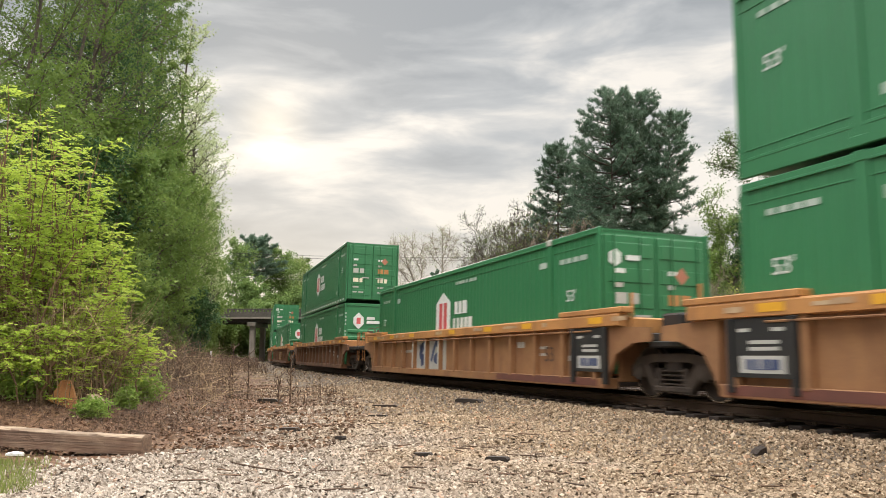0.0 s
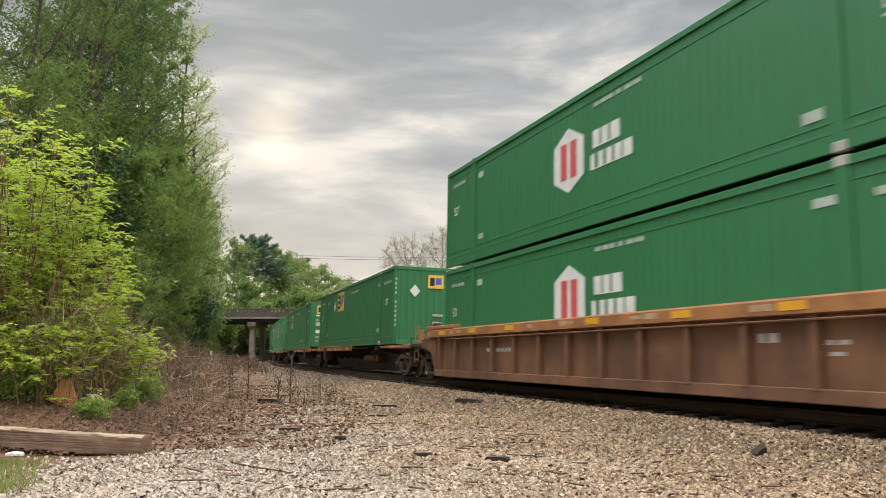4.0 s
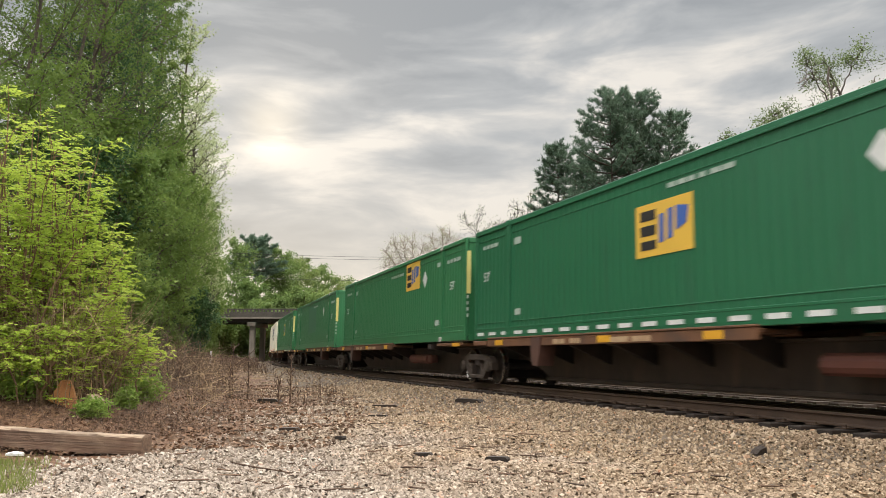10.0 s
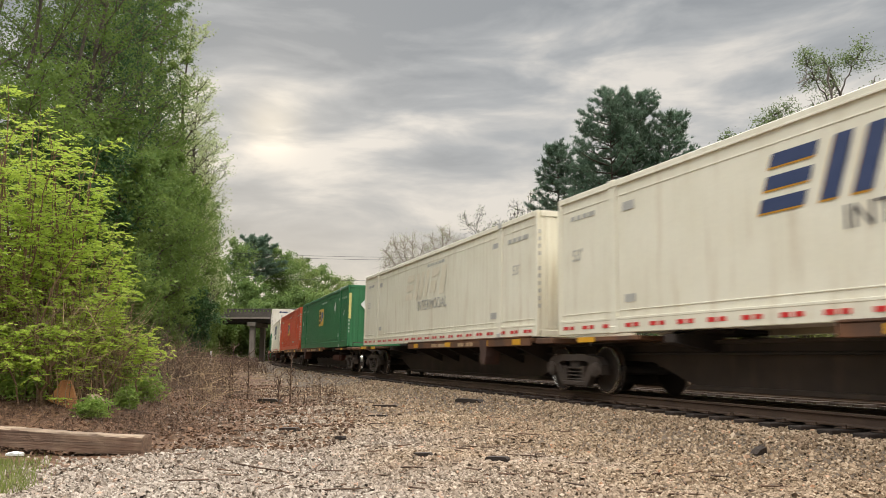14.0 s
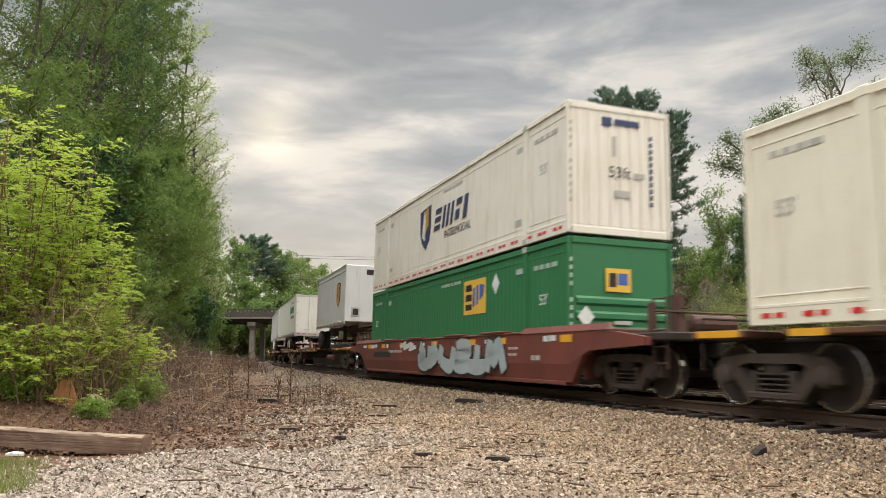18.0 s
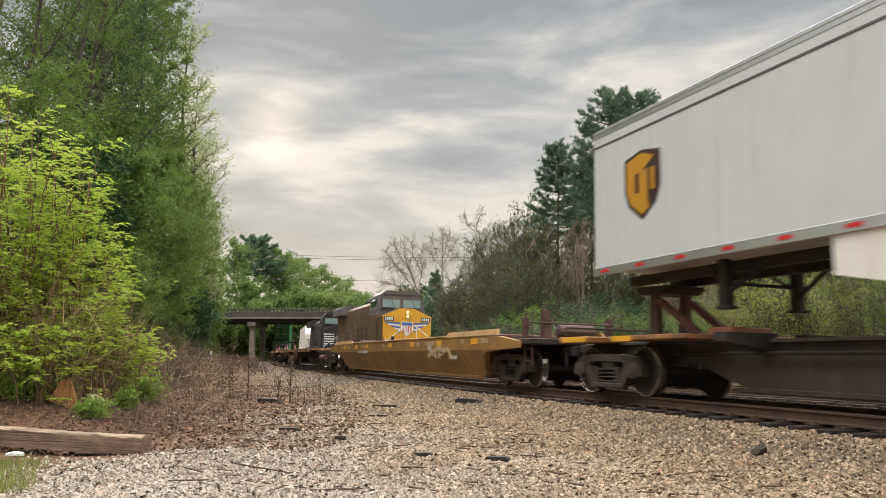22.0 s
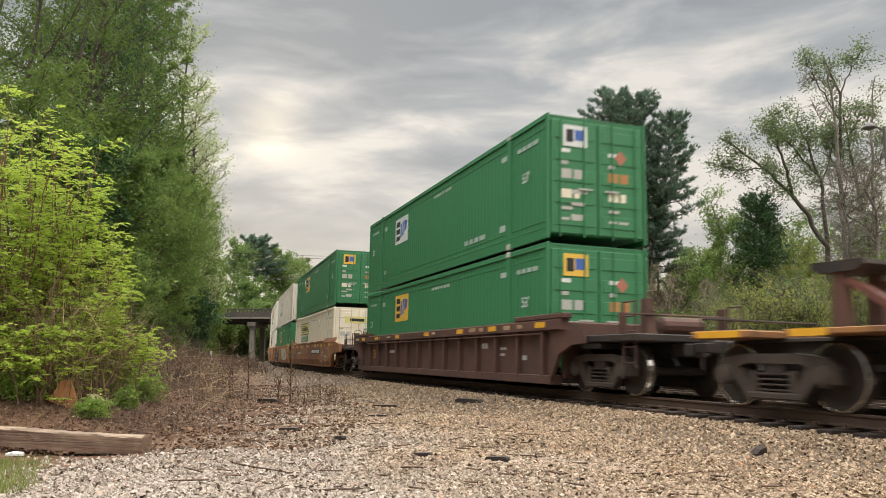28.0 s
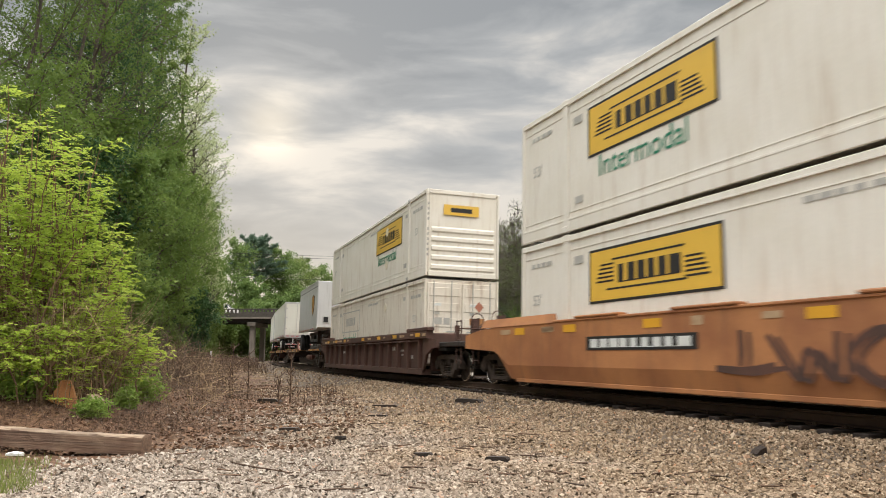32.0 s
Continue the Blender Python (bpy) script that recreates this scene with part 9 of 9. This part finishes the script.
            side_text("53", 0.44, M["umber"], w, 5.9, 0.6, -1.367)
        if k == 3:
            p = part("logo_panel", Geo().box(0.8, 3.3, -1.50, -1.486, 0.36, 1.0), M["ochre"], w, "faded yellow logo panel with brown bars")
            for j in range(3):
                x = 1.45 + j * 0.6
                part("logo_shape", Geo().box(x + 0.14, x + 0.3, -1.505, -1.5, 0.42, 0.8), M["oxide"], p)
                part("logo_shape", Geo().box(x, x + 0.46, -1.505, -1.5, 0.8, 0.94), M["oxide"], p)

    def spine(nodes, hitches, paints, turned=1):
        for i in range(len(nodes) - 1):
            L = nodes[i + 1] - nodes[i]
            h = hitches[i]
            tr = i < turned
            u = spine_unit(L, "orange-decked spine car with a raised trailer hitch" if h == "up" else "weathered spine car with worn orange decks", i == 0, i == len(nodes) - 2, h, paints, i, tr)
            runs(u, (nodes[i] + nodes[i + 1]) / 2, L / 2, turned=tr)

    spine((106.9, 125.3, 143.6, 161.5), ("down",) * 3, "rusty_orange")
    for src, off in ((square_5, 115.8), (square, 135.9), (square_p, 154.4)):
        load(src, off, SPINE_TOP)
    spine((165.6, 181.6, 199.5, 216.6, 234.7, 250.6), ("down",) * 5, "deck_dark", 4)
    for src, off in ((square_fade, 173.4), (slant, 191.0), (square_dash, 208.2), (square_11, 225.0), (square_g, 243.5)):
        load(src, off, SPINE_TOP)
    spine((254.5, 271.6, 289.0, 305.4), ("down",) * 3, "deck_dark")
    for src, off in ((square_x, 262.3), (slant_2, 281.2), (slant_f, 298.3)):
        load(src, off, SPINE_TOP)
    spine((310.0, 327.0, 344.2, 361.2), ("down",) * 3, "deck_dark")
    for src, off in ((square_x, 317.9), (square_red, 335.5), (slant_2, 353.3)):
        load(src, off, SPINE_TOP)
    # oxide-red well car
    w = well_car("oxide", "smooth", "oxide-red smooth-sided well car with silver graffiti", graffiti=tag_paint(5, -1.2, 5.2, ("silver", "black"), 0.24, 1.16, 0.5), marks_seed=9, zt=1.20, rise=0.13, fold=0.55, tuck=0.08)
    runs(w, 374.5, 9.75)
    part("data_panel", Geo().box(-6.9, -4.6, -1.497, -1.493, 0.66, 0.86), M["black"], w)
    part("paint_splash", ribbon([(-3.3, 1.0), (-2.7, 1.14), (-2.9, 0.96), (-2.1, 1.1), (-2.3, 0.93), (-1.6, 1.0)], 0.13, -1.502, -1.494), M["mark"], w, "white paint splash")
    load(square_bulk, 374.5, BOTTOM)
    load(slant_s, 374.5, TOP)
    # road trailers on spine cars
    spine((388.6, 406.7, 424.9, 443.0), ("both", "up", "up"), "deck")
    shield_pup = trailer(8.4, "grey", "light grey short trailer with brown and gold shield", False, shield_logo(2.48), nose_vents=True, rim="black", wheels_at_front=False)
    runs(shield_pup, 392.5, 4.0, 0, 1.06)
    plain = trailer(16.15, "white_trailer", "white trailer with green wordmark, white wheels and closed doors", True, green_word_marks, set_back=3.9)
    runs(plain, 416.2, 8.5, 0, 1.08)
    shield_long = trailer(16.3, "grey", "light grey trailer with shield emblem and white side skirt", True, shield_logo(-6.57), skirt=True, rim="black")
    runs(shield_long, 434.9, 8.5, 0, 1.09)
    # empty mustard well car
    w = well_car("ochre", "smooth", "empty mustard-yellow smooth-sided well car", graffiti=tag_paint(6, 4.6, 6.6, ("ochre", "chord_pale"), 0.5, 1.05, line=True), marks_seed=11, zt=1.22, rise=0.15, fold=0.87, tuck=0.36)
    runs(w, 457.0, 9.75)
    # empty spine cars
    spine((470.6, 486.8, 503.9, 520.9, 538.1, 555.2), ("down", "up", "up", "up", "up"), "deck")
    # stacks at the rear
    w = well_car("brown", "ribbed", "dark brown ribbed well car", marks_seed=13)
    runs(w, 569.4, 9.95)
    side_text("53", 0.46, M["gold"], w, -6.65, 0.62, -1.366)
    load(square, 569.4, BOTTOM)
    load(square_w, 569.4, TOP)
    nodes = (583.3, 602.9, 622.4, 641.9)
    tags = (tag_paint(20, 5.0, 8.6, ("tan", "rubbed_spray"), 0.28, 1.36, line=True), tag_paint(21, -6.2, -0.9, ("black", "pale_spray"), 0.22, 1.42, 0.4, step=0.82), tag_paint(22, -1.4, 3.2, ("tan", "brown"), 0.3, 1.2, line=True))
    more_tags = {0: tag_paint(26, -2.9, 0.1, ("tan", "rubbed_spray"), 0.68, 1.26, line=True, step=0.75), 1: tag_paint(24, 2.0, 6.6, ("pale_spray", "umber"), 0.24, 1.36, 0.36, step=0.8)}
    loads = ((panel_c, square_bt), (square_bt, panel_o), (panel_n, panel))
    for i in range(3):
        w = well_car("tan" if i else "tan_brown", "smooth", "tan-brown smooth-sided articulated well car with graffiti", (nodes[i + 1] - nodes[i]) / 2, True, i == 2, 1.95 if i != 1 else 1.2, graffiti=tags[i], marks_seed=30 + i, inner=(i > 0, i < 2))
        mid = (nodes[i] + nodes[i + 1]) / 2
        runs(w, mid, (nodes[i + 1] - nodes[i]) / 2)
        load(loads[i][0], mid, BOTTOM)
        load(loads[i][1], mid, TOP)
        if i != 1:
            x = 1.72 if i == 0 else -4.95
            if i in more_tags:
                more_tags[i](w, -1.493)
            p = part("data_panel", Geo().box(x, x + 3.2, -1.499, -1.493, 0.82, 1.08), M["black"], w)
            part("marking", flat_marks(Geo(), x + 0.15, 0.87, 2.9, 0.16, -1.499, 1, 9, 4, 0.0), M["mark"], p)
        else:
            more_tags[1](w, -1.493)
            side_text("53", 0.42, M["umber"], w, -7.95, 0.68, -1.496)
            for j in range(3):
                part("wordmark", Geo().prism([(j * 0.62, 0.78), (j * 0.62 + 0.3, 0.78), (j * 0.62 + 0.36, 1.06), (j * 0.62 + 0.06, 1.06)], "y", -1.499, -1.494), M["faded_pink"], w, "faded pink-red lettering block")
    w = well_car("brown", "ribbed", "dark brown ribbed well car", marks_seed=15)
    runs(w, 655.4, 9.75)
    load(panel_o, 655.4, BOTTOM)
    load(panel_r, 655.4, TOP)
    spine((668.8, 686.8, 704.8, 722.8), ("both", "up", "up"), "deck")
    ups2 = copy_thing(shield_pup, Matrix.Identity(4))
    runs(ups2, 672.6, 4.0, 0, 1.06)
    prem2 = trailer(16.15, "white_trailer", "plain white trailer with closed doors", True, lambda c, y, z0: None)
    runs(prem2, 696.5, 8.5, 0, 1.13)
    runs(copy_thing(prem2, Matrix.Identity(4)), 714.0, 8.5, 0, 1.13)
    # sources that no car carries as they are
    for src in (hexa, hexa_b, hexa_d, square, square_w, square_p, square_x, square_dash, square_fade, square_g, square_bulk, square_5, square_11, square_bt, slant_2, square_red, slant, slant_f, slant_s, panel, panel_r, panel_n, panel_c, panel_o):
        if src not in used:
            for o in list(src.children_recursive) + [src]:
                bpy.data.objects.remove(o)


make_train()

# ---------------------------------------------------------------- train standing on the far track
def six_wheel_bogie(car, x, z=0.0):
    b = part("bogie", Geo().box(x - 2.3, x + 2.3, -0.9, 0.9, 0.55, 0.8, 0.04), M["grime"], car, "grimy three-axle bogie")
    for sy in (-1, 1):
        g = Geo().prism([(x - 2.5, 0.45), (x - 2.4, 0.75), (x - 1.2, 0.95), (x + 1.2, 0.95), (x + 2.4, 0.75), (x + 2.5, 0.45), (x + 1.9, 0.5), (x + 0.9, 0.35), (x - 0.9, 0.35), (x - 1.9, 0.5)], "y", sy * 1.05 - 0.08, sy * 1.05 + 0.08)
        part("side_frame", g, M["grime"], b)
        for k in (-1.9, 0.0, 1.9):
            part("wheel", Geo().lathe([(-0.07, 0.30), (-0.07, 0.5), (-0.03, 0.53), (0.06, 0.5), (0.06, 0.2)], (x + k, sy * 0.78, 0.5), "y", 20), M["grime"], b)
    return b


def locomotive(s_front, hood, nose, cab_roof, label, wings):
    """A six-axle road diesel, nose towards the camera, on the far track."""
    L = 22.3
    h = L / 2
    c = thing("locomotive", label, "locomotive", at=car_pose(s_front + h, 7.0, SIDE2))
    part("underframe", Geo().box(-h + 0.5, h - 0.5, -1.52, 1.52, 1.25, 1.62, 0.03), M["grime"], c)
    part("pilot", Geo().prism([(-1.5, 0.25), (1.5, 0.25), (1.55, 1.3), (-1.55, 1.3)], "x", h - 0.55, h - 0.4), M["black"], c, "black snow plough pilot")
    part("anticlimber", Geo().box(h - 0.75, h - 0.25, -1.3, 1.3, 1.3, 1.5, 0.03), M["black"], c)
    add_coupler(c, h - 0.4, 1)
    # nose: a broad box with a ridged top
    nz = Geo()
    nz.prism([(-1.5, 1.62), (1.5, 1.62), (1.5, 3.1), (0.5, 3.58), (-0.5, 3.58), (-1.5, 3.1)], "x", h - 3.0, h - 1.33)
    # sides take the hood colour, darker on the yellow engine to carry shade
    n = part("nose", nz, M[hood], c, "nose sides in the hood colour")
    part("nose_front", Geo().prism([(-1.5, 1.5), (1.5, 1.5), (1.52, 3.1), (0.5, 3.56), (-0.5, 3.56), (-1.52, 3.1)], "x", h - 1.329, h - 1.303), M[nose], n, "armour-yellow nose front" if wings else "black nose front")
    part("nose_top", Geo().add([(h - 1.31, -0.5, 3.57), (h - 1.31, 0.5, 3.57), (h - 2.95, 0.5, 3.61), (h - 2.95, -0.5, 3.61), (h - 1.31, -0.5, 3.59), (h - 1.31, 0.5, 3.59), (h - 2.95, 0.5, 3.64), (h - 2.95, -0.5, 3.64)], [(0, 1, 2, 3), (4, 7, 6, 5), (0, 4, 5, 1), (1, 5, 6, 2), (2, 6, 7, 3), (3, 7, 4, 0)]), M[nose], n)
    # cab
    cab = Geo().prism([(-1.57, 1.62), (1.57, 1.62), (1.57, 3.55), (1.38, 4.52), (1.2, 4.62), (-1.2, 4.62), (-1.38, 4.52), (-1.57, 3.55)], "x", h - 5.4, h - 2.95)
    cb = part("cab", cab, M[cab_roof], c, "sooty grey upper cab")
    part("cab_side", Geo().box(h - 5.3, h - 2.94, -1.585, 1.585, 1.62, 3.3, 0.02), M[hood], c)
    part("cab_roof", Geo().prism([(-1.3, 4.55), (1.3, 4.55), (1.0, 4.80), (-1.0, 4.80)], "x", h - 5.6, h - 2.9), M[cab_roof], c, "sooty grey cab roof")
    for y0, y1 in ((-1.22, -0.12), (0.12, 1.22)):
        frame_g = Geo().add([(h - 2.97, y0 - 0.06, 3.66), (h - 2.97, y1 + 0.06, 3.66), (h - 2.99, y1 + 0.06, 4.28), (h - 2.99, y0 - 0.06, 4.28),
                             (h - 2.86, y0 - 0.06, 3.66), (h - 2.86, y1 + 0.06, 3.66), (h - 2.91, y1 + 0.06, 4.28), (h - 2.91, y0 - 0.06, 4.28)],
                            [(0, 1, 2, 3), (4, 7, 6, 5), (0, 4, 5, 1), (1, 5, 6, 2), (2, 6, 7, 3), (3, 7, 4, 0)])
        w = part("window_frame", frame_g, M["loco_grey"], cb)
        pane = Geo().add([(h - 2.875, y0, 3.73), (h - 2.875, y1, 3.73), (h - 2.915, y1, 4.21), (h - 2.915, y0, 4.21), (h - 2.845, y0, 3.73), (h - 2.845, y1, 3.73), (h - 2.89, y1, 4.21), (h - 2.89, y0, 4.21)],
                         [(0, 1, 2, 3), (4, 7, 6, 5), (0, 4, 5, 1), (1, 5, 6, 2), (2, 6, 7, 3), (3, 7, 4, 0)])
        part("windscreen", pane, M["screen"], w, "pale reflecting windscreen")
        part("wiper", Geo().tube((h - 2.83, (y0 + y1) / 2, 4.2), (h - 2.82, (y0 + y1) / 2 + 0.25, 3.7), 0.012, n=5), M["black"], w)
    for sy in (-1, 1):
        part("side_window", Geo().box(h - 4.9, h - 3.5, *sorted((sy * 1.45, sy * 1.53)), 3.6, 4.2, 0.006), M["glass"], cb, "cab side window")
        part("number_board", Geo().box(h - 1.302, h - 1.27, sy * 1.15 - 0.3, sy * 1.15 + 0.3, 2.82, 3.06, 0.01), M["black"], n, "black number board")
        if wings:
            for k in range(4):
                part("marking", Geo().box(h - 1.27, h - 1.266, sy * 1.15 - 0.24 + k * 0.13, sy * 1.15 - 0.16 + k * 0.13, 2.86, 3.02), M["mark"], n)
        else:
            for k in range(5):
                part("stripe", Geo().box(h - 1.302, h - 1.29, *sorted((sy * 0.5, sy * 1.45)), 1.75 + k * 0.22, 1.85 + k * 0.22), M["mark"], n, "white nose stripe")
        part("ditch_light", Geo().lathe([(0.0, 0.12), (0.06, 0.12), (0.07, 0.09)], (h - 0.4, sy * 1.1, 1.75), "x", 12), M["glass"], c)
    hb = part("headlight_box", Geo().box(h - 1.302, h - 1.22, -0.13, 0.13, 3.0, 3.46, 0.03), M[nose], n)
    for z in (3.1, 3.35):
        part("headlight", Geo().lathe([(0.0, 0.07), (0.02, 0.07), (0.03, 0.045)], (h - 1.222, 0.0, z), "x", 14), M["lamp"] if wings else M["glass"], hb, "lit headlight" if wings else "dark headlight")
    if wings:
        # winged shield as plain shapes
        e = part("emblem", Geo().prism([(-0.36, 2.78), (0.36, 2.78), (0.4, 2.3), (0.0, 1.9), (-0.4, 2.3)], "x", h - 1.302, h - 1.287), M["mark"], n, "striped shield emblem with blue wings")
        part("emblem_shape", Geo().box(h - 1.287, h - 1.28, -0.33, 0.33, 2.55, 2.74), M["blue"], e)
        for k in range(4):
            part("emblem_shape", Geo().box(h - 1.287, h - 1.28, -0.28 + k * 0.16, -0.2 + k * 0.16, 2.12, 2.52), M["pink"], e)
        for sy in (-1, 1):
            for k in range(5):
                part("emblem_shape", Geo().prism([(sy * 0.44, 2.72 - k * 0.13), (sy * (1.42 - k * 0.2), 2.76 - k * 0.11), (sy * (1.36 - k * 0.2), 2.67 - k * 0.11), (sy * 0.44, 2.62 - k * 0.13)], "x", h - 1.302, h - 1.287), M["mark"] if k % 2 else M["blue"], e)
    # steps and handrails at the front
    for sy in (-1, 1):
        g = Geo().tube((h - 0.35, sy * 0.35, 1.5), (h - 0.35, sy * 0.35, 2.45), 0.025, n=6)
        g.tube((h - 0.35, sy * 0.35, 2.45), (h - 0.45, sy * 1.5, 1.55), 0.025, n=6).tube((h - 0.4, sy * 1.52, 0.5), (h - 0.4, sy * 1.52, 1.7), 0.025, n=6)
        part("handrail", g, M["mark"], c, "white front handrail")
        g = Geo()
        for z in (0.45, 0.75, 1.05):
            g.box(h - 1.0, h - 0.5, *sorted((sy * 1.25, sy * 1.55)), z, z + 0.04)
        part("step", g, M["grime"], c)
        g = Geo().tube((-h + 1, sy * 1.5, 2.55), (h - 5.5, sy * 1.5, 2.55), 0.02, n=6)
        part("handrail", g, M["grime"], c)
        for k in range(10):
            x = -h + 1.2 + k * (L - 7.5) / 9
            part("stanchion", Geo().tube((x, sy * 1.5, 1.6), (x, sy * 1.5, 2.55), 0.02, n=5), M["grime"], c)
    # hood with doors, radiator and roof gear
    hd = part("hood", Geo().prism([(-1.0, 1.62), (1.0, 1.62), (1.0, 4.15), (0.75, 4.4), (-0.75, 4.4), (-1.0, 4.15)], "x", -h + 0.8, h - 5.4), M[hood], c, "long engine hood")
    for sy in (-1, 1):
        for k in range(11):
            x = -h + 5.0 + k * 1.02
            part("hood_door", Geo().box(x, x + 0.9, *sorted((sy * 1.0, sy * 1.02)), 1.8, 3.6, 0.006), M[hood], hd)
    part("radiator", Geo().prism([(-1.5, 3.9), (1.5, 3.9), (1.5, 4.5), (1.0, 4.72), (-1.0, 4.72), (-1.5, 4.5)], "x", -h + 0.9, -h + 5.2), M[cab_roof], c, "overhanging radiator housing")
    part("exhaust", Geo().box(-1.2, 0.4, -0.45, 0.45, 4.4, 4.75, 0.05), M["black"], c)
    part("dynamic_brake", Geo().box(2.0, 5.2, -0.9, 0.9, 4.38, 4.68, 0.05), M[cab_roof], c)
    part("horn", Geo().tube((h - 4.6, 0.2, 4.85), (h - 4.1, 0.2, 4.9), 0.03, 0.08, 8).tube((h - 4.4, 0.2, 4.7), (h - 4.4, 0.2, 4.88), 0.03, n=6), M["grime"], c)
    part("fuel_tank", Geo().prism([(-1.45, 1.25), (1.45, 1.25), (1.45, 0.7), (1.1, 0.35), (-1.1, 0.35), (-1.45, 0.7)], "x", -2.9, 2.9), M["grime"], c)
    six_wheel_bogie(c, 7.0)
    six_wheel_bogie(c, -7.0)
    return c


def build_far_train():
    locomotive(46.6, "loco_yellow_flank", "loco_yellow", "loco_grey", "dirty yellow diesel locomotive with grey roof and lit headlights", True)
    locomotive(72.6, "black", "black", "black", "black diesel locomotive with white nose stripes", False)
    # covered hopper behind
    h = 8.0
    c = thing("hopper_car", "pale grey covered hopper car", "rail car", at=car_pose(96.0 + h, 6.0, SIDE2))
    part("body", Geo().prism([(-h, 1.6), (-h, 3.3), (-h + 1.2, 4.3), (h - 1.2, 4.3), (h, 3.3), (h, 1.6), (h - 2.2, 0.9), (-h + 2.2, 0.9)], "y", -1.5, 1.5), M["white"], c)
    part("sill", Geo().box(-h, h, -1.4, 1.4, 1.0, 1.2, 0.02), M["grime"], c)
    part("roof_walk", Geo().box(-h + 1, h - 1, -0.5, 0.5, 4.3, 4.4, 0.02), M["alu"], c)
    add_bogie(c, 6.0)
    add_bogie(c, -6.0)
    add_coupler(c, h, 1)


build_far_train()


def motions():
    """Keys every car and load of the train along the track, second by second, and the cars over the bridge."""
    for ob, off, half, dx, dz, turned in RUN:
        walk(ob, [(float(t), car_pose(off - SPEED * t, half, 0, dx, dz, turned)) for t in range(33)])
    for ob, x, at in ROAD_CARS:
        walk(ob, [(float(t), pose(x + 10.9 * (t - at), 122.0, 7.16)) for t in (0, 8, 16, 24, 32)])


motions()
